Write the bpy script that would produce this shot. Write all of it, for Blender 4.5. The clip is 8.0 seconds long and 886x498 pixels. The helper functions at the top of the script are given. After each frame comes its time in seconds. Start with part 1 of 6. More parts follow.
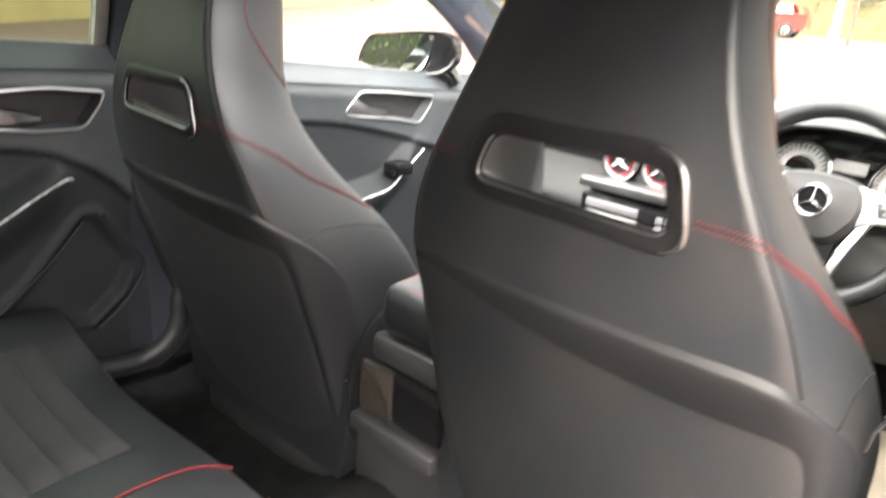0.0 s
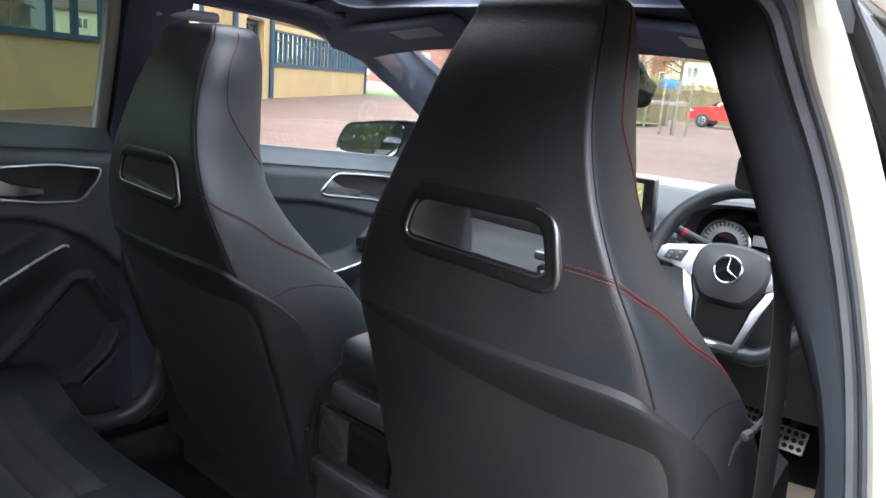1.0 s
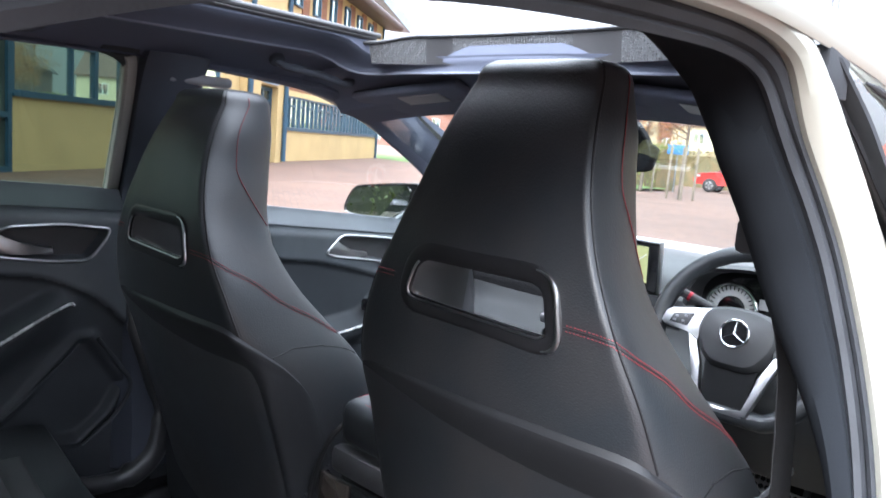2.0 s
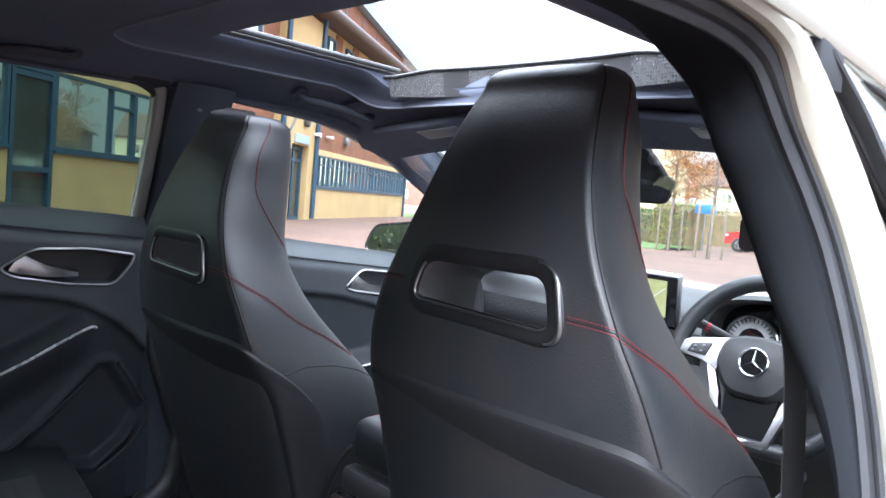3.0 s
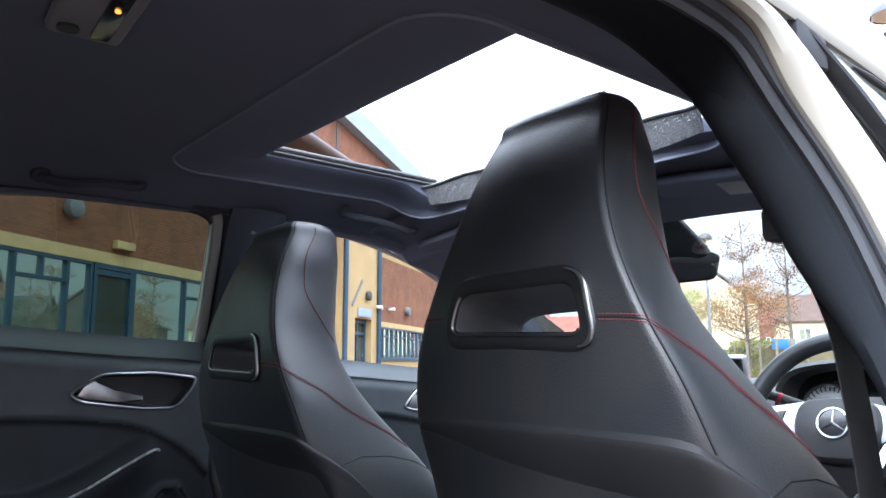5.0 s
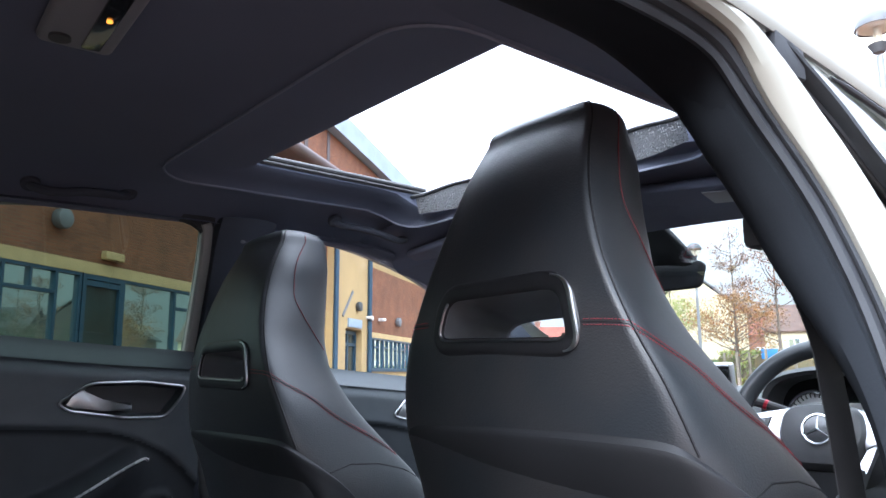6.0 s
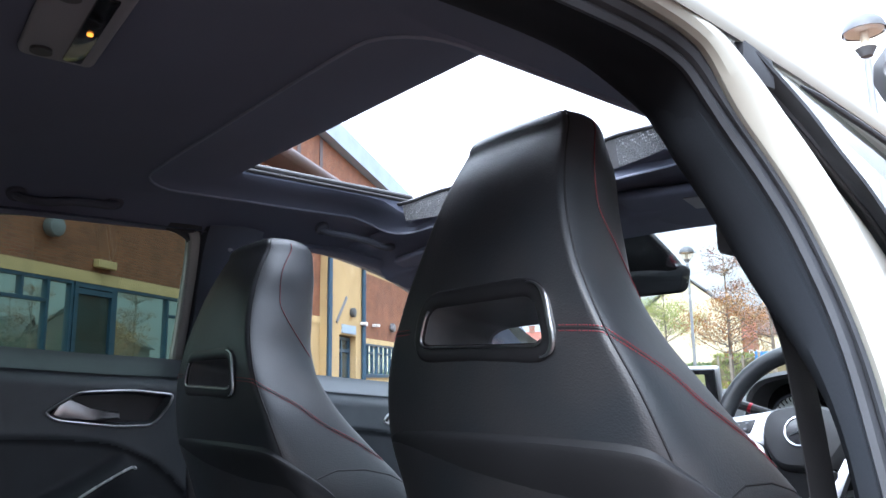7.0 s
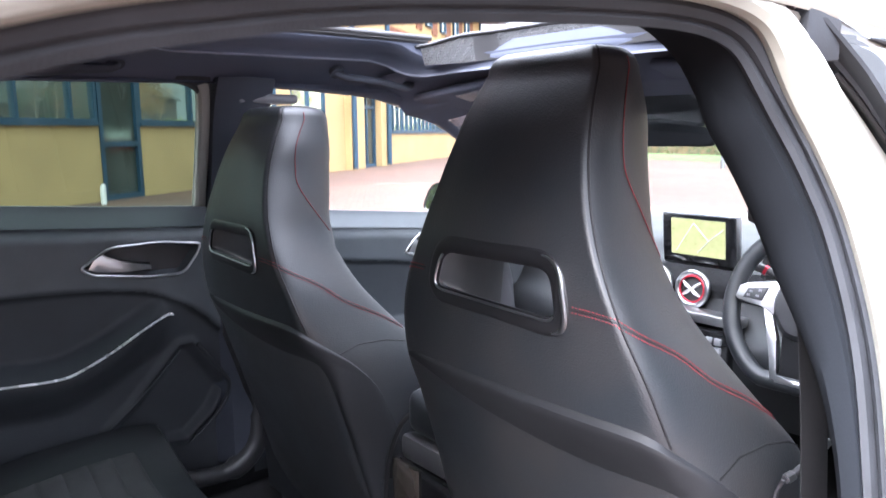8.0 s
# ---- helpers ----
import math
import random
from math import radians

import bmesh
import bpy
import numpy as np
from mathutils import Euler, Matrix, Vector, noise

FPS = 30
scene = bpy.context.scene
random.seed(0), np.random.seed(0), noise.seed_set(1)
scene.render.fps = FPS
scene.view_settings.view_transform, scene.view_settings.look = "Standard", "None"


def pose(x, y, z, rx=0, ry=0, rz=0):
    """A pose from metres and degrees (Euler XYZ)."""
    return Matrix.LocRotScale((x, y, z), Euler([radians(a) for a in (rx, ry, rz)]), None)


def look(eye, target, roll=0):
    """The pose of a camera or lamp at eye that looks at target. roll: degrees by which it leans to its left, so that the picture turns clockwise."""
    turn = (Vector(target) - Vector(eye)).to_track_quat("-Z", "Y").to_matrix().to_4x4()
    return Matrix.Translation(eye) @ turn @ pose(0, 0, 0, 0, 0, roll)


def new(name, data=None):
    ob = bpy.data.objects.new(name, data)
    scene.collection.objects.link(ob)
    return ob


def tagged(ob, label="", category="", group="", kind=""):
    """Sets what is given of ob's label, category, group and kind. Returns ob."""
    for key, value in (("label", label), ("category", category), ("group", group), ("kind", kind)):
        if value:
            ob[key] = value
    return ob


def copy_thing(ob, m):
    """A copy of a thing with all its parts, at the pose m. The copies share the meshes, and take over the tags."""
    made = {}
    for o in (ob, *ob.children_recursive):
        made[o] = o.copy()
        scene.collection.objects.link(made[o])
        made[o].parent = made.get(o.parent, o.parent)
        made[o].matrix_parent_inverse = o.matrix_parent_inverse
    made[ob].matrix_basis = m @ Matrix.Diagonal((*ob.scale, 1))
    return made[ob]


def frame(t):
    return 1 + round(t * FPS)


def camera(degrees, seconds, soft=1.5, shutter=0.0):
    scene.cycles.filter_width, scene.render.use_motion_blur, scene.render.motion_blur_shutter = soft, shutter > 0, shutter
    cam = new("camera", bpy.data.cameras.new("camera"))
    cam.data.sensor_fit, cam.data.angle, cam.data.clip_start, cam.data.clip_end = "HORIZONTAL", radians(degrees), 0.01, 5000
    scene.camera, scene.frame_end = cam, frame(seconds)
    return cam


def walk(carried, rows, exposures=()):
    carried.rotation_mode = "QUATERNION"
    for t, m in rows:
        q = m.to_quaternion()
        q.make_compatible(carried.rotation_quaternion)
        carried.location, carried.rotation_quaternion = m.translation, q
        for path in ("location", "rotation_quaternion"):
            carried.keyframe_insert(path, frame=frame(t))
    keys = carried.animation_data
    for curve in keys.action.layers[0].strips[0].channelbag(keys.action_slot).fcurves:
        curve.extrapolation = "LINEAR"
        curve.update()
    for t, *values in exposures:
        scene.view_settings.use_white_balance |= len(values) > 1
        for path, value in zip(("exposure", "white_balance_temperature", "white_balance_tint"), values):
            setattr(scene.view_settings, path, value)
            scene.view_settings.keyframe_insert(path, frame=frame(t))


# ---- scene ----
cam = camera(62.9, 8.0, 1.5, 0.5)
PATH = [
    (0, (0.746, -0.555, 1.211), (-0.491, 0.858, 0.523), 4.1),
    (0.2, (0.787, -0.565, 1.222), (-0.459, 0.884, 0.632), 4.1),
    (0.4, (0.824, -0.588, 1.221), (-0.429, 0.882, 0.701), 4.7),
    (0.5, (0.853, -0.597, 1.217), (-0.407, 0.876, 0.724), 4.6),
    (1, (0.903, -0.629, 1.22), (-0.371, 0.843, 0.763), 4.7),
    (1.5, (0.904, -0.627, 1.218), (-0.369, 0.861, 0.81), 5.3),
    (1.7, (0.901, -0.623, 1.22), (-0.387, 0.864, 0.859), 5.4),
    (2.8, (0.959, -0.638, 1.179), (-0.432, 0.791, 1.03), 3.9),
    (3, (0.948, -0.621, 1.154), (-0.45, 0.802, 1.02), 5.1),
    (3.5, (0.927, -0.583, 1.108), (-0.536, 0.779, 1.148), 2.4),
    (4, (0.962, -0.583, 1.02), (-0.545, 0.714, 1.235), 0.3),
    (4.5, (0.988, -0.596, 1.0), (-0.533, 0.671, 1.287), -0.3),
    (6, (1.007, -0.609, 0.991), (-0.486, 0.677, 1.335), -0.4),
    (6.5, (1.021, -0.61, 0.995), (-0.463, 0.685, 1.344), -0.5),
    (7, (1.027, -0.603, 0.992), (-0.453, 0.694, 1.35), -0.9),
    (7.5, (1.014, -0.578, 1.074), (-0.514, 0.71, 1.153), -0.6),
    (7.7, (1.026, -0.582, 1.150), (-0.512, 0.689, 1.010), -0.9),
    (8, (1.018, -0.574, 1.229), (-0.517, 0.668, 0.909), -0.5),
]
walk(cam, [(t, look(eye, target, roll)) for t, eye, target, roll in PATH],
     exposures=[(0.0, 4.62, 7300, 11), (0.3, 4.20, 6900, 10), (0.6, 3.62, 6300, 9), (1.0, 3.30, 5900, 9), (1.6, 3.49, 5800, 9), (3.2, 3.54, 5750, 10), (4.5, 3.35, 5650, 10), (7.3, 3.19, 5550, 9), (8.0, 4.02, 5850, 15)])

# ---------------------------------------------------------------- world and sun
world = bpy.data.worlds.new("overcast_sky")
scene.world = world
world.use_nodes = True
wn, wl = world.node_tree.nodes, world.node_tree.links
bg = wn["Background"]
sky = wn.new("ShaderNodeTexSky")
sky.sky_type, sky.sun_disc = "NISHITA", False
sky.sun_elevation, sky.sun_rotation = radians(34), radians(153)
sky.air_density, sky.dust_density, sky.ozone_density = 1.0, 4.0, 1.0
wt = wn.new("ShaderNodeTexCoord")
cl = wn.new("ShaderNodeTexNoise")
cl.inputs["Scale"].default_value, cl.inputs["Detail"].default_value = 2.2, 5.0
cr_ = wn.new("ShaderNodeValToRGB")
cr_.color_ramp.elements[0].position, cr_.color_ramp.elements[0].color = 0.32, (9.2, 9.6, 10.3, 1)
cr_.color_ramp.elements[1].position, cr_.color_ramp.elements[1].color = 0.62, (11.6, 11.6, 11.9, 1)
wm = wn.new("ShaderNodeMix")
wm.data_type = "RGBA"
wm.inputs[0].default_value = 0.88
wl.new(wt.outputs["Generated"], cl.inputs["Vector"])
wl.new(cl.outputs["Fac"], cr_.inputs["Fac"])
wl.new(sky.outputs[0], wm.inputs[6])
wl.new(cr_.outputs[0], wm.inputs[7])
sp = wn.new("ShaderNodeSeparateXYZ")
up = wn.new("ShaderNodeMapRange")
up.inputs["From Min"].default_value, up.inputs["From Max"].default_value = 0.0, 0.9
up.inputs["To Min"].default_value, up.inputs["To Max"].default_value = 0.22, 1.10
up.interpolation_type = "SMOOTHSTEP"
sc_ = wn.new("ShaderNodeVectorMath")
sc_.operation = "SCALE"
wl.new(wt.outputs["Generated"], sp.inputs[0])
wl.new(sp.outputs["Z"], up.inputs["Value"])
wl.new(wm.outputs[2], sc_.inputs[0])
wl.new(up.outputs[0], sc_.inputs["Scale"])
# the cloud is thinner, and the sky brighter, towards the hidden sun behind the car
side, thin, sc2 = wn.new("ShaderNodeVectorMath"), wn.new("ShaderNodeMath"), wn.new("ShaderNodeVectorMath")
side.operation, thin.operation, sc2.operation = "DOT_PRODUCT", "MULTIPLY_ADD", "SCALE"
side.inputs[1].default_value = (-0.45, -0.89, 0.0)
thin.inputs[1].default_value, thin.inputs[2].default_value = 0.56, 1.0
wl.new(wt.outputs["Generated"], side.inputs[0])
wl.new(side.outputs["Value"], thin.inputs[0])
wl.new(sc_.outputs[0], sc2.inputs[0])
wl.new(thin.outputs[0], sc2.inputs["Scale"])
wl.new(sc2.outputs[0], bg.inputs["Color"])
bg.inputs["Strength"].default_value = 0.10
sun = new("sun", bpy.data.lights.new("sun", "SUN"))
sun.data.energy, sun.data.angle, sun.data.color = 0.5, radians(40), (1.0, 0.94, 0.86)
sun.matrix_world = look((0, 0, 30), (-10, 20, 15))


# ---------------------------------------------------------------- materials
def material(name, colour, rough=0.5, metal=0.0, grain=0.0, grain_size=0.004, stain=0.0, stain_size=0.15, other=None,
             coat=0.0, spec=0.5, fibre=None, soft=0.0):
    """A surface with a base colour that varies at two scales, fine relief and uneven gloss. Sizes in metres."""
    m = bpy.data.materials.new(name)
    m.use_nodes = True
    n, l = m.node_tree.nodes, m.node_tree.links
    b = n["Principled BSDF"]
    b.inputs["Metallic"].default_value, b.inputs["Roughness"].default_value = metal, rough
    b.inputs["Coat Weight"].default_value, b.inputs["Coat Roughness"].default_value = coat, 0.06
    b.inputs["Specular IOR Level"].default_value = spec
    b.inputs["Base Color"].default_value = (*colour, 1)
    tc = n.new("ShaderNodeTexCoord")
    if stain > 0:
        big = n.new("ShaderNodeTexNoise")
        big.inputs["Scale"].default_value, big.inputs["Detail"].default_value = 1 / stain_size, 6
        ramp = n.new("ShaderNodeValToRGB")
        two = other or tuple(c * (1 - stain) for c in colour)
        ramp.color_ramp.elements[0].position, ramp.color_ramp.elements[0].color = 0.35, (*two, 1)
        ramp.color_ramp.elements[1].position, ramp.color_ramp.elements[1].color = 0.65, (*colour, 1)
        l.new(tc.outputs["Object"], big.inputs["Vector"])
        l.new(big.outputs["Fac"], ramp.inputs["Fac"])
        l.new(ramp.outputs[0], b.inputs["Base Color"])
        ro = n.new("ShaderNodeMapRange")
        ro.inputs["To Min"].default_value, ro.inputs["To Max"].default_value = max(0.02, rough - 0.10), min(1, rough + 0.10)
        l.new(big.outputs["Fac"], ro.inputs["Value"])
        l.new(ro.outputs[0], b.inputs["Roughness"])
    if grain > 0:
        if fibre:
            fine = n.new("ShaderNodeTexNoise")
            fine.inputs["Detail"].default_value = 3
            mp = n.new("ShaderNodeMapping")
            mp.inputs["Scale"].default_value = fibre
            l.new(tc.outputs["Object"], mp.inputs["Vector"])
            l.new(mp.outputs[0], fine.inputs["Vector"])
            out = fine.outputs["Fac"]
        else:
            fine = n.new("ShaderNodeTexVoronoi")
            fine.feature = "SMOOTH_F1"
            l.new(tc.outputs["Object"], fine.inputs["Vector"])
            out = fine.outputs["Distance"]
        fine.inputs["Scale"].default_value = 1 / grain_size
        bump = n.new("ShaderNodeBump")
        bump.inputs["Strength"].default_value, bump.inputs["Distance"].default_value = grain, grain_size * 0.3
        l.new(out, bump.inputs["Height"])
        l.new(bump.outputs[0], b.inputs["Normal"])
        if soft > 0:
            crease = n.new("ShaderNodeTexNoise")
            crease.inputs["Scale"].default_value, crease.inputs["Detail"].default_value, crease.inputs["Distortion"].default_value = 22.0, 3.0, 1.2
            under = n.new("ShaderNodeBump")
            under.inputs["Strength"].default_value, under.inputs["Distance"].default_value = soft, 0.004
            l.new(tc.outputs["Object"], crease.inputs["Vector"])
            l.new(crease.outputs["Fac"], under.inputs["Height"])
            l.new(under.outputs[0], bump.inputs["Normal"])
    return m


def glass(name, tint=(1, 1, 1), gloss=0.06):
    """Thin glass: lets light through with a tint, and mirrors by the angle."""
    m = bpy.data.materials.new(name)
    m.use_nodes = True
    n, l = m.node_tree.nodes, m.node_tree.links
    n.remove(n["Principled BSDF"])
    t, g, mix, f, pw, sc = (n.new(k) for k in ("ShaderNodeBsdfTransparent", "ShaderNodeBsdfGlossy", "ShaderNodeMixShader", "ShaderNodeLayerWeight", "ShaderNodeMath", "ShaderNodeMath"))
    t.inputs[0].default_value = (*tint, 1)
    g.inputs["Roughness"].default_value = 0.01
    f.inputs["Blend"].default_value = 0.5
    pw.operation, sc.operation = "POWER", "MULTIPLY_ADD"
    pw.inputs[1].default_value = 4.5
    sc.inputs[1].default_value, sc.inputs[2].default_value = 0.92, gloss
    l.new(f.outputs["Facing"], pw.inputs[0])
    l.new(pw.outputs[0], sc.inputs[0])
    l.new(sc.outputs[0], mix.inputs[0])
    l.new(t.outputs[0], mix.inputs[1])
    l.new(g.outputs[0], mix.inputs[2])
    l.new(mix.outputs[0], n["Material Output"].inputs["Surface"])
    return m


def brickwork(name, one, two, mortar, length=0.225, height=0.075, joint=0.01, turn=(0, 0, 0), rough=0.85, scale_stain=1.5):
    """Small brick pattern for surfaces that stay far off."""
    m = material(name, one, rough)
    n, l = m.node_tree.nodes, m.node_tree.links
    b = n["Principled BSDF"]
    tc, mp, br, no, mx = (n.new(k) for k in ("ShaderNodeTexCoord", "ShaderNodeMapping", "ShaderNodeTexBrick", "ShaderNodeTexNoise", "ShaderNodeMix"))
    mp.inputs["Rotation"].default_value = [radians(a) for a in turn]
    br.inputs["Color1"].default_value, br.inputs["Color2"].default_value = (*one, 1), (*two, 1)
    br.inputs["Mortar"].default_value = (*mortar, 1)
    br.inputs["Scale"].default_value = 1.0
    br.inputs["Brick Width"].default_value, br.inputs["Row Height"].default_value = length, height
    br.inputs["Mortar Size"].default_value = joint
    no.inputs["Scale"].default_value, no.inputs["Detail"].default_value = scale_stain, 6
    mx.data_type, mx.blend_type = "RGBA", "MULTIPLY"
    mx.inputs[0].default_value = 0.55
    rp = n.new("ShaderNodeValToRGB")
    rp.color_ramp.elements[0].position, rp.color_ramp.elements[0].color = 0.3, (0.5, 0.5, 0.52, 1)
    rp.color_ramp.elements[1].position, rp.color_ramp.elements[1].color = 0.7, (1.15, 1.1, 1.05, 1)
    l.new(tc.outputs["Object"], mp.inputs["Vector"])
    l.new(mp.outputs[0], br.inputs["Vector"])
    l.new(tc.outputs["Object"], no.inputs["Vector"])
    l.new(no.outputs["Fac"], rp.inputs["Fac"])
    l.new(br.outputs["Color"], mx.inputs[6])
    l.new(rp.outputs[0], mx.inputs[7])
    l.new(mx.outputs[2], b.inputs["Base Color"])
    bp = n.new("ShaderNodeBump")
    bp.inputs["Strength"].default_value, bp.inputs["Distance"].default_value, bp.invert = 0.6, 0.01, True
    l.new(br.outputs["Fac"], bp.inputs["Height"])
    l.new(bp.outputs[0], b.inputs["Normal"])
    return m


LEATHER = material("black_leather", (0.029, 0.029, 0.031), 0.43, grain=0.48, grain_size=0.0019, stain=0.3, stain_size=0.10, other=(0.019, 0.022, 0.026), spec=0.58, soft=0.06)
LEATHER_SMOOTH = material("smooth_black_leather", (0.020, 0.022, 0.025), 0.40, grain=0.16, grain_size=0.0013, stain=0.2, stain_size=0.1, spec=0.55, soft=0.08)
PANEL_VINYL = material("seat_back_vinyl", (0.0170, 0.0178, 0.0205), 0.60, grain=0.25, grain_size=0.0014, stain=0.3, stain_size=0.2, spec=0.4, soft=0.07)
SOFT_PLASTIC = material("soft_touch_plastic", (0.076, 0.085, 0.096), 0.52, grain=0.3, grain_size=0.0012, stain=0.2, stain_size=0.1)
PAD_PLASTIC = material("padded_door_vinyl", (0.082, 0.093, 0.104), 0.52, grain=0.3, grain_size=0.0014, stain=0.15, stain_size=0.1)
HARD_PLASTIC = material("hard_black_plastic", (0.04, 0.04, 0.043), 0.42, grain=0.15, grain_size=0.001, stain=0.2, stain_size=0.06)
GLOSS_BLACK = material("gloss_black_plastic", (0.008, 0.008, 0.009), 0.12, coat=0.5)
FABRIC = material("black_headliner_fabric", (0.115, 0.128, 0.175), 0.9, grain=0.5, grain_size=0.0012, stain=0.12, stain_size=0.4, spec=0.2)
# Darker than the left trim: shade by the open door put into the colour.
SHADED_PILLAR = material("shaded_pillar_cloth", (0.0130, 0.0148, 0.0178), 0.9, grain=0.4, grain_size=0.0015, fibre=(1, 1, 0.25), stain=0.12, stain_size=0.12, spec=0.08)
RUBBER = material("rubber_seal", (0.034, 0.036, 0.041), 0.65, grain=0.2, grain_size=0.002, stain=0.3, stain_size=0.05, spec=0.25)
CARPET = material("black_carpet", (0.014, 0.014, 0.015), 1.0, grain=1.0, grain_size=0.003, stain=0.4, stain_size=0.05, spec=0.1)
CLOTH_SEAT = material("dark_grey_seat_cloth", (0.042, 0.042, 0.044), 0.85, grain=0.5, grain_size=0.002, fibre=(1, 0.3, 1), stain=0.25, stain_size=0.08, spec=0.25)
# White paint darkened to grey: the colour offsets light that is too strong.
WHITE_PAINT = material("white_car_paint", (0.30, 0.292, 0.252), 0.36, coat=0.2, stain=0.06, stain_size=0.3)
CHROME = material("chrome", (0.78, 0.78, 0.79), 0.14, metal=1.0, stain=0.06, stain_size=0.02)
SATIN = material("satin_silver", (0.47, 0.47, 0.48), 0.32, metal=1.0, stain=0.08, stain_size=0.03)
SILVER_PLASTIC = material("silver_painted_plastic", (0.74, 0.74, 0.75), 0.28, metal=0.4, stain=0.08, stain_size=0.03)
RED_THREAD = material("red_thread", (0.21, 0.022, 0.030), 0.7)
BELT_METAL = material("dark_belt_steel", (0.10, 0.10, 0.11), 0.42, metal=0.6, stain=0.2, stain_size=0.02)
MATT_BLACK = material("matt_black_plastic", (0.008, 0.008, 0.009), 0.8, grain=0.2, grain_size=0.001, spec=0.12)
DARK_THREAD = material("dark_piping", (0.006, 0.006, 0.007), 0.6, grain=0.2, grain_size=0.001)
RED_RING = material("red_anodised_ring", (0.50, 0.03, 0.05), 0.3, metal=0.6)
SMOKE_PLASTIC = material("smoky_grey_plastic", (0.10, 0.101, 0.104), 0.33, stain=0.2, stain_size=0.05)
GREY_LAMP = material("grey_lamp_plastic", (0.20, 0.20, 0.22), 0.5, grain=0.1, grain_size=0.001, stain=0.1)
MESH_NET = material("pale_deflector_net", (0.05, 0.052, 0.056), 0.7, grain=1.0, grain_size=0.004)
DIAL_FACE = material("pale_dial_face", (0.55, 0.56, 0.57), 0.4, stain=0.1, stain_size=0.02)
SCREEN_MAP = material("screen_map", (0.34, 0.34, 0.17), 0.3, stain=0.25, stain_size=0.02, other=(0.28, 0.29, 0.13))
BELT = material("black_seat_belt", (0.020, 0.020, 0.022), 0.6, grain=0.6, grain_size=0.0015, fibre=(4, 4, 0.4))
STEEL = material("brushed_steel", (0.72, 0.72, 0.72), 0.35, metal=0.8, stain=0.1, stain_size=0.01)
# Near-black base: the dark cabin's reflection is put into the glass colour.
DARK_MIRROR = material("dark_reflection_mirror", (0.012, 0.013, 0.015), 0.10, spec=0.3)
MIRROR = material("mirror", (0.58, 0.62, 0.62), 0.01, metal=1.0)
TREAD = material("tyre_rubber", (0.02, 0.02, 0.02), 0.8, grain=0.3, grain_size=0.01)
GLASS = glass("clear_glass", (0.93, 0.95, 0.94))
DARK_GLASS = glass("privacy_glass", (0.185, 0.240, 0.200), 0.05)
DOOR_GLASS = glass("door_glass", (0.80, 0.83, 0.80))
SHADE_GLASS = glass("windscreen_glass", (0.72, 0.76, 0.74))
# Lighter copy of the pillar trim, to offset dim light on the left.
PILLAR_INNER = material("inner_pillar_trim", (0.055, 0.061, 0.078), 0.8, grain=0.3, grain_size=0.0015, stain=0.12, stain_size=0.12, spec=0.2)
AMBER = bpy.data.materials.new("amber_indicator")
AMBER.use_nodes = True
AMBER.node_tree.nodes["Principled BSDF"].inputs["Emission Color"].default_value = (1, 0.30, 0.03, 1)
AMBER.node_tree.nodes["Principled BSDF"].inputs["Emission Strength"].default_value = 0.28
AMBER.node_tree.nodes["Principled BSDF"].inputs["Base Color"].default_value = (0.8, 0.3, 0.05, 1)
SCREEN_NODE = SCREEN_MAP.node_tree.nodes["Principled BSDF"]
SCREEN_NODE.inputs["Emission Color"].default_value = (0.62, 0.66, 0.30, 1)
SCREEN_NODE.inputs["Emission Strength"].default_value = 0.03

RENDER_YELLOW = material("yellow_render", (0.45, 0.325, 0.150), 0.9, grain=0.6, grain_size=0.02, stain=0.16, stain_size=1.1)
STONE_BAND = material("cream_stone_band", (0.56, 0.42, 0.20), 0.85, grain=0.4, grain_size=0.03, stain=0.2, stain_size=0.4)
BLUE_FRAME = material("blue_painted_metal", (0.024, 0.066, 0.112), 0.42, stain=0.2, stain_size=0.4)
FASCIA_BLUE = material("pale_blue_fascia", (0.30, 0.38, 0.46), 0.55, stain=0.2, stain_size=1.0)
GUTTER_BROWN = material("dark_brown_gutter", (0.075, 0.050, 0.048), 0.55, stain=0.3, stain_size=0.6)
PANE = material("window_pane_glass", (0.64, 0.76, 0.71), 0.02, metal=0.92)
DOOR_PANE = material("dark_door_pane_glass", (0.075, 0.095, 0.090), 0.05, metal=0.3, stain=0.35, stain_size=0.6, spec=0.4)
ROOM_BLIND = material("pale_window_blind", (0.45, 0.46, 0.40), 0.8, stain=0.2, stain_size=0.5)
BRICK = brickwork("orange_brick", (0.26, 0.100, 0.043), (0.19, 0.070, 0.033), (0.20, 0.112, 0.067), 0.19, 0.062, 0.008, turn=(90, 0, 0))
PAVING = brickwork("red_block_paving", (0.150, 0.086, 0.060), (0.115, 0.066, 0.048), (0.10, 0.066, 0.050), 0.2, 0.1, 0.006, turn=(0, 0, 34), scale_stain=0.35)
HOUSE_BRICK = brickwork("red_house_brick", (0.30, 0.10, 0.06), (0.22, 0.075, 0.05), (0.28, 0.22, 0.18), turn=(90, 0, 0))
# Near-black colours hold the backlit shade of the houses mirrored in the panes.
BACKLIT_BRICK = brickwork("backlit_dark_brick", (0.060, 0.042, 0.034), (0.045, 0.032, 0.027), (0.05, 0.045, 0.04), turn=(90, 0, 0))
BACKLIT_SLATE = brickwork("backlit_roof_slates", (0.040, 0.040, 0.044), (0.030, 0.030, 0.033), (0.02, 0.02, 0.02), 0.3, 0.2, 0.015)
CREAM_WALL = material("cream_house_render", (0.52, 0.46, 0.31), 0.9, grain=0.3, grain_size=0.03, stain=0.12, stain_size=2)
ROOF_RED = brickwork("red_roof_tiles", (0.30, 0.085, 0.05), (0.22, 0.06, 0.04), (0.10, 0.04, 0.03), 0.3, 0.2, 0.02)
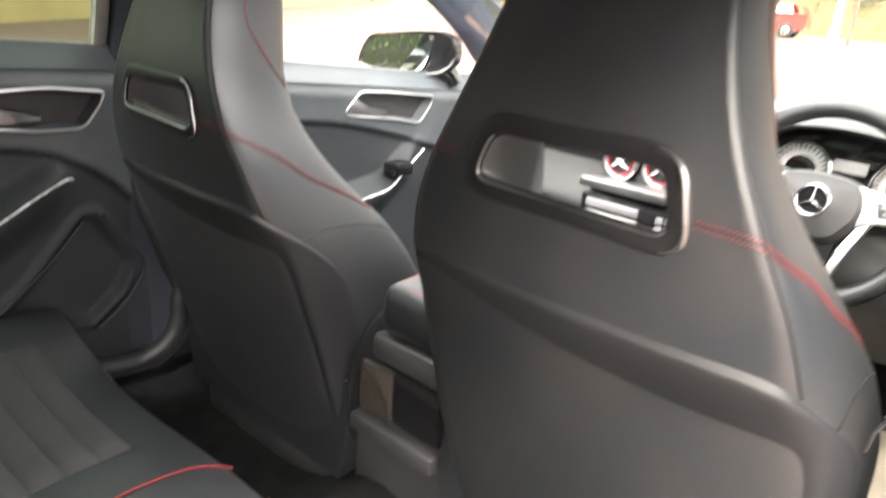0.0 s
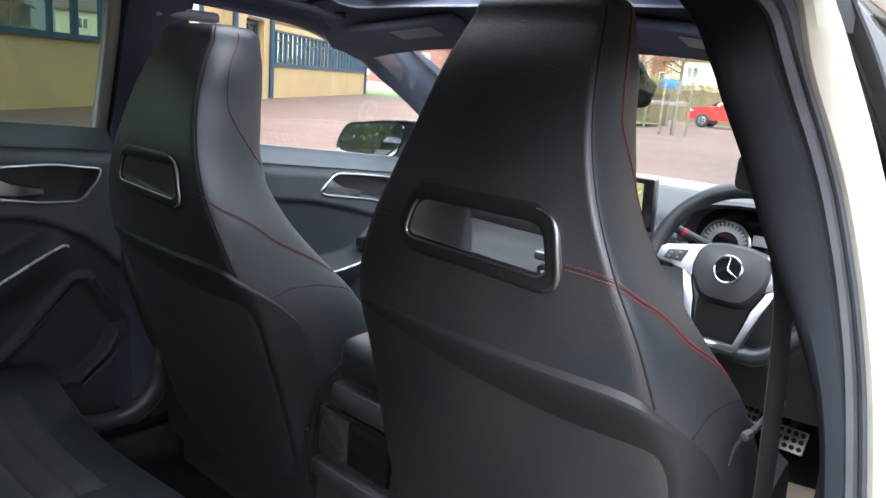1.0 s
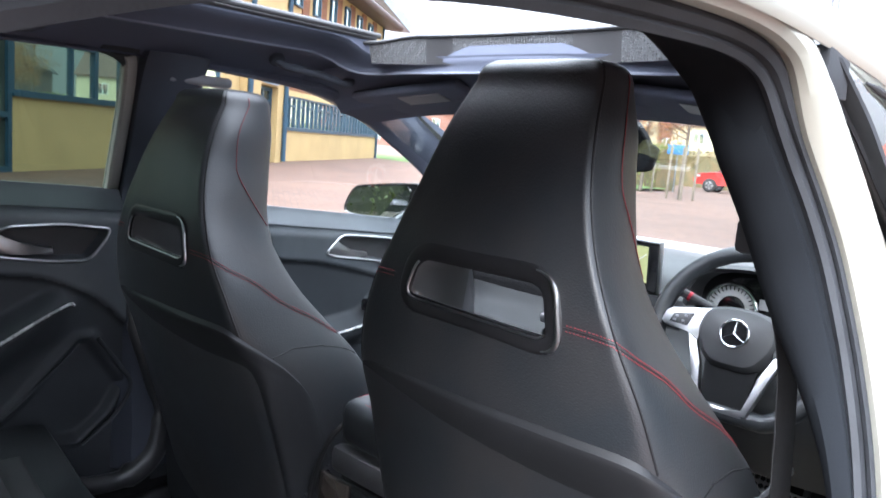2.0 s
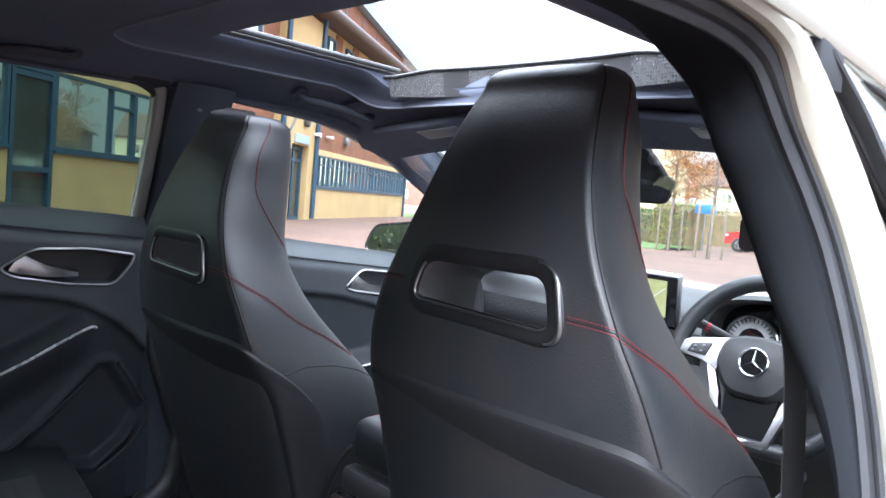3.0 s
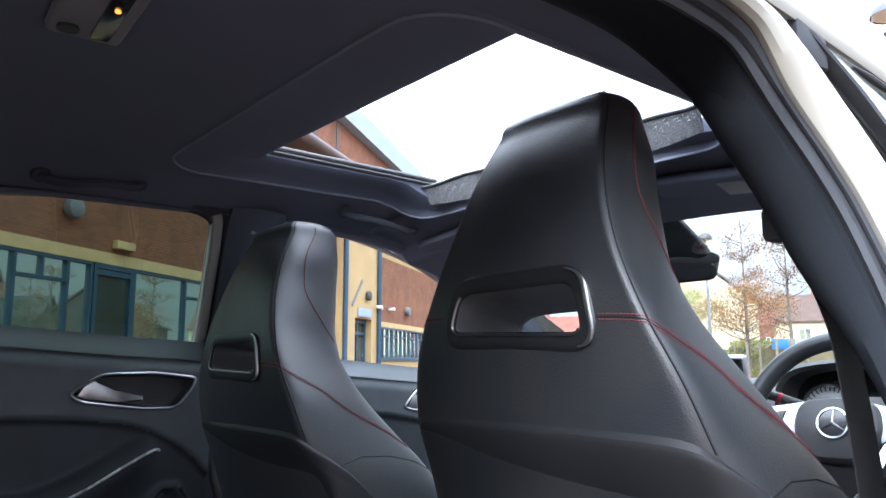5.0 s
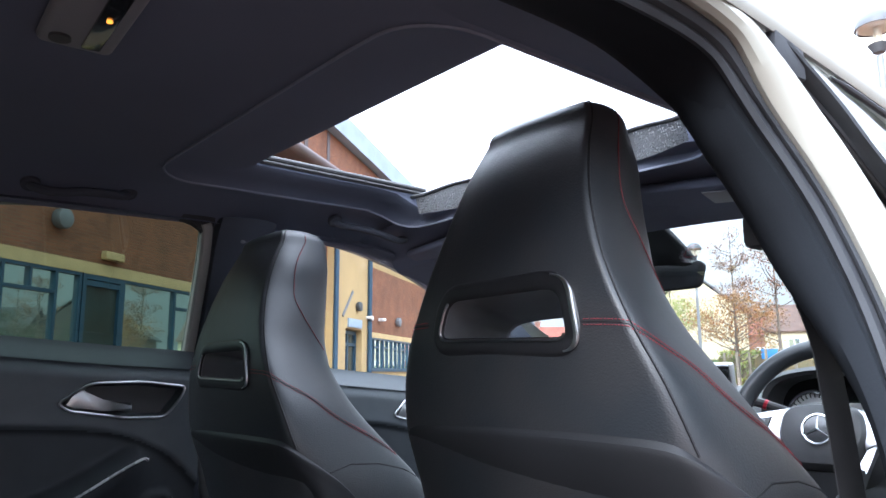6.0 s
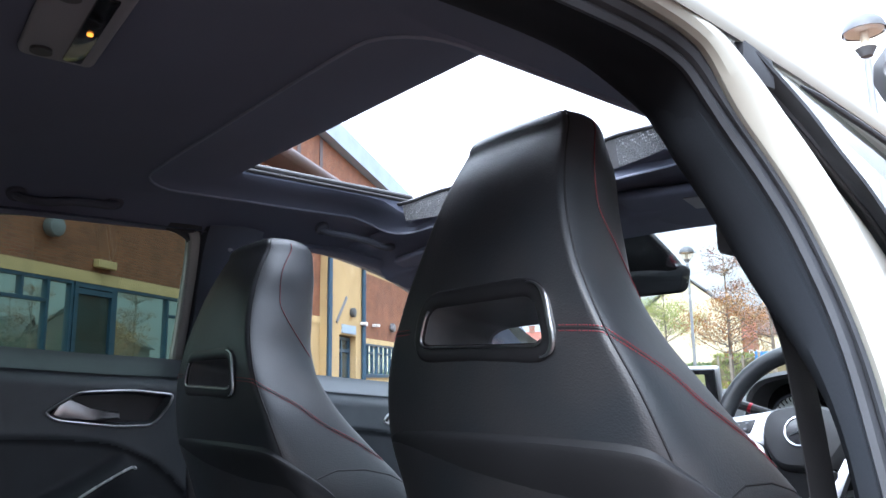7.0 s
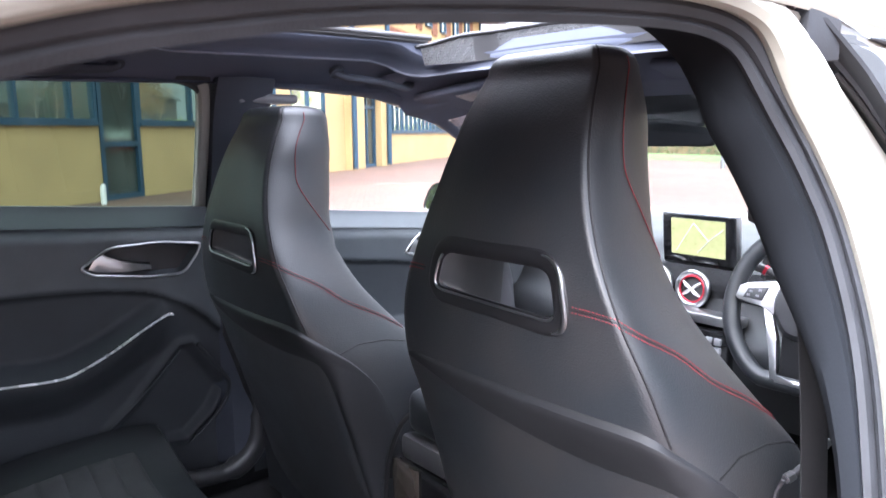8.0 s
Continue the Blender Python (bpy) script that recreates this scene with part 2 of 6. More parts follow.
ROOF_BROWN = brickwork("brown_roof_tiles", (0.13, 0.075, 0.055), (0.10, 0.058, 0.045), (0.05, 0.035, 0.03), 0.3, 0.2, 0.02)
ROOF_SLATE = brickwork("grey_roof_slates", (0.12, 0.12, 0.13), (0.09, 0.09, 0.10), (0.05, 0.05, 0.05), 0.3, 0.2, 0.015)
GREY_METAL = material("galvanised_grey_metal", (0.20, 0.21, 0.225), 0.55, metal=0.3, stain=0.2, stain_size=0.3)
DARK_METAL = material("dark_grey_metal", (0.06, 0.065, 0.07), 0.5, stain=0.2, stain_size=0.3)
GLOBE = glass("amber_lamp_globe", (0.97, 0.92, 0.80))
WOOD_STAKE = material("pale_wood_stake", (0.22, 0.185, 0.14), 0.85, grain=0.5, grain_size=0.02, fibre=(6, 6, 0.4), stain=0.3, stain_size=0.1)
BARK = material("grey_brown_bark", (0.13, 0.10, 0.075), 0.9, grain=1.0, grain_size=0.03, stain=0.4, stain_size=0.1)
PALE_STRIP = material("pale_window_strip", (0.22, 0.21, 0.195), 0.5, grain=0.1, grain_size=0.002, stain=0.1)
MESH_NODE = MESH_NET.node_tree
see, mixed = MESH_NODE.nodes.new("ShaderNodeBsdfTransparent"), MESH_NODE.nodes.new("ShaderNodeMixShader")
dots, gap_ = MESH_NODE.nodes.new("ShaderNodeTexVoronoi"), MESH_NODE.nodes.new("ShaderNodeMapRange")
where = MESH_NODE.nodes.new("ShaderNodeTexCoord")
dots.inputs["Scale"].default_value, dots.inputs["Randomness"].default_value = 170.0, 0.35
gap_.inputs["From Min"].default_value, gap_.inputs["From Max"].default_value = 0.46, 0.30
gap_.inputs["To Max"].default_value = 0.32
MESH_NODE.links.new(where.outputs["Object"], dots.inputs["Vector"])
MESH_NODE.links.new(dots.outputs["Distance"], gap_.inputs["Value"])
MESH_NODE.links.new(gap_.outputs[0], mixed.inputs[0])
MESH_NODE.links.new(MESH_NODE.nodes["Principled BSDF"].outputs[0], mixed.inputs[1])
MESH_NODE.links.new(see.outputs[0], mixed.inputs[2])
MESH_NODE.links.new(mixed.outputs[0], MESH_NODE.nodes["Material Output"].inputs["Surface"])
# Brown of the mirrored brick put into the glossy cover's base colour.
CONSOLE_COVER = material("brown_reflection_plastic", (0.040, 0.033, 0.028), 0.14, coat=0.8)
SLOT_GLOSS = material("satin_black_plastic", (0.014, 0.014, 0.016), 0.40, stain=0.2, stain_size=0.03)
DOOR_DARK = material("black_door_plastic", (0.036, 0.040, 0.046), 0.55, grain=0.3, grain_size=0.0012, stain=0.2, stain_size=0.1, spec=0.3)
DASH_BLACK = material("black_dash_plastic", (0.016, 0.017, 0.019), 0.46, grain=0.35, grain_size=0.0014, stain=0.2, stain_size=0.1, spec=0.5)
TRIM_DARK = material("dark_patterned_trim", (0.018, 0.018, 0.020), 0.6, grain=0.6, grain_size=0.006, stain=0.2, stain_size=0.05, spec=0.2)
SEAM_RED = material("dark_red_thread", (0.15, 0.014, 0.018), 0.8)
# Paler than the lining: the crease's highlight put into a thin tube's colour.
CREASE_HIGHLIGHT = material("painted_crease_highlight", (0.17, 0.185, 0.235), 0.9, spec=0.2)
PAPER_MAT = material("beige_floor_paper", (0.42, 0.36, 0.28), 0.9, grain=0.4, grain_size=0.004, stain=0.2, stain_size=0.1)
LEAF_ORANGE = material("orange_autumn_leaves", (0.25, 0.088, 0.015), 0.6, stain=0.6, stain_size=0.5, other=(0.17, 0.11, 0.025))
LEAF_BRONZE = material("bronze_autumn_leaves", (0.16, 0.052, 0.026), 0.6, stain=0.5, stain_size=0.4, other=(0.12, 0.075, 0.025))
LEAF_GREEN = material("green_leaves", (0.085, 0.13, 0.030), 0.6, stain=0.5, stain_size=0.4, other=(0.05, 0.085, 0.022))
# Darkened leaves: silhouette and inner shade are put into the colour.
LEAF_SHADED = material("shaded_green_leaves", (0.030, 0.045, 0.014), 0.7, stain=0.5, stain_size=0.4, other=(0.018, 0.028, 0.010))
LEAF_YELLOW = material("yellow_green_leaves", (0.24, 0.25, 0.04), 0.6, stain=0.5, stain_size=0.4, other=(0.12, 0.16, 0.03))
LEAF_BROWN = material("brown_shrub_leaves", (0.17, 0.12, 0.05), 0.7, stain=0.5, stain_size=0.4, other=(0.10, 0.09, 0.035))
GRASS = material("grass", (0.10, 0.17, 0.035), 0.9, grain=1.0, grain_size=0.05, stain=0.4, stain_size=0.6)
RED_PAINT = material("red_car_paint", (0.55, 0.035, 0.030), 0.25, coat=0.8, stain=0.05, stain_size=0.5)
BLUE_SIGN = material("blue_sign_paint", (0.03, 0.20, 0.50), 0.5, stain=0.05)
WHITE_UPVC = material("white_window_frames", (0.75, 0.75, 0.74), 0.4, stain=0.06, stain_size=0.3)


# ---------------------------------------------------------------- building blocks
def part(name, bm, mat, parent=None, label="", smooth=35.0):
    """Links a bmesh as one mesh object, under a thing or a part."""
    me = bpy.data.meshes.new(name)
    if smooth:
        for f in bm.faces:
            f.smooth = True
    bm.to_mesh(me)
    bm.free()
    if smooth:
        me.set_sharp_from_angle(angle=radians(smooth))
    me.materials.append(mat)
    ob = new(name, me)
    ob.parent = parent
    if label:
        tagged(ob, label)
    return ob


def thing(name, label, category, group="", kind="", at=None):
    """An empty at a thing's base, to parent its parts."""
    ob = new(name)
    ob.empty_display_size = 0.05
    if at is not None:
        ob.matrix_basis = at
    return tagged(ob, label, category, group, kind)


def hermite(table, x):
    """Smooth curve through rows of (x, a, b, ...)."""
    xs = [r[0] for r in table]
    up = xs[0] < xs[-1]
    rows = table if up else table[::-1]
    xs = [r[0] for r in rows]
    x = min(max(x, xs[0]), xs[-1])
    i = 0
    while i < len(xs) - 2 and x > xs[i + 1]:
        i += 1
    t = (x - xs[i]) / (xs[i + 1] - xs[i])
    out = []
    for k in range(1, len(rows[0])):
        def slope(j):
            a, b = max(j - 1, 0), min(j + 1, len(xs) - 1)
            return (rows[b][k] - rows[a][k]) / (xs[b] - xs[a])
        h = xs[i + 1] - xs[i]
        p, q, m, n = rows[i][k], rows[i + 1][k], slope(i) * h, slope(i + 1) * h
        out.append((2 * t**3 - 3 * t**2 + 1) * p + (t**3 - 2 * t**2 + t) * m + (3 * t**2 - 2 * t**3) * q + (t**3 - t**2) * n)
    return out if len(out) > 1 else out[0]


def curve(pts, steps=8, closed=False):
    """Points of a smooth curve through the given ones."""
    p = [Vector(a) for a in pts]
    n = len(p)
    out = []
    for i in range(n if closed else n - 1):
        a, b, c, d = (p[(i + k) % n] if closed else p[min(max(i + k, 0), n - 1)] for k in (-1, 0, 1, 2))
        for j in range(steps):
            t = j / steps
            out.append(0.5 * (2 * b + (c - a) * t + (2 * a - 5 * b + 4 * c - d) * t * t + (3 * b - a - 3 * c + d) * t**3))
    if not closed:
        out.append(p[-1])
    return out


def rounded(pts, r=0.02, steps=4):
    """A closed polygon with its corners rounded."""
    p = [Vector(a) for a in pts]
    out = []
    for i, b in enumerate(p):
        a, c = p[i - 1], p[(i + 1) % len(p)]
        d = min(r, (a - b).length * 0.45, (c - b).length * 0.45)
        s, e = b + (a - b).normalized() * d, b + (c - b).normalized() * d
        out += [(1 - t) ** 2 * s + 2 * t * (1 - t) * b + t * t * e for t in (k / steps for k in range(steps + 1))]
    return out


def grid(bm, rows, closed_u=False, closed_v=False):
    """Quads over rows of points. Returns the rows of vertices."""
    vs = [[bm.verts.new(p) for p in row] for row in rows]
    nr, nc = len(vs), len(vs[0])
    for i in range(nr if closed_v else nr - 1):
        for j in range(nc if closed_u else nc - 1):
            a, b = vs[i], vs[(i + 1) % nr]
            bm.faces.new((a[j], a[(j + 1) % nc], b[(j + 1) % nc], b[j]))
    return vs


def tube(bm, pts, r=0.005, seg=8, closed=False, flat=1.0, up=None):
    """A round or flattened tube along points; r may be a list."""
    n = len(pts)
    rows, ref = [], Vector(up) if up else None
    for i, p in enumerate(pts):
        p = Vector(p)
        a = Vector(pts[i - 1]) if (i or closed) else p
        b = Vector(pts[(i + 1) % n]) if (i < n - 1 or closed) else p
        t = (b - a).normalized()
        if ref is None:
            ref = Vector((0, 0, 1)) if abs(t.z) < 0.9 else Vector((1, 0, 0))
        s = t.cross(ref).normalized()
        w = s.cross(t)
        if not up:
            ref = w
        rr = r[i] if isinstance(r, (list, tuple)) else r
        rows.append([p + s * (rr * math.cos(k * math.tau / seg)) + w * (rr * flat * math.sin(k * math.tau / seg)) for k in range(seg)])
    vs = grid(bm, rows, True, closed)
    if not closed:
        bm.faces.new(vs[0][::-1])
        bm.faces.new(vs[-1])


def box(bm, lo, hi, bevel=0.0, m=None, seg=2):
    """A box between two corners, its edges rounded."""
    lo, hi = Vector(lo), Vector(hi)
    c, s = (lo + hi) / 2, hi - lo
    mat = Matrix.Translation(c) @ Matrix.Diagonal((*s, 1))
    made = bmesh.ops.create_cube(bm, size=1, matrix=(m @ mat) if m is not None else mat)
    if bevel > 0:
        edges = list({e for v in made["verts"] for e in v.link_edges})
        bmesh.ops.bevel(bm, geom=edges, offset=bevel, segments=seg, profile=0.5, affect="EDGES", clamp_overlap=True)


def prism(bm, pts, shift, bevel=0.0):
    """A closed outline of points, pushed along a shift, with end faces."""
    a = [bm.verts.new(p) for p in pts]
    b = [bm.verts.new(Vector(p) + Vector(shift)) for p in pts]
    f1, f2 = bm.faces.new(a[::-1]), bm.faces.new(b)
    for i in range(len(a)):
        bm.faces.new((a[i], a[(i + 1) % len(a)], b[(i + 1) % len(a)], b[i]))
    if bevel > 0:
        edges = list({e for f in (f1, f2) for e in f.edges})
        bmesh.ops.bevel(bm, geom=edges, offset=bevel, segments=2, profile=0.5, affect="EDGES", clamp_overlap=True)


def disc(bm, c, axis, r, depth, seg=32, r2=None, bevel=0.0):
    """A round plate or cone frustum whose middle is c."""
    q = Vector(axis).to_track_quat("Z", "Y").to_matrix().to_4x4()
    made = bmesh.ops.create_cone(bm, cap_ends=True, segments=seg, radius1=r, radius2=r if r2 is None else r2, depth=depth, matrix=Matrix.Translation(c) @ q)
    if bevel > 0:
        edges = [e for e in {e for v in made["verts"] for e in v.link_edges} if any(len(f.verts) > 4 for f in e.link_faces)]
        bmesh.ops.bevel(bm, geom=edges, offset=bevel, segments=2, profile=0.5, affect="EDGES", clamp_overlap=True)


def ring(bm, c, axis, big, small, seg=40, sub=10, squash=1.0):
    """A torus about an axis."""
    q = Vector(axis).to_track_quat("Z", "Y").to_matrix()
    rows = []
    for i in range(seg):
        a = i * math.tau / seg
        rows.append([Vector(c) + q @ Vector(((big + small * math.cos(b)) * math.cos(a), (big + small * math.cos(b)) * math.sin(a), small * squash * math.sin(b)))
                     for b in (k * math.tau / sub for k in range(sub))])
    grid(bm, rows, True, True)


def inside(pts, y, z):
    """Signed distance of (y, z) to a polygon, positive inside."""
    best, odd = 1e9, False
    for i in range(len(pts)):
        (ay, az), (by, bz) = pts[i - 1], pts[i]
        dy, dz = by - ay, bz - az
        t = max(0, min(1, ((y - ay) * dy + (z - az) * dz) / (dy * dy + dz * dz + 1e-12)))
        best = min(best, math.hypot(y - ay - t * dy, z - az - t * dz))
        if (az > z) != (bz > z) and y < ay + (z - az) * dy / dz:
            odd = not odd
    return best if odd else -best


def step(a, b, x):
    t = max(0.0, min(1.0, (x - a) / (b - a)))
    return t * t * (3 - 2 * t)


def shell(bm, thick):
    """Gives an open sheet a thickness along its normals."""
    bmesh.ops.recalc_face_normals(bm, faces=bm.faces)
    bmesh.ops.solidify(bm, geom=bm.faces[:], thickness=thick)


BM = bmesh.new


# ---------------------------------------------------------------- car shell
APERTURE = [(0.690, -0.526, 1.257), (0.682, -0.43, 1.279), (0.677, -0.33, 1.294), (0.672, -0.185, 1.307), (0.670, -0.05, 1.313),
            (0.674, 0.022, 1.302), (0.686, 0.062, 1.266), (0.700, 0.092, 1.222), (0.716, 0.108, 1.180), (0.735, 0.119, 1.127),
            (0.766, 0.110, 1.040), (0.797, 0.072, 0.950), (0.828, 0.035, 0.80), (0.840, 0.025, 0.60), (0.835, 0.010, 0.45), (0.825, -0.06, 0.385),
            (0.825, -0.30, 0.375), (0.825, -0.50, 0.40), (0.835, -0.62, 0.50), (0.845, -0.74, 0.70), (0.83, -0.86, 0.88), (0.79, -0.90, 1.00),
            (0.74, -0.82, 1.12), (0.71, -0.68, 1.20)]


def swept(bm, path, profile, closed=False, centre=(0.76, -0.40, 0.85), out=(0.944, 0, 0.33), top=None, low=1.0):
    """Sweeps a profile of (outward, inward) pairs along the path of an opening; top: the profile along the roof."""
    n, rows, out = len(path), [], Vector(out)
    for i, p in enumerate(path):
        a, b = (path[i - 1] if (i or closed) else p), (path[(i + 1) % n] if (i < n - 1 or closed) else p)
        t = (Vector(b) - Vector(a)).normalized()
        k = step(1.17, 1.29, p[2]) * step(0.085, 0.02, p[1]) if top else 0.0
        o = (out - t * out.dot(t)).normalized()
        slim = 1 - (1 - low) * step(1.15, 0.92, p[2])
        w = o.cross(t).normalized()
        if w.dot(Vector(centre) - Vector(p)) < 0:
            w = -w
        rows.append([Vector(p) + o * (q[0] + (e[0] - q[0]) * k) * (slim if q[0] < 0 else 1) + w * (q[1] + (e[1] - q[1]) * k) for q, e in zip(profile, top or profile)])
    return grid(bm, rows, False, closed)


car = thing("car_body", "white hatchback body shell with black trimmed pillars and an open sunroof", "car body", kind="structure")
ap = curve(APERTURE, 6, True)
bm = BM()
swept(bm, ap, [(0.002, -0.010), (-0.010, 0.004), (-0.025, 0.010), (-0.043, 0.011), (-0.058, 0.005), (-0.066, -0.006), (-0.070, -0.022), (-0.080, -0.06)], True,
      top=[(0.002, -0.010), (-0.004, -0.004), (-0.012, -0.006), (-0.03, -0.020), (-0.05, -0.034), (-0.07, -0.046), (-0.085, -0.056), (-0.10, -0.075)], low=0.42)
part("pillar_trim", bm, SHADED_PILLAR, car, "dark grey cloth trimmed pillar and roof rail, with shade in its colour")
cover = [p for p in ap if p.y > 0.0 and 0.84 < p.z < 1.32]
bm = BM()
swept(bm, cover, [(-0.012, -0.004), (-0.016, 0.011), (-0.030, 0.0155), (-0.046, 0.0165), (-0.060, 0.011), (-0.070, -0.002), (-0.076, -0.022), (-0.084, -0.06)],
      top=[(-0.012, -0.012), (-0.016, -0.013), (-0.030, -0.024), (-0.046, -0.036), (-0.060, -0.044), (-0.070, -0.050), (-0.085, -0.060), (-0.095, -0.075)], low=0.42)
part("pillar_cover", bm, SHADED_PILLAR, car, "dark grey moulded pillar cover, with shade in its colour")
bm = BM()
swept(bm, ap, [(-0.012, -0.006), (-0.010, 0.004), (-0.005, 0.0085), (0.0, 0.005), (0.0015, -0.006)], True,
      top=[(-0.006, -0.006), (-0.004, 0.003), (0.001, 0.007), (0.006, 0.003), (0.007, -0.006)])
part("door_seal", bm, RUBBER, car, "black rubber door seal")
bm = BM()
swept(bm, ap, [(-0.001, -0.012), (0.0025, -0.003), (0.006, -0.001), (0.0085, -0.004), (0.0095, -0.012)], True,
      top=[(0.004, -0.012), (0.007, 0.000), (0.013, 0.001), (0.019, -0.003), (0.020, -0.014)])
part("seal_lip", bm, RUBBER, car, "grey outer seal")
bm = BM()
swept(bm, ap, [(0.002, -0.014), (0.007, -0.006), (0.014, -0.002), (0.023, -0.003), (0.032, -0.010), (0.037, -0.022), (0.036, -0.050)], True,
      top=[(0.014, -0.016), (0.019, -0.008), (0.026, -0.003), (0.033, -0.003), (0.039, -0.008), (0.041, -0.016), (0.040, -0.03)])
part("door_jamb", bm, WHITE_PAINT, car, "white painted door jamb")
PILLAR_GAP = curve([(0.702, 0.085, 1.330), (0.696, 0.125, 1.312), (0.694, 0.165, 1.286), (0.703, 0.200, 1.257), (0.719, 0.241, 1.212), (0.738, 0.286, 1.158), (0.758, 0.319, 1.09), (0.780, 0.334, 1.00), (0.805, 0.34, 0.80), (0.81, 0.34, 0.50)], 5)
bm = BM()
rows = []
near = curve([(0.703, 0.020, 1.332), (0.706, 0.052, 1.322), (0.716, 0.086, 1.298), (0.729, 0.122, 1.248), (0.746, 0.142, 1.202), (0.765, 0.154, 1.140), (0.796, 0.145, 1.045), (0.827, 0.105, 0.955), (0.858, 0.070, 0.80), (0.870, 0.062, 0.60)], 5)
for p, q in zip(near, PILLAR_GAP):
    d = q - p
    rows.append([p + Vector((-0.010, 0.0, -0.004)), p + d * 0.12, p + d * 0.35, p + d * 0.65, p + d * 0.93, q, q + Vector((-0.012, 0.004, -0.002)), q + Vector((-0.04, 0.004, -0.002))])
grid(bm, rows)
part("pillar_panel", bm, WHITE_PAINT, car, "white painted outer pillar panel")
RAIL = [(0.745, -1.05, 1.04), (0.728, -0.80, 1.185), (0.724, -0.60, 1.252), (0.718, -0.43, 1.298), (0.714, -0.33, 1.313), (0.710, -0.185, 1.326), (0.708, -0.05, 1.332), (0.708, 0.10, 1.331),
        (0.711, 0.30, 1.323), (0.722, 0.50, 1.300), (0.738, 0.70, 1.252), (0.762, 0.90, 1.172), (0.788, 1.10, 1.08), (0.80, 1.30, 0.99)]
rail = curve(RAIL, 5)
for side in (1, -1):
    bm = BM()
    inn, up_ = (0.0, 0.0) if side > 0 else (0.045, 0.030)
    grid(bm, [[(side * (p.x + dx - inn), p.y, p.z + dz + up_) for dx, dz in ((-0.008, 0.004), (0.0, 0.0), (0.004, 0.008), (0.002, 0.022), (-0.016, 0.046), (-0.05, 0.066), (-0.12, 0.088))] for p in rail])
    bmesh.ops.recalc_face_normals(bm, faces=bm.faces)
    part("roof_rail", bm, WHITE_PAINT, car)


def rrect(x0, x1, y0, y1, r, z, n=10, k=6):
    """A rounded rectangle, always with the same number of points."""
    out = []
    for cx, cy, a0, ax, ay in ((x1 - r, y1 - r, 0, x1, y0), (x0 + r, y1 - r, 90, x0, y1), (x0 + r, y0 + r, 180, x0, y0), (x1 - r, y0 + r, 270, x1, y0)):
        out += [Vector((cx + r * math.cos(radians(a0 + 90 * i / k)), cy + r * math.sin(radians(a0 + 90 * i / k)), z)) for i in range(k + 1)]
    pts = []
    for i, p in enumerate(out):
        q = out[(i + 1) % len(out)]
        m = n if (i % (k + 1)) == k else 1
        pts += [p.lerp(q, j / m) for j in range(m)]
    return pts


def roof_z(x, y):
    """Height of the roof lining."""
    c = hermite([(-1.3, 1.25), (-0.9, 1.352), (-0.5, 1.390), (-0.1, 1.400), (0.2, 1.404), (0.48, 1.404), (0.8, 1.38)], y)
    return c - 0.058 * min(1.1, abs(x) / 0.585) ** 6


def front_dip(y):
    """How far the opening's rim drops towards the windscreen."""
    return 0.034 * step(0.39, 0.512, y)


OPEN = (-0.350, 0.398, 0.045, 0.512)
loops = []
for grow, dz, flat in ((0.0, 0.046, 1), (0.0, 0.022, 0.9), (0.010, 0.017, 0.6), (0.045, 0.012, 0.2), (0.075, 0.004, 0), (0.082, -0.003, 0), (0.092, -0.003, 0), (0.100, 0.0, 0)):
    back = grow * 2.25
    lp = rrect(OPEN[0] - grow, OPEN[1] + grow * 0.42, OPEN[2] - back, OPEN[3] + grow * 0.12, 0.008 + grow * 1.0, 0)
    loops.append([Vector((p.x, p.y, (roof_z(p.x, p.y) if grow else roof_z(p.x, p.y) * (1 - flat) + 1.405 * flat) + dz - front_dip(p.y))) for p in lp])
outer = rrect(-0.595, 0.60, -1.25, 0.534, 0.03, 0)
base = rrect(OPEN[0] - 0.10, OPEN[1] + 0.042, OPEN[2] - 0.225, OPEN[3] + 0.012, 0.115, 0)
for i in range(1, 9):
    t = i / 8
    loops.append([Vector((a.x + (b.x - a.x) * t, a.y + (b.y - a.y) * t, roof_z(a.x + (b.x - a.x) * t, a.y + (b.y - a.y) * t))) for a, b in zip(base, outer)])
bm = BM()
grid(bm, loops, True)
lining = part("headliner", bm, FABRIC)
tagged(lining, "black fabric roof lining with a wide sunroof opening", "ceiling", kind="structure")
# thin pale tube along the crease, a painted highlight
bm = BM()
tube(bm, [p + Vector((0, 0, -0.001)) for p in loops[5]], 0.0026, 6, True)
part("surround_highlight", bm, CREASE_HIGHLIGHT, lining)
bm = BM()
skin = [[Vector((p.x, p.y, 1.452 - front_dip(p.y))) for p in rrect(OPEN[0] - 0.004, OPEN[1] + 0.004, OPEN[2] - 0.004, OPEN[3] + 0.004, 0.010, 0)]]
for t in (0.15, 0.4, 0.7, 1.0):
    skin.append([Vector((a.x + (b.x - a.x) * t, a.y + (b.y - a.y) * t, roof_z(a.x + (b.x - a.x) * t, a.y + (b.y - a.y) * t) + 0.048 - 1.2 * front_dip(a.y + (b.y - a.y) * t))) for a, b in zip(skin[0], rrect(-0.60, 0.60, -1.25, 0.72, 0.05, 0))])
grid(bm, skin, True)
shell(bm, 0.003)
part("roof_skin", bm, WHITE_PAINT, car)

# sunroof rails, wind deflector, front header
sunroof = thing("sunroof_frame", "black open sunroof frame with guide rails in the roof", "sunroof")
bm = BM()
for off, z in ((0.002, 1.436), (-0.012, 1.443)):
    tube(bm, [(OPEN[0] - off, OPEN[2] + 0.01, z), (OPEN[0] - off, OPEN[3] - 0.02, z - 0.002)], 0.006, 8)
part("left_rail", bm, HARD_PLASTIC, sunroof)
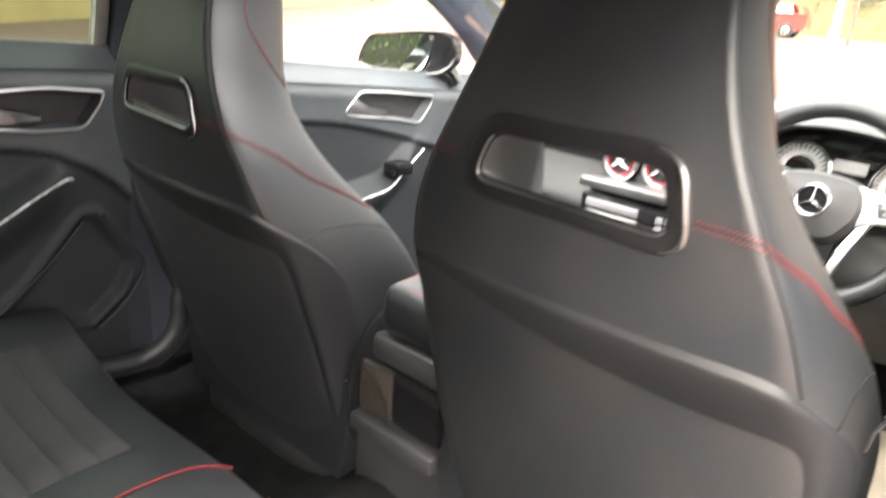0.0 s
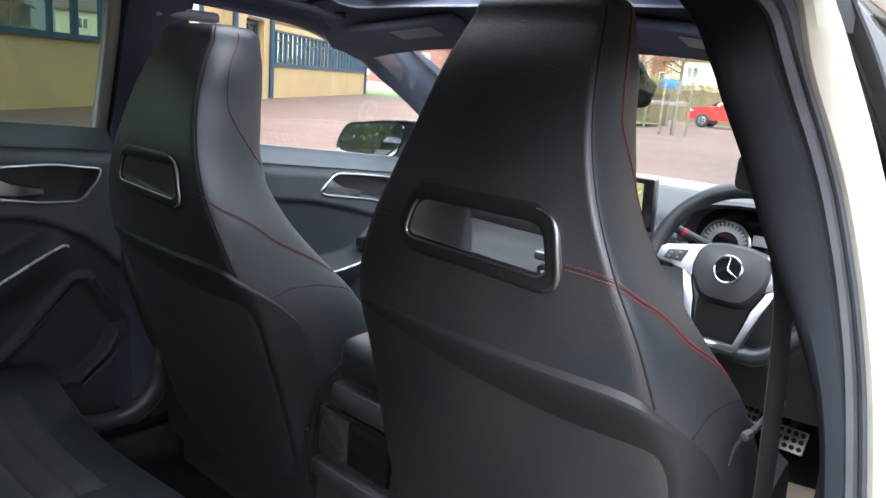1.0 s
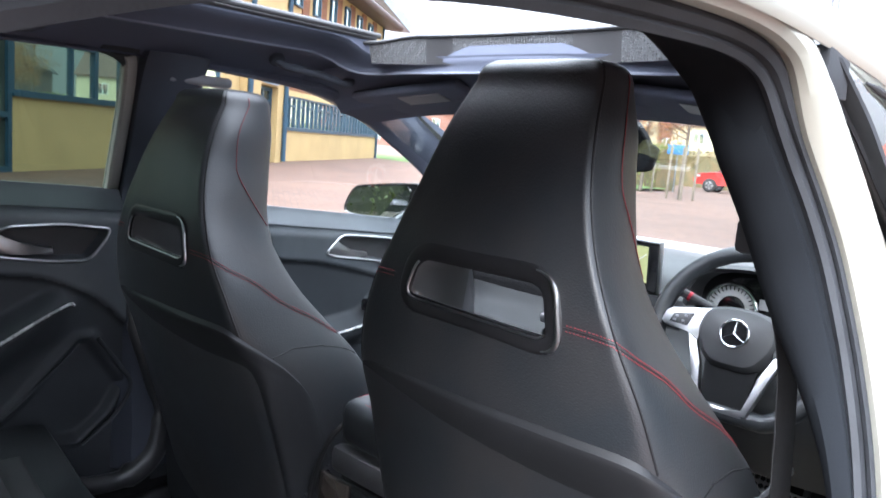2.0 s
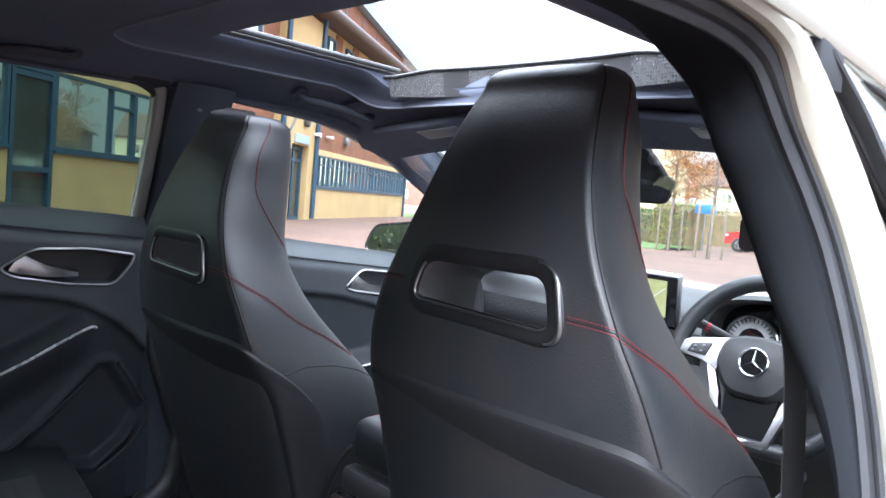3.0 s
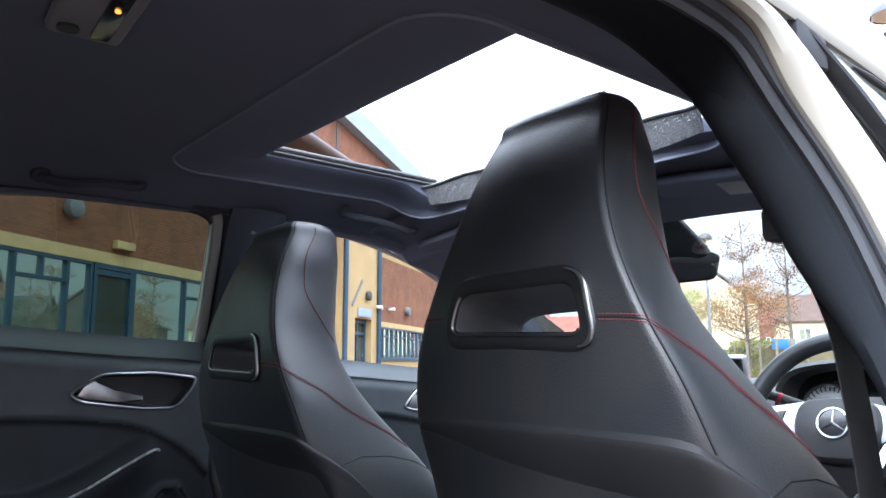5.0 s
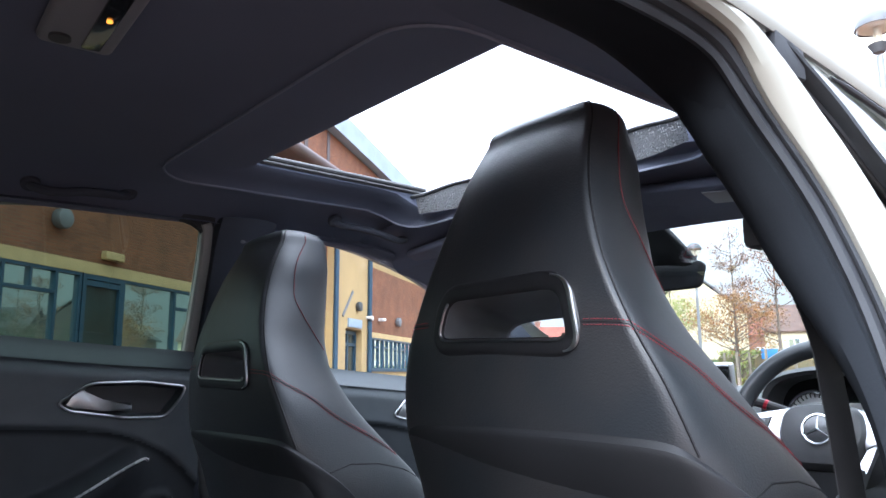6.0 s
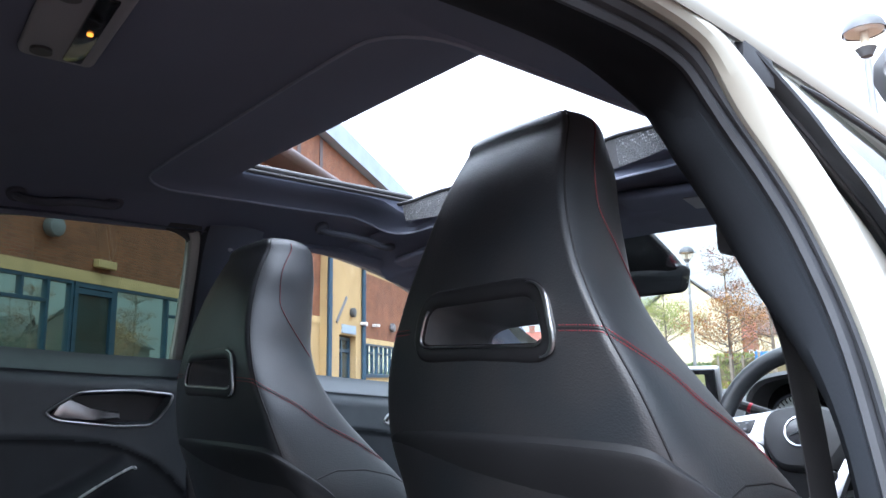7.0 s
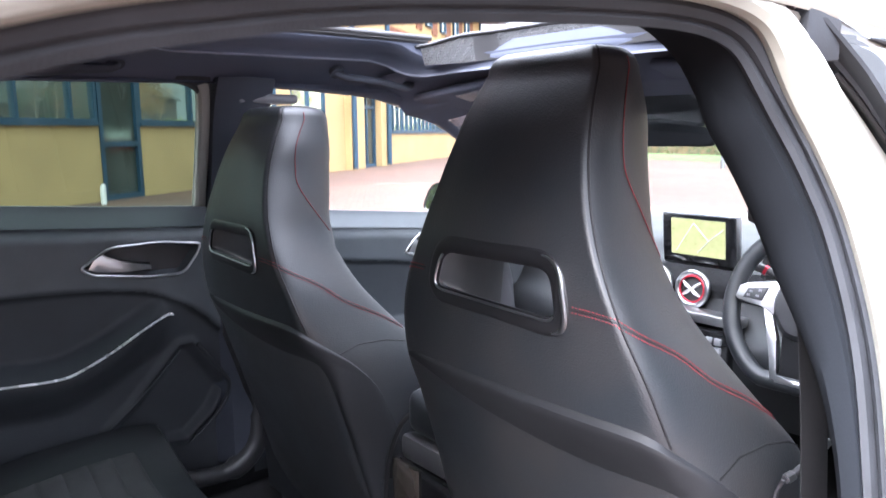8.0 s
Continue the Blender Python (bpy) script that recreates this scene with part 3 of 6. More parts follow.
bm = BM()
tube(bm, [(OPEN[1] - 0.006, OPEN[2] + 0.01, 1.440), (OPEN[1] - 0.006, OPEN[3] - 0.02, 1.436)], 0.006, 8)
part("right_rail", bm, HARD_PLASTIC, sunroof)
bm = BM()
box(bm, (OPEN[0] + 0.01, OPEN[2] - 0.012, 1.432), (OPEN[1] - 0.01, OPEN[2] + 0.004, 1.446), 0.004)
part("blind_edge", bm, FABRIC, sunroof)
deflector = thing("wind_deflector", "raised mesh wind deflector on a black bar at the sunroof front", "wind deflector")


def front_edge(x):
    return OPEN[3] + 0.012 - 0.022 * ((x - 0.024) / 0.374) ** 4 - 0.03 * ((x - 0.024) / 0.374) ** 2


bm = BM()
tube(bm, [(x, front_edge(x) - 0.012, 1.437 - 0.016 * step(0.24, 0.38, abs(x - 0.024))) for x in np.linspace(OPEN[0], OPEN[1], 25)], 0.0075, 8, flat=0.6)
part("bar", bm, HARD_PLASTIC, deflector)
for x0, x1, dark in ((-0.340, -0.20, 0), (-0.20, -0.13, 1), (-0.13, 0.16, 0), (0.16, 0.265, 1), (0.265, 0.388, 0)):
    bm = BM()
    grid(bm, [[(x, front_edge(x) - 0.012 * v, 1.380 + (0.055 - 0.016 * step(0.24, 0.38, abs(x - 0.024))) * v) for x in np.linspace(x0, x1, 7)] for v in (0, 0.35, 0.7, 1)])
    shell(bm, 0.001)
    part("web" if dark else "net", bm, HARD_PLASTIC if dark else MESH_NET, deflector)
bm = BM()
prof = [(0.510, 1.398), (0.516, 1.390), (0.528, 1.385), (0.556, 1.382), (0.596, 1.373), (0.630, 1.356), (0.652, 1.332), (0.664, 1.323), (0.700, 1.316), (0.735, 1.306), (0.76, 1.300)]
pp = curve([(0, a, b) for a, b in prof], 4)
grid(bm, [[(x, p.y - 0.05 * (abs(x) / 0.6) ** 3, p.z - 0.05 * (abs(x) / 0.6) ** 3) for p in pp] for x in np.linspace(-0.60, 0.60, 25)])
header = part("front_header", bm, FABRIC, car)

# glass and pillars of the left side
RAIL_Z = [(-0.75, 1.300), (-0.55, 1.330), (-0.38, 1.343), (-0.24, 1.347), (-0.05, 1.346), (0.05, 1.346), (0.20, 1.338), (0.34, 1.331), (0.48, 1.322), (0.60, 1.304), (0.66, 1.292), (0.76, 1.250),
          (0.85, 1.207), (0.92, 1.179), (1.06, 1.116), (1.20, 1.045), (1.32, 0.975)]
SILL_Z = [(-0.80, 1.108), (-0.33, 1.078), (-0.12, 1.062), (0.06, 1.051), (0.46, 1.012), (0.78, 0.983), (0.98, 0.965), (1.32, 0.94)]


def side_x(z):
    return -0.757 + 0.6 * (z - 1.05)


def side_glass(name, mat, y0, y1, parent, sign=1):
    bm = BM()
    rows = []
    for y in np.linspace(y0, y1, 24):
        lo, hi = hermite(SILL_Z, y) - 0.02, hermite(RAIL_Z, y) + 0.01
        hi = max(hi, lo + 0.004)
        rows.append([(sign * (side_x(lo + (hi - lo) * v) - 0.012), y, lo + (hi - lo) * v) for v in np.linspace(0, 1, 6)])
    grid(bm, rows)
    ob = part(name, bm, mat, parent)
    ob.visible_shadow = False
    return ob


bm = BM()
rows = []
for y in np.linspace(-0.75, 1.32, 70):
    z = hermite(RAIL_Z, y)
    x = side_x(z)
    if y < 0.5:
        ex, ey, ez = -0.585, y, roof_z(-0.585, y) - 0.002
    else:
        ex, ey, ez = hermite([(0.5, -0.585, 0.50, 1.352), (0.66, -0.575, 0.70, 1.325), (0.85, -0.62, 0.96, 1.262), (1.06, -0.665, 1.20, 1.165), (1.32, -0.73, 1.42, 1.02)], y)
    a, b = Vector((x, y, z)), Vector((ex, ey, ez))
    mid = (a + b) / 2 + Vector((0.020, 0, -0.006))
    ry, rz = hermite([(q[1], q[0], q[2]) for q in RAIL], y)
    rows.append([Vector((-ry + 0.049, y, rz + 0.034)), a + Vector((-0.025, 0, 0.010)), a + Vector((-0.008, 0, -0.004)), a + Vector((0.006, 0, -0.003)), a.lerp(mid, 0.55) + Vector((0.004, 0, -0.003)), mid, mid.lerp(b, 0.5) + Vector((0.004, 0, 0)), b, b + Vector((0.0, 0.01, 0.02))])
grid(bm, rows)
part("left_rail_trim", bm, FABRIC, car)
bm = BM()
rows = []
for z in np.linspace(0.40, 1.352, 32):
    zz = max(z, 1.05)
    x = -0.722 + 0.6 * (zz - 1.05)
    wide = 0.068 + 0.04 * step(1.0, 0.45, z)
    y = 0.166 - 0.030 * step(1.05, 1.33, z)
    bulge = 0.05 * step(0.75, 0.5, z)
    rows.append([(x - 0.05, y - wide, z), (x - 0.008, y - wide, z), (x + 0.012 + bulge, y - wide * 0.6, z), (x + 0.02 + bulge, y, z), (x + 0.012 + bulge, y + wide * 0.6, z), (x - 0.01, y + wide, z), (x - 0.05, y + wide, z)])
grid(bm, rows)
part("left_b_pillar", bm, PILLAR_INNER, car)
# Pale block added where the pillar head catches light, brightness in its colour.
bm = BM()
box(bm, (-0.605, 0.112, 1.296), (-0.552, 0.262, 1.318), 0.009, seg=3)
part("lit_pillar_head", bm, GREY_LAMP, car, "pale grey piece standing for the lit pillar head")
bm = BM()
tube(bm, curve([(-0.715, 0.095, 0.86), (-0.690, 0.118, 0.74), (-0.672, 0.150, 0.62), (-0.664, 0.172, 0.52), (-0.662, 0.152, 0.43), (-0.664, 0.080, 0.385), (-0.672, -0.04, 0.395), (-0.70, -0.12, 0.40)], 6), [0.012] * 6 + [0.020] * 12 + [0.030] * 12 + [0.022] * 13, 12, flat=0.8)
part("left_pillar_base", bm, HARD_PLASTIC, car, "black moulded base of the pillar trim")
bm = BM()
swept(bm, curve([(-0.760, 0.077, 1.040), (-0.747, 0.075, 1.067), (-0.679, 0.062, 1.18), (-0.628, 0.051, 1.265), (-0.596, 0.041, 1.320), (-0.585, 0.032, 1.338)], 8), [(-0.02, 0.004), (0.004, 0.004), (0.009, -0.001), (0.010, -0.010), (0.008, -0.020), (-0.004, -0.024)], False, (-0.68, -0.6, 1.15), (0.85, 0, -0.5))
part("window_frame_strip", bm, PALE_STRIP, car, "pale grey strip along the rear window frame")
# rounded upper corner of the rear window
bm = BM()
arc = [Vector((-0.020, 1.341)).lerp(Vector((0.046, 1.336)), u).lerp(Vector((0.046, 1.336)).lerp(Vector((0.056, 1.285)), u), u) for u in np.linspace(0, 1, 9)]
prism(bm, [(side_x(p.y) + 0.006, p.x, p.y) for p in [*arc, Vector((0.066, 1.300)), Vector((0.058, 1.352)), Vector((-0.015, 1.354))]], (-0.012, 0, -0.004))
part("window_corner", bm, RUBBER, car, "black rounded corner of the rear window frame")
bm = BM()
rows = []
for v in np.linspace(0, 1, 10):
    hw = 0.585 + 0.14 * v
    rows.append([(x * hw, 0.74 + 0.74 * v - 0.10 * abs(x) ** 3 * (1 - 0.4 * v), 1.318 - 0.34 * v - 0.03 * v * (1 - v)) for x in np.linspace(-1, 1, 17)])
grid(bm, rows)
ws = part("windscreen", bm, SHADE_GLASS, car)
ws.visible_shadow = False
bm = BM()
for y0, y1, x0, x1 in ((-1.3, 1.6, -0.80, 0.80),):
    grid(bm, [[(x, y, 0.295 + 0.03 * math.exp(-(x / 0.14) ** 2) * 3 + 0.25 * step(1.30, 1.62, y)) for x in np.linspace(x0, x1, 33)] for y in np.linspace(y0, y1, 40)])
part("floor_carpet", bm, CARPET, car, "black carpet on the car floor")
bm = BM()
box(bm, (0.74, -0.75, 0.29), (0.83, 1.2, 0.375), 0.02)
box(bm, (-0.86, -0.95, 0.29), (-0.735, 1.3, 0.36), 0.02)
part("door_sill", bm, CARPET, car)
bm = BM()
rows = [[(x * (0.80 - 0.12 * v * v), 1.48 + 0.95 * v, 0.955 - 0.10 * v * v - 0.10 * abs(x) ** 4) for x in np.linspace(-1, 1, 21)] for v in np.linspace(0, 1, 12)]
grid(bm, rows)
shell(bm, 0.004)
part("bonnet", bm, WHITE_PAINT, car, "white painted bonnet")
bm = BM()
grid(bm, [[(0.62 * x, -1.30 + 0.30 * v, 0.95 + 0.36 * v) for x in np.linspace(-1, 1, 9)] for v in np.linspace(0, 1, 5)])
rw = part("rear_screen", bm, DARK_GLASS, car)
rw.visible_shadow = False
bm = BM()
grid(bm, [[(s * x, y, z) for z in np.linspace(0.35, 1.22 - 0.25 * step(-0.9, -1.3, y), 6)] for s, x in ((-1, 0.80),) for y in np.linspace(-1.35, -0.72, 5)])
grid(bm, [[(0.80, y, z) for z in np.linspace(0.35, 1.0, 6)] for y in np.linspace(-1.35, -0.92, 5)])
grid(bm, [[(x, -1.34, z) for z in np.linspace(0.3, 0.97, 5)] for x in np.linspace(-0.8, 0.8, 5)])
shell(bm, 0.02)
part("rear_quarter_panel", bm, HARD_PLASTIC, car)


# nose and wheels
bm = BM()
nose = [(0.86, 1.30), (0.87, 1.70), (0.85, 2.10), (0.76, 2.38), (0.50, 2.53), (0.0, 2.58)]
nose = curve([(x, y, 0) for x, y in nose + [(-x, y) for x, y in nose[-2::-1]]], 5)
grid(bm, [[(p.x * k, 1.30 + (p.y - 1.30) * k, z if z < 0.8 else z - 0.10 * ((p.y - 1.30) / 1.28) ** 2) for p in nose] for z, k in ((0.22, 0.93), (0.34, 0.99), (0.52, 1.0), (0.70, 0.985), (0.84, 0.955), (0.93, 0.91))])
shell(bm, 0.01)
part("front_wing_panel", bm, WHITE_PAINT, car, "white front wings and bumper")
for wx in (0.79, -0.79):
    for wy in (1.86, -0.98):
        bm = BM()
        ring(bm, (wx, wy, 0.315), (1, 0, 0), 0.24, 0.078, 32, 10, 1.25)
        wheel = part("wheel", bm, TREAD, car, "black tyre on a silver wheel")
        bm = BM()
        disc(bm, (wx + math.copysign(0.03, wx), wy, 0.315), (1, 0, 0), 0.20, 0.06, 28, bevel=0.012)
        part("wheel_rim", bm, SATIN, wheel)


# ---------------------------------------------------------------- doors
R_BEZEL = [(-0.214, 0.938), (-0.150, 0.980), (-0.04, 0.982), (0.056, 0.970), (0.048, 0.948), (0.012, 0.902), (-0.07, 0.904), (-0.190, 0.922)]
R_STRIP = [(-0.62, 0.741), (-0.50, 0.722), (-0.385, 0.710), (-0.279, 0.704), (-0.225, 0.718), (-0.16, 0.748), (-0.10, 0.781), (-0.045, 0.808), (-0.032, 0.806)]
R_POCKET = [(-0.20, 0.53), (-0.12, 0.60), (-0.005, 0.725), (0.022, 0.725), (0.098, 0.605), (0.06, 0.54), (-0.005, 0.488), (-0.10, 0.50)]
F_BEZEL = [(0.660, 0.880), (0.716, 0.932), (0.82, 0.924), (0.990, 0.905), (0.985, 0.880), (0.94, 0.830), (0.845, 0.850), (0.69, 0.870)]
F_STRIP = [(0.40, 0.660), (0.55, 0.648), (0.64, 0.643), (0.693, 0.644), (0.75, 0.650), (0.806, 0.663), (0.868, 0.711), (0.928, 0.756)]


def crease_z(y, rear):
    """Height of the crease that parts a door's upper and lower panel."""
    return hermite([(-0.8, 0.875), (-0.35, 0.895), (-0.10, 0.875), (0.0, 0.835), (0.06, 0.79), (0.12, 0.72)], y) if rear else hermite([(0.15, 0.955), (0.33, 0.905), (0.50, 0.875), (0.645, 0.857), (0.805, 0.820), (0.99, 0.764), (1.2, 0.69)], y)


def door_panel(y0, y1, bezel, strip, pocket, rear):
    """x of an inner door panel over y and z, as rows."""
    rows = []
    ny, nv = 170, 150
    for i in range(ny + 1):
        y = y0 + (y1 - y0) * i / ny
        top = hermite(SILL_Z, y)
        row = []
        for j in range(nv + 1):
            v = j / nv
            z = 0.34 + (top - 0.34) * v
            d = top - z
            x = -0.700 - 0.052 * (1 - step(-0.01, 0.075, d)) + 0.010 * step(0.0, 0.04, d)
            crease = crease_z(y, rear)
            x -= 0.016 * step(0.006, -0.016, z - crease)
            line = hermite([(a, b) for a, b in strip], y)
            under = step(0.10, 0.0, line - z) * step(0.05, 0.0, z - line)
            if strip[0][0] - 0.05 < y < strip[-1][0] + 0.08:
                fade = step(strip[-1][0] + 0.06, strip[-1][0] - 0.08, y)
                x += 0.050 * under * fade
            s = inside(bezel, y, z)
            x -= 0.034 * step(0.0, 0.012, s)
            if pocket:
                s = inside(pocket, y, z)
                x += 0.010 * step(-0.022, -0.002, s) - 0.020 * step(-0.004, 0.020, s)
            row.append((x, y, z))
        row.append((-0.775, y, top + 0.002))
        rows.append(row)
    return rows


def lever(parent, y, z, s=1.0):
    """A wedge-shaped pull handle in its bezel."""
    bm = BM()
    out = [(0.0, 0.0), (0.018, 0.030), (0.030, 0.036), (0.045, 0.020), (0.075, 0.010), (0.135, 0.000), (0.137, -0.014), (0.08, -0.014), (0.02, -0.010)]
    prism(bm, [(-0.706, y + a * s, z + b * s) for a, b in out], (0.016, 0, 0), 0.004)
    part("handle", bm, SATIN, parent, "satin silver pull handle")


def left_door(name, label, y0, y1, bezel, strip, pocket, glass_mat, rear):
    d = thing(name, label, "car door")
    bm = BM()
    grid(bm, door_panel(y0, y1, bezel, strip, pocket, rear))
    pn = part("door_panel", bm, SOFT_PLASTIC, d)
    pn.data.materials.append(DOOR_DARK)
    for f in pn.data.polygons:
        if f.center.z < crease_z(f.center.y, rear) - 0.004:
            f.material_index = 1
    bm = BM()
    prism(bm, [(-0.717, p.y, p.z) for p in rounded([(0, a, b) for a, b in bezel], 0.02, 5)], (-0.003, 0, 0))
    part("handle_recess", bm, HARD_PLASTIC, d, "black handle recess")
    bm = BM()
    rows = []
    for y in np.linspace(y0, y1, 40):
        top = hermite(SILL_Z, y)
        low = (hermite([(-0.8, 0.875), (-0.35, 0.895), (-0.10, 0.875), (0.0, 0.835), (0.06, 0.79), (0.12, 0.72)], y) if rear else hermite([(0.15, 0.955), (0.33, 0.905), (0.50, 0.875), (0.645, 0.857), (0.805, 0.820), (0.99, 0.764), (1.2, 0.69)], y))
        rows.append([(-0.708 - 0.012, y, top - 0.001)] + [(-0.690 - 0.056 * (1 - step(-0.01, 0.07, k)) + 0.003 - (0.008 if k > 0.06 else 0), y, top - k + 0.003) for k in (0.0, 0.006, 0.015, 0.03, 0.045)])
    grid(bm, [r[1:] for r in rows])
    part("sill_pad", bm, DOOR_DARK if rear else PAD_PLASTIC, d, "padded window sill")
    bm = BM()
    tube(bm, rounded([(-0.687, a, b) for a, b in bezel], 0.02, 5), 0.0032, 8, True)
    part("handle_bezel", bm, SATIN, d, "satin chrome bezel")
    lever(d, bezel[0][0] + 0.017, bezel[0][1] - 0.004, 1.0 if rear else 1.05)
    bm = BM()
    tube(bm, [p + Vector((0, 0, 0.008)) for p in curve([(-0.652, a, b) for a, b in strip], 6)], 0.0042, 8, flat=0.7)
    part("armrest_strip", bm, SILVER_PLASTIC, d, "bright metal strip")
    if rear:
        bm = BM()
        tube(bm, curve([(-0.690, -0.20, 0.545), (-0.688, -0.10, 0.625), (-0.688, -0.007, 0.716)], 6), 0.0035, 8)
        part("pocket_rib", bm, DOOR_DARK, d)
        bm = BM()
        tube(bm, curve([(-0.682, 0.030, 0.725), (-0.680, 0.075, 0.66), (-0.679, 0.104, 0.605), (-0.680, 0.07, 0.54), (-0.682, 0.0, 0.482)], 6), 0.005, 8)
        part("speaker_rim", bm, DOOR_DARK, d)
    else:
        bm = BM()
        box(bm, (-0.685, 0.80, 0.700), (-0.635, 0.875, 0.738), 0.008)
        part("window_switch", bm, GLOSS_BLACK, d)
    side_glass("window_glass", glass_mat, y0 - (0.0 if not rear else 0.0), y1, d)
    bm = BM()
    grid(bm, [[(-0.80 - 0.07 * math.sin(math.pi * min(1, v * 1.1)), y, 0.33 + (hermite(SILL_Z, y) - 0.34) * v) for v in np.linspace(0, 1, 8)] for y in np.linspace(y0, y1, 10)])
    part("door_skin", bm, WHITE_PAINT, d)
    return d


left_door("rear_passenger_door", "closed rear car door with black panel, chrome handle bezel and tinted window", -0.75, 0.095, R_BEZEL, R_STRIP, R_POCKET, DARK_GLASS, True)
left_door("front_passenger_door", "closed front car door with grey padded sill, black panel and chrome handle bezel", 0.17, 1.30, F_BEZEL, F_STRIP, None, GLASS, False)

bm = BM()
tube(bm, [(-0.722, 0.415, 1.010), (-0.722, 0.415, 1.030), (-0.722, 0.415, 1.042)], [0.006, 0.006, 0.004], 8)
pin = part("lock_pin", bm, HARD_PLASTIC)
tagged(pin, "small black lock pin on the front door sill", "lock pin")

# front right door, seen from outside
fr = thing("driver_door", "closed white driver's door with black window frame and reflecting glass", "car door")
GAP = curve([(0.696, 0.140, 1.304), (0.703, 0.172, 1.282), (0.713, 0.206, 1.255), (0.729, 0.247, 1.210), (0.748, 0.292, 1.156), (0.768, 0.325, 1.09), (0.790, 0.340, 1.00), (0.805, 0.345, 0.93)], 6)
RIM = curve([(0.710, 0.112, 1.327), (0.722, 0.168, 1.290), (0.730, 0.190, 1.268), (0.742, 0.218, 1.232), (0.757, 0.255, 1.188), (0.777, 0.290, 1.12), (0.798, 0.310, 1.04), (0.815, 0.315, 0.96)], 6)
bm = BM()
grid(bm, [[g + Vector((-0.030, 0.030, 0)), g + Vector((-0.004, 0.010, 0)), g.lerp(r, 0.10), g.lerp(r, 0.45) + Vector((-0.004, 0.004, 0)), g.lerp(r, 0.55) + Vector((0.002, 0, 0)), g.lerp(r, 0.95), r, r + Vector((0.002, 0.008, 0)), r + Vector((-0.002, 0.018, 0)), r + Vector((-0.012, 0.022, 0))] for g, r in zip(GAP, RIM)])
part("window_frame", bm, RUBBER, fr, "black window frame")
bm = BM()
prism(bm, [(0.709, 0.092, 1.336), (0.712, 0.084, 1.298), (0.714, 0.112, 1.288), (0.716, 0.142, 1.290), (0.711, 0.154, 1.328)], (-0.018, 0.006, 0), 0.003)
bmesh.ops.recalc_face_normals(bm, faces=bm.faces)
part("frame_corner", bm, RUBBER, fr, "black frame corner cap")
bm = BM()
tube(bm, [g + (g - r).normalized() * 0.002 + Vector((0.0, -0.004, 0)) for g, r in zip(GAP[6:], RIM[6:])], 0.003, 6)
part("frame_seal", bm, DARK_THREAD, fr)
bm = BM()
rows = []
for p in RIM:
    f = hermite([(0.95, 1.30), (1.05, 1.10), (1.15, 0.92), (1.22, 0.76), (1.28, 0.58), (1.31, 0.40), (1.327, 0.22)], p.z)
    rows.append([(p.x - 0.002 - 0.010 * t * t, p.y + 0.014 + (f - p.y) * t, p.z) for t in np.linspace(0, 1, 12)])
grid(bm, rows)
part("window_glass", bm, DOOR_GLASS, fr).visible_shadow = False
bm = BM()
tube(bm, [(p.x + 0.003, p.y, p.z - 0.012) for p in rail if p.y > 0.20 and p.y < 1.1], [0.0012] + [0.004] * (len([p for p in rail if p.y > 0.20 and p.y < 1.1]) - 1), 8)
part("upper_frame", bm, RUBBER, fr, "black upper window frame")
bm = BM()
grid(bm, [[(0.852 + 0.045 * math.sin(math.pi * min(1, 1.15 * (1 - v))), y + 0.10 * v * 0, 0.32 + 0.645 * v) for v in np.linspace(0, 1, 12)] for y in np.linspace(0.10, 1.30, 14)])
shell(bm, 0.01)
part("door_skin", bm, WHITE_PAINT, fr)
bm = BM()
grid(bm, [[(0.785, y, z) for z in (0.34, 0.5, 0.7, 0.9, 0.97)] for y in np.linspace(0.20, 1.30, 8)])
shell(bm, 0.03)
part("door_panel", bm, DOOR_DARK, fr)

# rear right door, swung wide open beside the opening
OUT = Matrix.Translation((0.88, 0.17, 0)) @ Matrix.Rotation(radians(-15), 4, "Z")
rd = thing("rear_door", "white rear car door swung wide open with a dark inner panel", "car door", at=OUT)


def door_end(z):
    """Length of the open door at a height."""
    return hermite([(0.36, 0.62), (0.50, 0.72), (0.75, 0.86), (0.98, 0.92), (1.12, 0.80), (1.25, 0.62), (1.31, 0.50)], z)


bm = BM()
grid(bm, [[(door_end(z) * u, 0.03 - 0.05 * math.sin(math.pi * min(1, (z - 0.34) / 0.66)), z) for u in np.linspace(0, 1, 12)] for z in np.linspace(0.36, 0.99, 12)])
shell(bm, 0.004)
part("door_skin", bm, WHITE_PAINT, rd)
bm = BM()
grid(bm, [[(0.02 + (door_end(z) - 0.04) * u, -0.075 - 0.02 * math.exp(-((z - 0.70) / 0.06) ** 2), z) for u in np.linspace(0, 1, 12)] for z in np.linspace(0.38, 0.985, 20)])
shell(bm, 0.03)
part("door_panel", bm, SOFT_PLASTIC, rd, "black inner door panel")
bm = BM()
tube(bm, curve([(0.0, -0.03, 0.97), (-0.02, -0.02, 1.10), (-0.05, 0.0, 1.24), (-0.06, 0.005, 1.30), (0.10, 0.005, 1.325), (0.40, 0.0, 1.305), (0.64, -0.01, 1.22), (0.82, -0.02, 1.08), (0.90, -0.03, 0.97)], 5), 0.022, 8)
part("window_frame", bm, HARD_PLASTIC, rd, "black window frame")
bm = BM()
grid(bm, [[(-0.03 + (door_end(z) - 0.02) * u, -0.015, z) for u in np.linspace(0, 1, 6)] for z in np.linspace(0.97, 1.30, 8)])
part("window_glass", bm, DARK_GLASS, rd)

# left door mirror
dm = thing("door_mirror", "black cased door mirror reflecting trees, outside the front passenger window", "wing mirror")
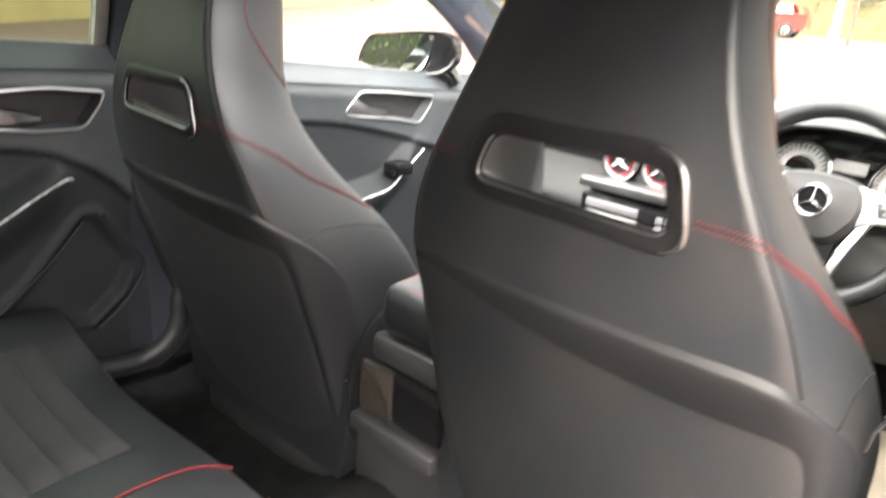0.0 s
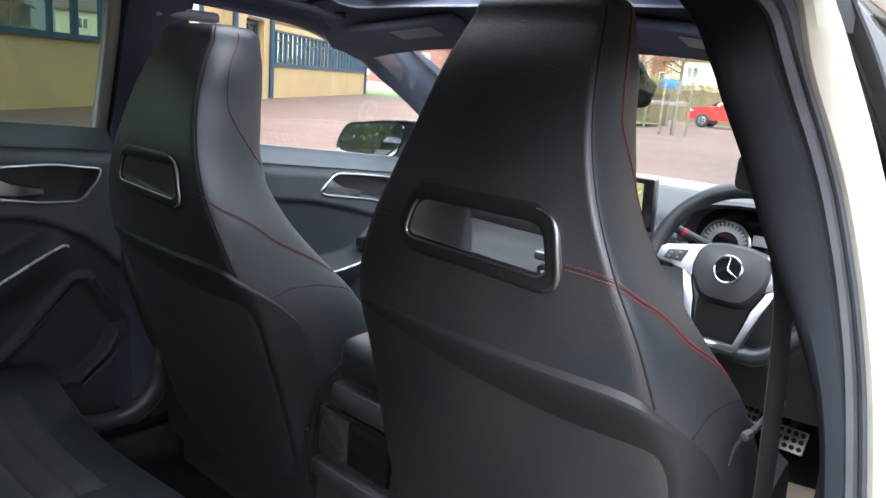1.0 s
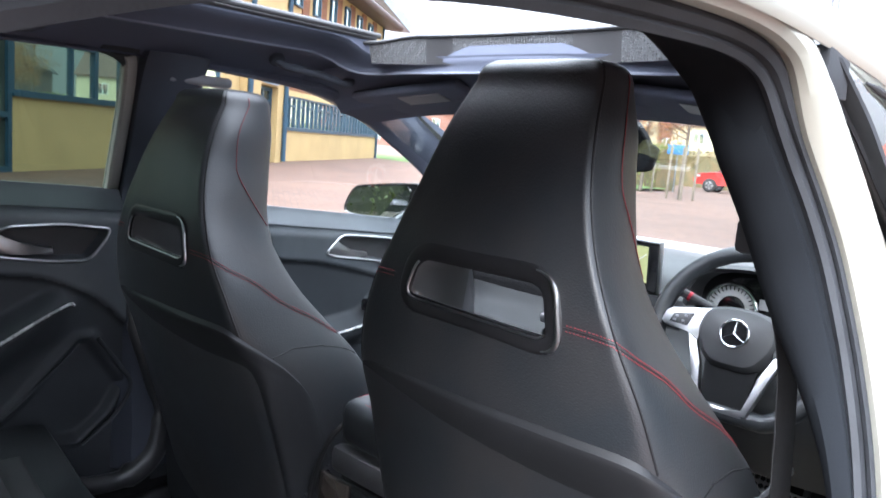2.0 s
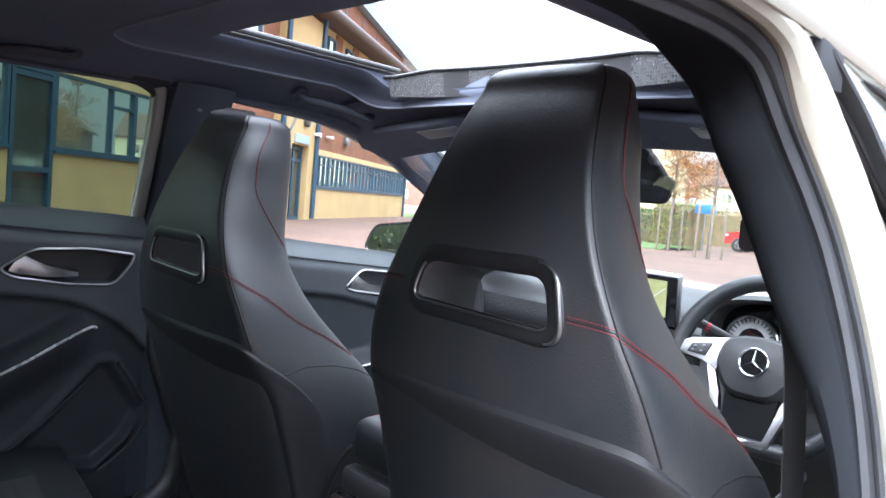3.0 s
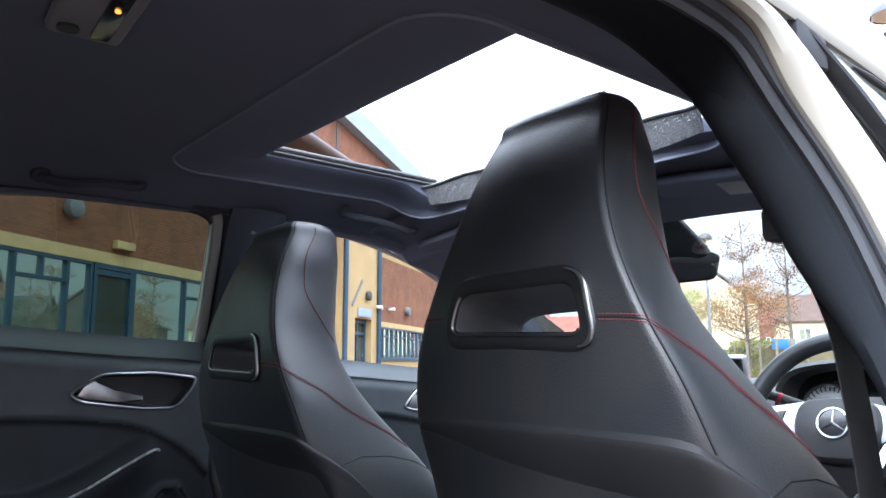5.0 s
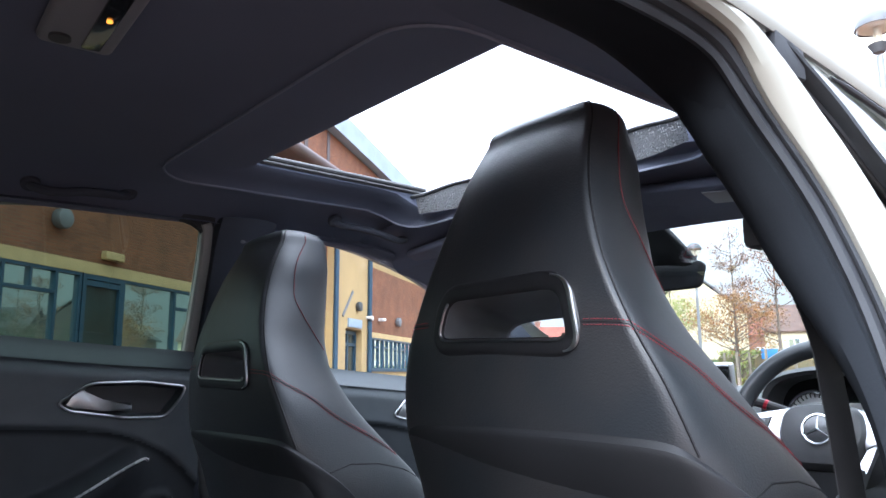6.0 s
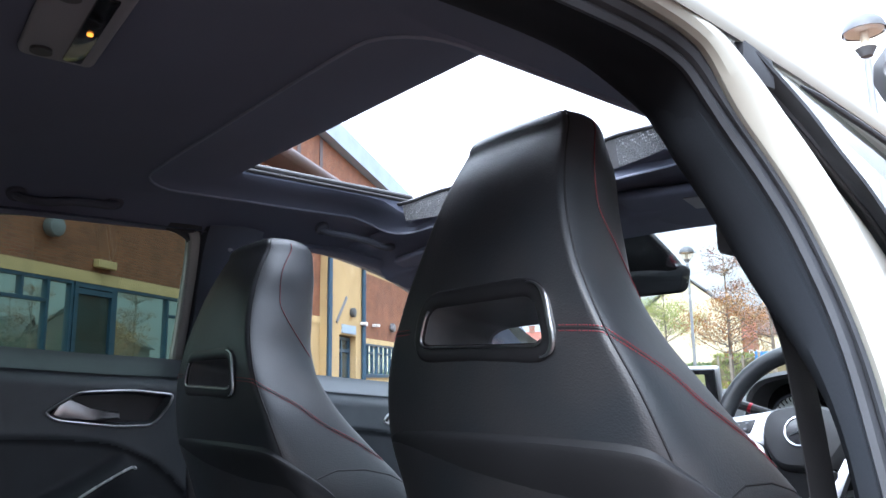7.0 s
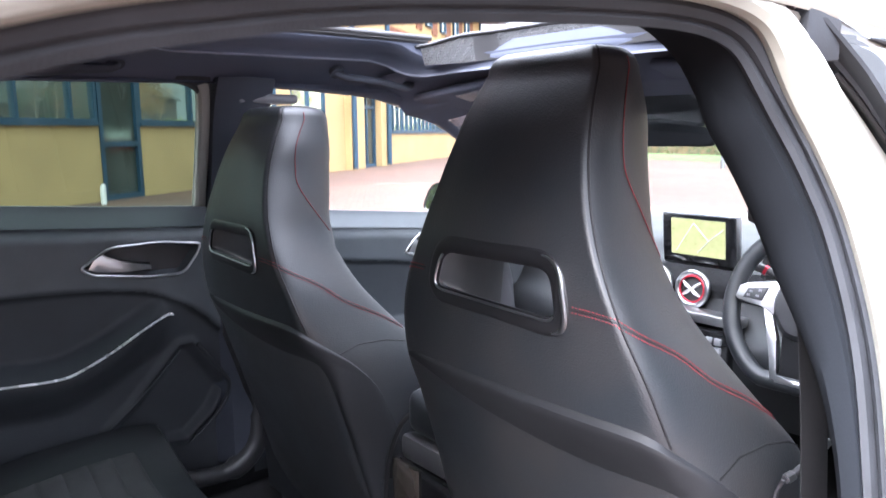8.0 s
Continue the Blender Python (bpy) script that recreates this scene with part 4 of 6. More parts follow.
outline = [(-0.972, 0.964), (-0.960, 1.010), (-0.934, 1.056), (-0.80, 1.076), (-0.70, 1.085), (-0.655, 1.065), (-0.645, 1.0), (-0.69, 0.962), (-0.80, 0.952), (-0.92, 0.955)]
pane = [(-0.962, 0.968), (-0.950, 1.010), (-0.928, 1.048), (-0.80, 1.066), (-0.735, 1.072), (-0.728, 1.03), (-0.752, 0.964), (-0.82, 0.960), (-0.92, 0.962)]
MC = Vector((-0.81, 1.0, 1.018))
TURN = Matrix.Rotation(radians(20.5), 3, "Z") @ Matrix.Rotation(radians(-4), 3, "X")
bm = BM()
rows = []
for y, k in ((0.998, 0.90), (0.990, 0.93), (0.988, 0.975), (0.995, 1.0), (1.03, 1.0), (1.075, 0.9), (1.105, 0.6), (1.115, 0.1)):
    rows.append([(MC.x + (p.x - MC.x) * k, y, MC.z + (p.y - MC.z) * k) for p in rounded([(a, b, 0) for a, b in outline], 0.025)])
vs = grid(bm, rows, True)
bm.faces.new(vs[0])
bmesh.ops.recalc_face_normals(bm, faces=bm.faces)
bmesh.ops.rotate(bm, cent=MC, matrix=TURN, verts=bm.verts)
part("housing", bm, GLOSS_BLACK, dm)
bm = BM()
prism(bm, [(p.x, 0.991, p.y) for p in rounded([(a, b, 0) for a, b in pane], 0.02)], (0, 0.006, 0))
bmesh.ops.recalc_face_normals(bm, faces=bm.faces)
bmesh.ops.rotate(bm, cent=MC, matrix=TURN, verts=bm.verts)
part("mirror_glass", bm, MIRROR, dm)
bm = BM()
tube(bm, [(-0.76, 1.06, 0.985), (-0.71, 1.09, 0.955), (-0.70, 1.10, 0.93)], 0.025, 10)
part("arm", bm, GLOSS_BLACK, dm)


# ---------------------------------------------------------------- front seats
SEAT = [  # height, piping x and y, middle of the back y, shoulder seam x and y, front half-width and y, dish of the front
    (1.30, 0.087, 0.067, 0.056, 0.094, 0.112, 0.070, 0.164, 0.004), (1.25, 0.100, 0.041, 0.028, 0.112, 0.081, 0.088, 0.158, 0.012), (1.20, 0.112, 0.022, 0.010, 0.118, 0.074, 0.096, 0.151, 0.014),
    (1.15, 0.127, 0.009, -0.003, 0.131, 0.068, 0.107, 0.143, 0.015), (1.10, 0.147, 0.001, -0.012, 0.146, 0.058, 0.123, 0.133, 0.015), (1.04, 0.175, 0.000, -0.014, 0.178, 0.040, 0.158, 0.130, 0.02),
    (0.98, 0.202, 0.011, -0.010, 0.209, 0.052, 0.195, 0.150, 0.06), (0.912, 0.221, 0.031, -0.001, 0.233, 0.075, 0.222, 0.202, 0.10), (0.85, 0.231, 0.059, 0.022, 0.249, 0.096, 0.241, 0.257, 0.12),
    (0.75, 0.236, 0.092, 0.056, 0.252, 0.122, 0.256, 0.318, 0.12), (0.65, 0.239, 0.122, 0.092, 0.253, 0.152, 0.257, 0.345, 0.11), (0.55, 0.236, 0.152, 0.126, 0.249, 0.182, 0.253, 0.358, 0.09),
    (0.42, 0.225, 0.186, 0.164, 0.238, 0.216, 0.242, 0.363, 0.07)]
CROWN, EDGE_R = 1.298, 0.026


def seat_ring(z):
    """Sixteen points round the seat at a height: the middle of the back first, the shoulder at 4, the front at 8."""
    wp, yp, yb, ws, ys, wf, yf, dish = hermite(SEAT, min(z, CROWN))
    half = [(0, yb), (0.50 * wp, yb + 0.15 * (yp - yb)), (0.87 * wp, yb + 0.58 * (yp - yb)), (wp, yp), (ws, ys),
            (wf, yf), (wf - 0.035, yf + 0.030), (0.5 * wf, yf + 0.032 - dish * 0.7), (0, yf + 0.032 - dish)]
    if z > CROWN:
        inset = EDGE_R * (1 - math.sqrt(max(0.0, 1 - ((z - CROWN) / EDGE_R) ** 2)))
        half = [(a * (1 - inset / 0.092), 0.122 + (b - 0.122) * (1 - inset / 0.072)) for a, b in half]
    return half + [(-a, b) for a, b in half[-2:0:-1]]


def seat_at(z, a):
    """Point of the seat's surface at a height; a counts round it from the middle of the back."""
    p = seat_ring(z)
    n = len(p)

    def on_ring(b):
        i = math.floor(b)
        t = b - i
        q = [Vector(p[(i + k) % n]) for k in (-1, 0, 1, 2)]
        return 0.5 * (2 * q[1] + (q[2] - q[0]) * t + (2 * q[0] - 5 * q[1] + 4 * q[2] - q[3]) * t * t + (3 * q[1] - q[0] - 3 * q[2] + q[3]) * t**3)

    # padded corners: each point is eased towards its neighbours
    r = 0.5 * on_ring(a) + 0.25 * (on_ring(a - 0.32) + on_ring(a + 0.32))
    return Vector((r.x, r.y, z))


def seat_back(x, z):
    """Point of the seat's back at x and z, and its place round the ring."""
    lo, hi = -3.2, 3.2
    for _ in range(24):
        mid = (lo + hi) / 2
        if seat_at(z, mid).x < x:
            lo = mid
        else:
            hi = mid
    return seat_at(z, lo), lo


def stitch_rows(bm, path, gap=0.0029, pitch=0.0036, r=0.0006, half=0.0012):
    """Two rows of thread along a path of (a, z) on the seat."""
    pts = curve([(a, z, 0) for a, z in path], 60)
    line = [seat_at(p.y, p.x) for p in pts]
    nrm = []
    for p in pts:
        du, dv = seat_at(p.y, p.x + 0.02) - seat_at(p.y, p.x - 0.02), seat_at(p.y + 0.002, p.x) - seat_at(p.y - 0.002, p.x)
        nrm.append(du.cross(dv).normalized())
    for side in (-1, 1):
        run = 0.0
        for i in range(1, len(line)):
            run += (line[i] - line[i - 1]).length
            if run >= pitch:
                run = 0.0
                t = (line[i] - line[i - 1]).normalized()
                w = nrm[i].cross(t).normalized() * gap * side
                c = line[i] + w + nrm[i] * 0.0008
                tube(bm, [c - t * half, c + t * half], r, 4)


seat = thing("front_seat", "black leather sports seat with built-in headrest and red stitching", "car seat", "front seats", at=pose(0.41, 0, 0))
bm = BM()
zs = [CROWN + EDGE_R * math.sin(radians(a)) for a in (90, 75, 60, 45, 30, 15)] + list(np.linspace(CROWN, 0.42, 64))
rows = [[seat_at(z, k / 5) for k in range(80)] for z in zs]
cap = [[Vector((p.x * k, 0.122 + (p.y - 0.122) * k, zs[0] + h)) for p in rows[0]] for k, h in ((0.12, 0.0032), (0.45, 0.0028), (0.8, 0.0014))]
vs = grid(bm, cap + rows, True)
bm.faces.new(vs[0][::-1])
bm.faces.new(vs[-1])
bmesh.ops.recalc_face_normals(bm, faces=bm.faces)
backrest = part("backrest", bm, LEATHER, seat)
HOLE = [(-0.087, 1.085), (0.091, 1.087), (0.107, 1.026), (-0.107, 1.033)]
hole = rounded([(a, 0, b) for a, b in HOLE], 0.020, 5)


def flare(p, y, k=1.0):
    """The slot widens downwards and to its sides on its way through the seat."""
    f = max(0.0, min(1.0, y / 0.14))
    return Vector((p.x * k * (1 + 0.46 * f), y, 1.058 + (p.z - 1.058) * k - 0.065 * f * (p.z < 1.06) - 0.012 * f - 0.008 * f * (p.z >= 1.06)))


bm = BM()
vs = grid(bm, [[flare(p, y) for p in hole] for y in (-0.10, 0.0, 0.06, 0.14, 0.30)], True)
bm.faces.new(vs[0][::-1])
bm.faces.new(vs[-1])
bmesh.ops.recalc_face_normals(bm, faces=bm.faces)
cutter = part("cutter", bm, GREY_LAMP, seat, smooth=0)
mod = backrest.modifiers.new("slot", "BOOLEAN")
mod.operation, mod.object, mod.solver, mod.material_mode = "DIFFERENCE", cutter, "EXACT", "TRANSFER"
bpy.context.view_layer.update()
cut = bpy.data.meshes.new_from_object(backrest.evaluated_get(bpy.context.evaluated_depsgraph_get()))
backrest.modifiers.clear()
backrest.data = cut
bpy.data.objects.remove(cutter)
for f in cut.polygons:
    f.use_smooth = True
cut.set_sharp_from_angle(angle=radians(65))

# slot: inner walls, dark surround, bright edge
bm = BM()
rows = [[flare(p, 0.0, 0.97) + Vector((0, seat_back(p.x, p.z)[0].y + 0.003, 0)) for p in hole]]
rows += [[flare(p, y, 0.97) for p in hole] for y in (0.03, 0.06, 0.09, 0.115, 0.138)]
grid(bm, rows, True)
part("slot_lining", bm, SMOKE_PLASTIC, seat, "smoky grey slot lining")
bm = BM()
for dz in (-0.003, 0.003):
    for i in range(20):
        q = [flare(Vector((-0.1005, 0, 1.0655 + dz)), 0.05 + 0.0045 * (i + e), 0.955) for e in (0, 0.7)]
        tube(bm, q, 0.0006, 4)
part("slot_stitching", bm, RED_THREAD, seat, "red stitching inside the slot", smooth=0)


def ring_on_back(bm, grow, r, flat, lift, sel=None, seg=8):
    pts = rounded([(a + math.copysign(grow, a), 0, b + (grow if b > 1.06 else -grow)) for a, b in HOLE], 0.024 + grow * 0.6, 7)
    pts = [seat_back(p.x, p.z)[0] + Vector((0, -lift, 0)) for p in pts]
    if sel:
        pts = [p for p in pts if sel(p)]
        tube(bm, pts, r, seg, False, flat, (0, -1, 0))
    else:
        tube(bm, pts, r, seg, True, flat, (0, -1, 0))


bm = BM()
ring_on_back(bm, 0.0066, 0.0105, 0.26, 0.0, seg=12)
part("slot_surround", bm, SLOT_GLOSS, seat, "smooth black slot surround")
# the bright edge: thin round the left and below, a thick bar round the right
pts = rounded([(a * 0.985, 0, 1.058 + (b - 1.058) * 0.97) for a, b in HOLE], 0.020, 7)
m = len(pts) // 4
bm = BM()
tube(bm, [seat_back(p.x, p.z)[0] + Vector((0, -0.0035, 0)) for p in pts[2 * m + 3:] + pts[:m - 4]], 0.0016, 8)
part("slot_edge", bm, SATIN, seat, "thin satin metal edge")
bm = BM()
bar = rounded([(a + math.copysign(0.0135, a), 0, b + (0.0120 if b > 1.06 else -0.0120)) for a, b in HOLE], 0.028, 9)
n = len(bar) // 4
bar = bar[n + 1:2 * n] + [bar[2 * n].lerp(bar[2 * n - 1], 1 - k / 6) for k in range(1, 7)] + bar[2 * n:3 * n - 1]
fat = [0.0010 + 0.0024 * step(0.0, 0.35, i / (len(bar) - 1)) * step(1.0, 0.80, i / (len(bar) - 1)) for i in range(len(bar))]
tube(bm, [seat_back(p.x, p.z)[0] + Vector((0, -0.0045, 0)) for p in bar], fat, 10, False, 0.75, (0, -1, 0))
part("slot_bar", bm, SATIN, seat, "bright metal bar round the slot")
bm = BM()
grid(bm, [[flare(Vector((x * (1 + 0.0), 0, z)), y) + Vector((0, seat_back(x, z)[0].y + 0.004, 0.0032)) for x, z in ((-0.092 + 0.184 * k, 1.0332 - 0.006 * k) for k in np.linspace(0, 1, 9))] for y in (0.0, 0.006, 0.016)])
part("slot_sill", bm, SATIN, seat, "brushed metal sill of the slot")


def panel_top(u):
    """Height of the back panel's upper edge, by the place round the seat."""
    return hermite([(0, 0.933), (1, 0.932), (2, 0.928), (2.6, 0.921), (3, 0.911), (3.5, 0.894), (3.85, 0.874), (4.1, 0.845), (4.28, 0.79), (4.34, 0.70)], abs(u))


bm = BM()
cols = []
for u in 4.34 * np.sin(np.linspace(-1, 1, 61) * math.pi / 2):
    top = panel_top(u)
    col = []
    for v in 1 - np.linspace(1, 0, 46) ** 1.8:
        z = 0.45 + (top - 0.45) * v
        p = seat_at(z, u)
        side_d = (4.34 - abs(u)) * 0.055
        edge_d = min(side_d, (top - z) * 0.9)
        du, dv = seat_at(z, u + 0.03) - seat_at(z, u - 0.03), seat_at(z + 0.003, u) - seat_at(z - 0.003, u)
        nr = du.cross(dv).normalized()
        col.append(p + nr * (-0.003 + 0.0085 * step(-0.001, 0.007, edge_d) * (0.12 + 0.88 * step(-2.5, 1.5, u)) - 0.009 * step(0.045, 0.10, side_d) * step(0.02, 0.10, top - z) + 0.002 * step(0.03, 0.01, edge_d)))
    cols.append(col)
grid(bm, cols)
bmesh.ops.recalc_face_normals(bm, faces=bm.faces)
part("back_panel", bm, PANEL_VINYL, seat, "black vinyl seat back panel")
for side in (1, -1):
    bm = BM()
    tube(bm, [seat_at(z, 3.0 * side) for z in [1.3215, 1.318, 1.312, 1.305, *np.linspace(1.298, 0.914, 60)]], 0.0016, 6)
    part("piping", bm, DARK_THREAD, seat)
_, a0 = seat_back(0.120, 1.043)
SEAM_R = [(a0, 1.045), (2.7, 1.041), (3.0, 1.037), (3.5, 1.026), (4.0, 1.010), (4.3, 0.992), (4.6, 0.958), (5.0, 0.925), (5.4, 0.89)]
_, a1 = seat_back(-0.130, 1.050)
SEAM_L = [(a1, 1.055), (-2.6, 1.054), (-3.0, 1.050), (-3.5, 1.036), (-4.0, 1.015), (-4.6, 0.965), (-5.0, 0.93)]
SEAM_H = [(4.0, 1.312), (4.0, 1.25), (4.0, 1.21), (4.05, 1.18), (4.35, 1.145), (4.8, 1.110), (5.2, 1.085)]
for path, name in ((SEAM_R, "stitching"), (SEAM_L, "stitching")):
    bm = BM()
    stitch_rows(bm, path)
    part(name, bm, RED_THREAD, seat, "double row of red stitching", smooth=0)
for sgn in (1,):
    bm = BM()
    stitch_rows(bm, [(sgn * a, z) for a, z in SEAM_H], gap=0.0002, pitch=0.0034, r=0.0005, half=0.0021)
    part("headrest_stitching", bm, SEAM_RED, seat, "red headrest stitching", smooth=0)
for path in (SEAM_R, SEAM_L, SEAM_H):
    bm = BM()
    tube(bm, [seat_at(p.y, p.x) for p in curve([(a, z, 0) for a, z in path], 12)], 0.0008, 6)
    part("seam", bm, DARK_THREAD, seat)
bm = BM()
tube(bm, [seat_at(z, a) for a, z in [(3.9, 0.872), (4.3, 0.883), (4.7, 0.879), (5.1, 0.864), (5.4, 0.848)]], 0.0014, 6)
part("seam", bm, DARK_THREAD, seat)
bm = BM()
rows = []
for i, y in enumerate(np.linspace(0.16, 0.70, 24)):
    f = (y - 0.16) / 0.54
    h = 0.585 + 0.02 * f - 0.05 * step(0.9, 1.0, f)
    rows.append([(x * (1 - 0.20 * f), y, zz) for x, zz in ((-0.25, 0.40), (-0.268, 0.50), (-0.262, h + 0.02), (-0.235, h + 0.035), (-0.19, h + 0.01), (-0.10, h - 0.015), (0, h - 0.02), (0.10, h - 0.015), (0.19, h + 0.01), (0.235, h + 0.035), (0.262, h + 0.02), (0.268, 0.50), (0.25, 0.40))])
vs = grid(bm, rows)
bm.faces.new(vs[0])
bm.faces.new(vs[-1][::-1])
part("seat_cushion", bm, LEATHER_SMOOTH, seat)
bm = BM()
box(bm, (-0.22, 0.17, 0.31), (0.22, 0.60, 0.41), 0.02)
part("seat_base", bm, HARD_PLASTIC, seat)
copy_thing(seat, pose(-0.338, -0.003, -0.044))

# rear bench
bench = thing("rear_bench", "dark grey cloth rear bench with black leather bolsters and red piping", "car seat")


def bench_top(x, y):
    side = max(0, (abs(x) - 0.44) / 0.2)
    return 0.525 + 0.03 * side + 0.012 * math.cos(x * 9) - 0.30 * max(0, (y + 0.17)) ** 1.6 * 2 - 0.03 * step(-0.2, -0.6, y)


bm = BM()
rows = []
for y in np.linspace(-0.72, -0.088, 30):
    rows.append([(x, y, bench_top(x, y)) for x in np.linspace(-0.66, 0.66, 60)])
rows.append([(x, -0.076, bench_top(x, -0.088) - 0.02) for x in np.linspace(-0.66, 0.66, 60)])
rows.append([(x, -0.088, 0.40) for x in np.linspace(-0.66, 0.66, 60)])
rows.append([(x, -0.12, 0.31) for x in np.linspace(-0.66, 0.66, 60)])
grid(bm, rows)
part("cushion", bm, LEATHER_SMOOTH, bench)
for sgn in (-1, 1):
    for k in range(9):
        y0 = -0.165 - k * 0.048
        bm = BM()
        grid(bm, [[(sgn * x, y, bench_top(x, y) + 0.001 + 0.010 * math.sqrt(max(0, 1 - ((y - y0 + 0.024) / 0.0242) ** 2)) * step(0.185, 0.20, x) * step(0.56, 0.545, x)) for y in np.linspace(y0 - 0.048, y0, 10)] for x in np.linspace(0.185, 0.56, 22)])
        part("cushion_rib", bm, CLOTH_SEAT, bench, "padded dark grey cloth rib")
    bm = BM()
    tube(bm, curve([(sgn * x, y, bench_top(x, y) + 0.0025) for x, y in ((0.045, -0.083), (0.062, -0.10), (0.077, -0.139), (0.083, -0.215), (0.085, -0.35), (0.085, -0.6))], 6), 0.0022, 6)
    part("piping", bm, SEAM_RED, bench, "red piping")
bm = BM()
grid(bm, [[(x, -0.70 - 0.26 * v + 0.03 * math.cos(x * 9) * (v > 0), 0.50 + 0.55 * v) for x in np.linspace(-0.66, 0.66, 40)] for v in np.linspace(0, 1, 14)])
shell(bm, 0.10)
part("backrest", bm, LEATHER_SMOOTH, bench)


# ---------------------------------------------------------------- dashboard
dash = thing("dashboard", "black dashboard with textured trim panel and three round air vents", "dashboard")
bm = BM()
prof = curve([(0, 1.12, 0.50), (0, 1.06, 0.62), (0, 1.055, 0.70), (0, 1.10, 0.76), (0, 1.135, 0.855), (0, 1.165, 0.890), (0, 1.195, 0.925), (0, 1.26, 0.948), (0, 1.36, 0.956), (0, 1.52, 0.955)], 5)
grid(bm, [[(x, p.y + 0.06 * abs(x / 0.72) ** 3, p.z) for p in prof] for x in np.linspace(-0.73, 0.74, 50)])
part("dash_body", bm, DASH_BLACK, dash)
bm = BM()
grid(bm, [[(x, 1.118 + 0.06 * abs(x / 0.72) ** 3 - 0.012 + 0.018 * abs(z - 0.83) / 0.06, z) for z in np.linspace(0.765, 0.875, 8)] for x in np.linspace(-0.68, 0.17, 30)])
part("trim_panel", bm, TRIM_DARK, dash, "dark patterned trim panel")
for x, y, z in ((-0.122, 1.098, 0.818), (-0.012, 1.098, 0.818), (-0.640, 1.110, 0.868)):
    bm = BM()
    ring(bm, (x, y, z), (0, -1, 0.1), 0.043, 0.0080)
    v = part("vent_ring", bm, SATIN, dash, "silver ring of a round air vent")
    bm = BM()
    ring(bm, (x, y - 0.004, z), (0, -1, 0.1), 0.0345, 0.0030)
    part("red_ring", bm, RED_RING, v, "red inner ring")
    bm = BM()
    disc(bm, (x, y + 0.012, z), (0, -1, 0.1), 0.034, 0.02)
    part("vent_core", bm, HARD_PLASTIC, v)
    bm = BM()
    for a in (35, 145, 215, 325):
        c, s = math.cos(radians(a)), math.sin(radians(a))
        tube(bm, [(x, y - 0.008, z), (x + 0.017 * c, y - 0.008, z + 0.017 * s), (x + 0.031 * c, y - 0.004, z + 0.031 * s)], [0.0035, 0.0055, 0.003], 6)
    part("vent_cross", bm, SATIN, v, "silver cross-shaped vane")
bm = BM()
box(bm, (-0.20, 1.035, 0.748), (0.15, 1.090, 0.774), 0.006)
part("silver_strip", bm, SATIN, dash, "silver strip under the vents")
bm = BM()
box(bm, (-0.185, 1.03, 0.616), (0.135, 1.075, 0.736), 0.008)
unit = part("radio_panel", bm, GLOSS_BLACK, dash, "gloss black radio and climate panel")
for r in range(4):
    for c in range(4):
        bm = BM()
        box(bm, (0.028 + c * 0.023, 1.022, 0.638 + r * 0.022), (0.047 + c * 0.023, 1.032, 0.656 + r * 0.022), 0.003)
        part("key", bm, GREY_LAMP, unit)
for r in range(3):
    bm = BM()
    box(bm, (-0.165, 1.022, 0.644 + r * 0.03), (-0.02, 1.032, 0.666 + r * 0.03), 0.003)
    part("control_bar", bm, SILVER_PLASTIC if r == 1 else GREY_LAMP, unit)

disp = thing("display_screen", "upright tablet display with silver rim showing a pale green map", "screen")
tilt = Matrix.Translation((-0.018, 1.134, 0.945)) @ Matrix.Rotation(radians(6), 4, "X") @ Matrix.Diagonal((1.05, 1.0, 1.12, 1.0))
bm = BM()
box(bm, (-0.106, -0.008, -0.066), (0.106, 0.012, 0.066), 0.008, tilt, 3)
part("rim", bm, SATIN, disp, "silver rim")
bm = BM()
box(bm, (-0.100, -0.012, -0.060), (0.100, -0.004, 0.060), 0.005, tilt)
part("bezel", bm, GLOSS_BLACK, disp)
bm = BM()
box(bm, (-0.074, -0.0145, -0.038), (0.074, -0.0115, 0.048), 0.0, tilt)
part("map_display", bm, SCREEN_MAP, disp, "lit pale green map", smooth=0)
bm = BM()
for a, b in (((-0.06, -0.03), (-0.01, 0.04)), ((-0.01, 0.04), (0.03, 0.0)), ((0.03, 0.0), (0.07, 0.03)), ((0.0, -0.03), (0.03, 0.0))):
    p, q = tilt @ Vector((a[0], -0.0152, a[1])), tilt @ Vector((b[0], -0.0152, b[1]))
    tube(bm, [p, q], 0.0012, 4)
part("map_lines", bm, WHITE_UPVC, disp)

# instruments
cl = thing("instrument_cluster", "hooded instrument cluster with two pale round dials", "instruments")
bm = BM()
arch = [(0.215, 0.90), (0.225, 0.955), (0.27, 0.990), (0.385, 1.003), (0.50, 0.990), (0.545, 0.955), (0.555, 0.90)]
arch = curve([(a, 0, b) for a, b in arch], 6)
grid(bm, [[(p.x + (p.x - 0.385) * k, y, p.z + dz) for p in arch] for y, k, dz in ((1.18, 0.10, -0.005), (1.06, 0.06, 0.004), (1.012, 0.02, 0.004), (1.004, 0.0, -0.004), (1.012, -0.04, -0.012), (1.09, -0.08, -0.018))])
part("hood", bm, HARD_PLASTIC, cl)
bm = BM()
box(bm, (0.21, 1.08, 0.80), (0.56, 1.10, 0.985), 0.01)
part("backplate", bm, GLOSS_BLACK, cl)
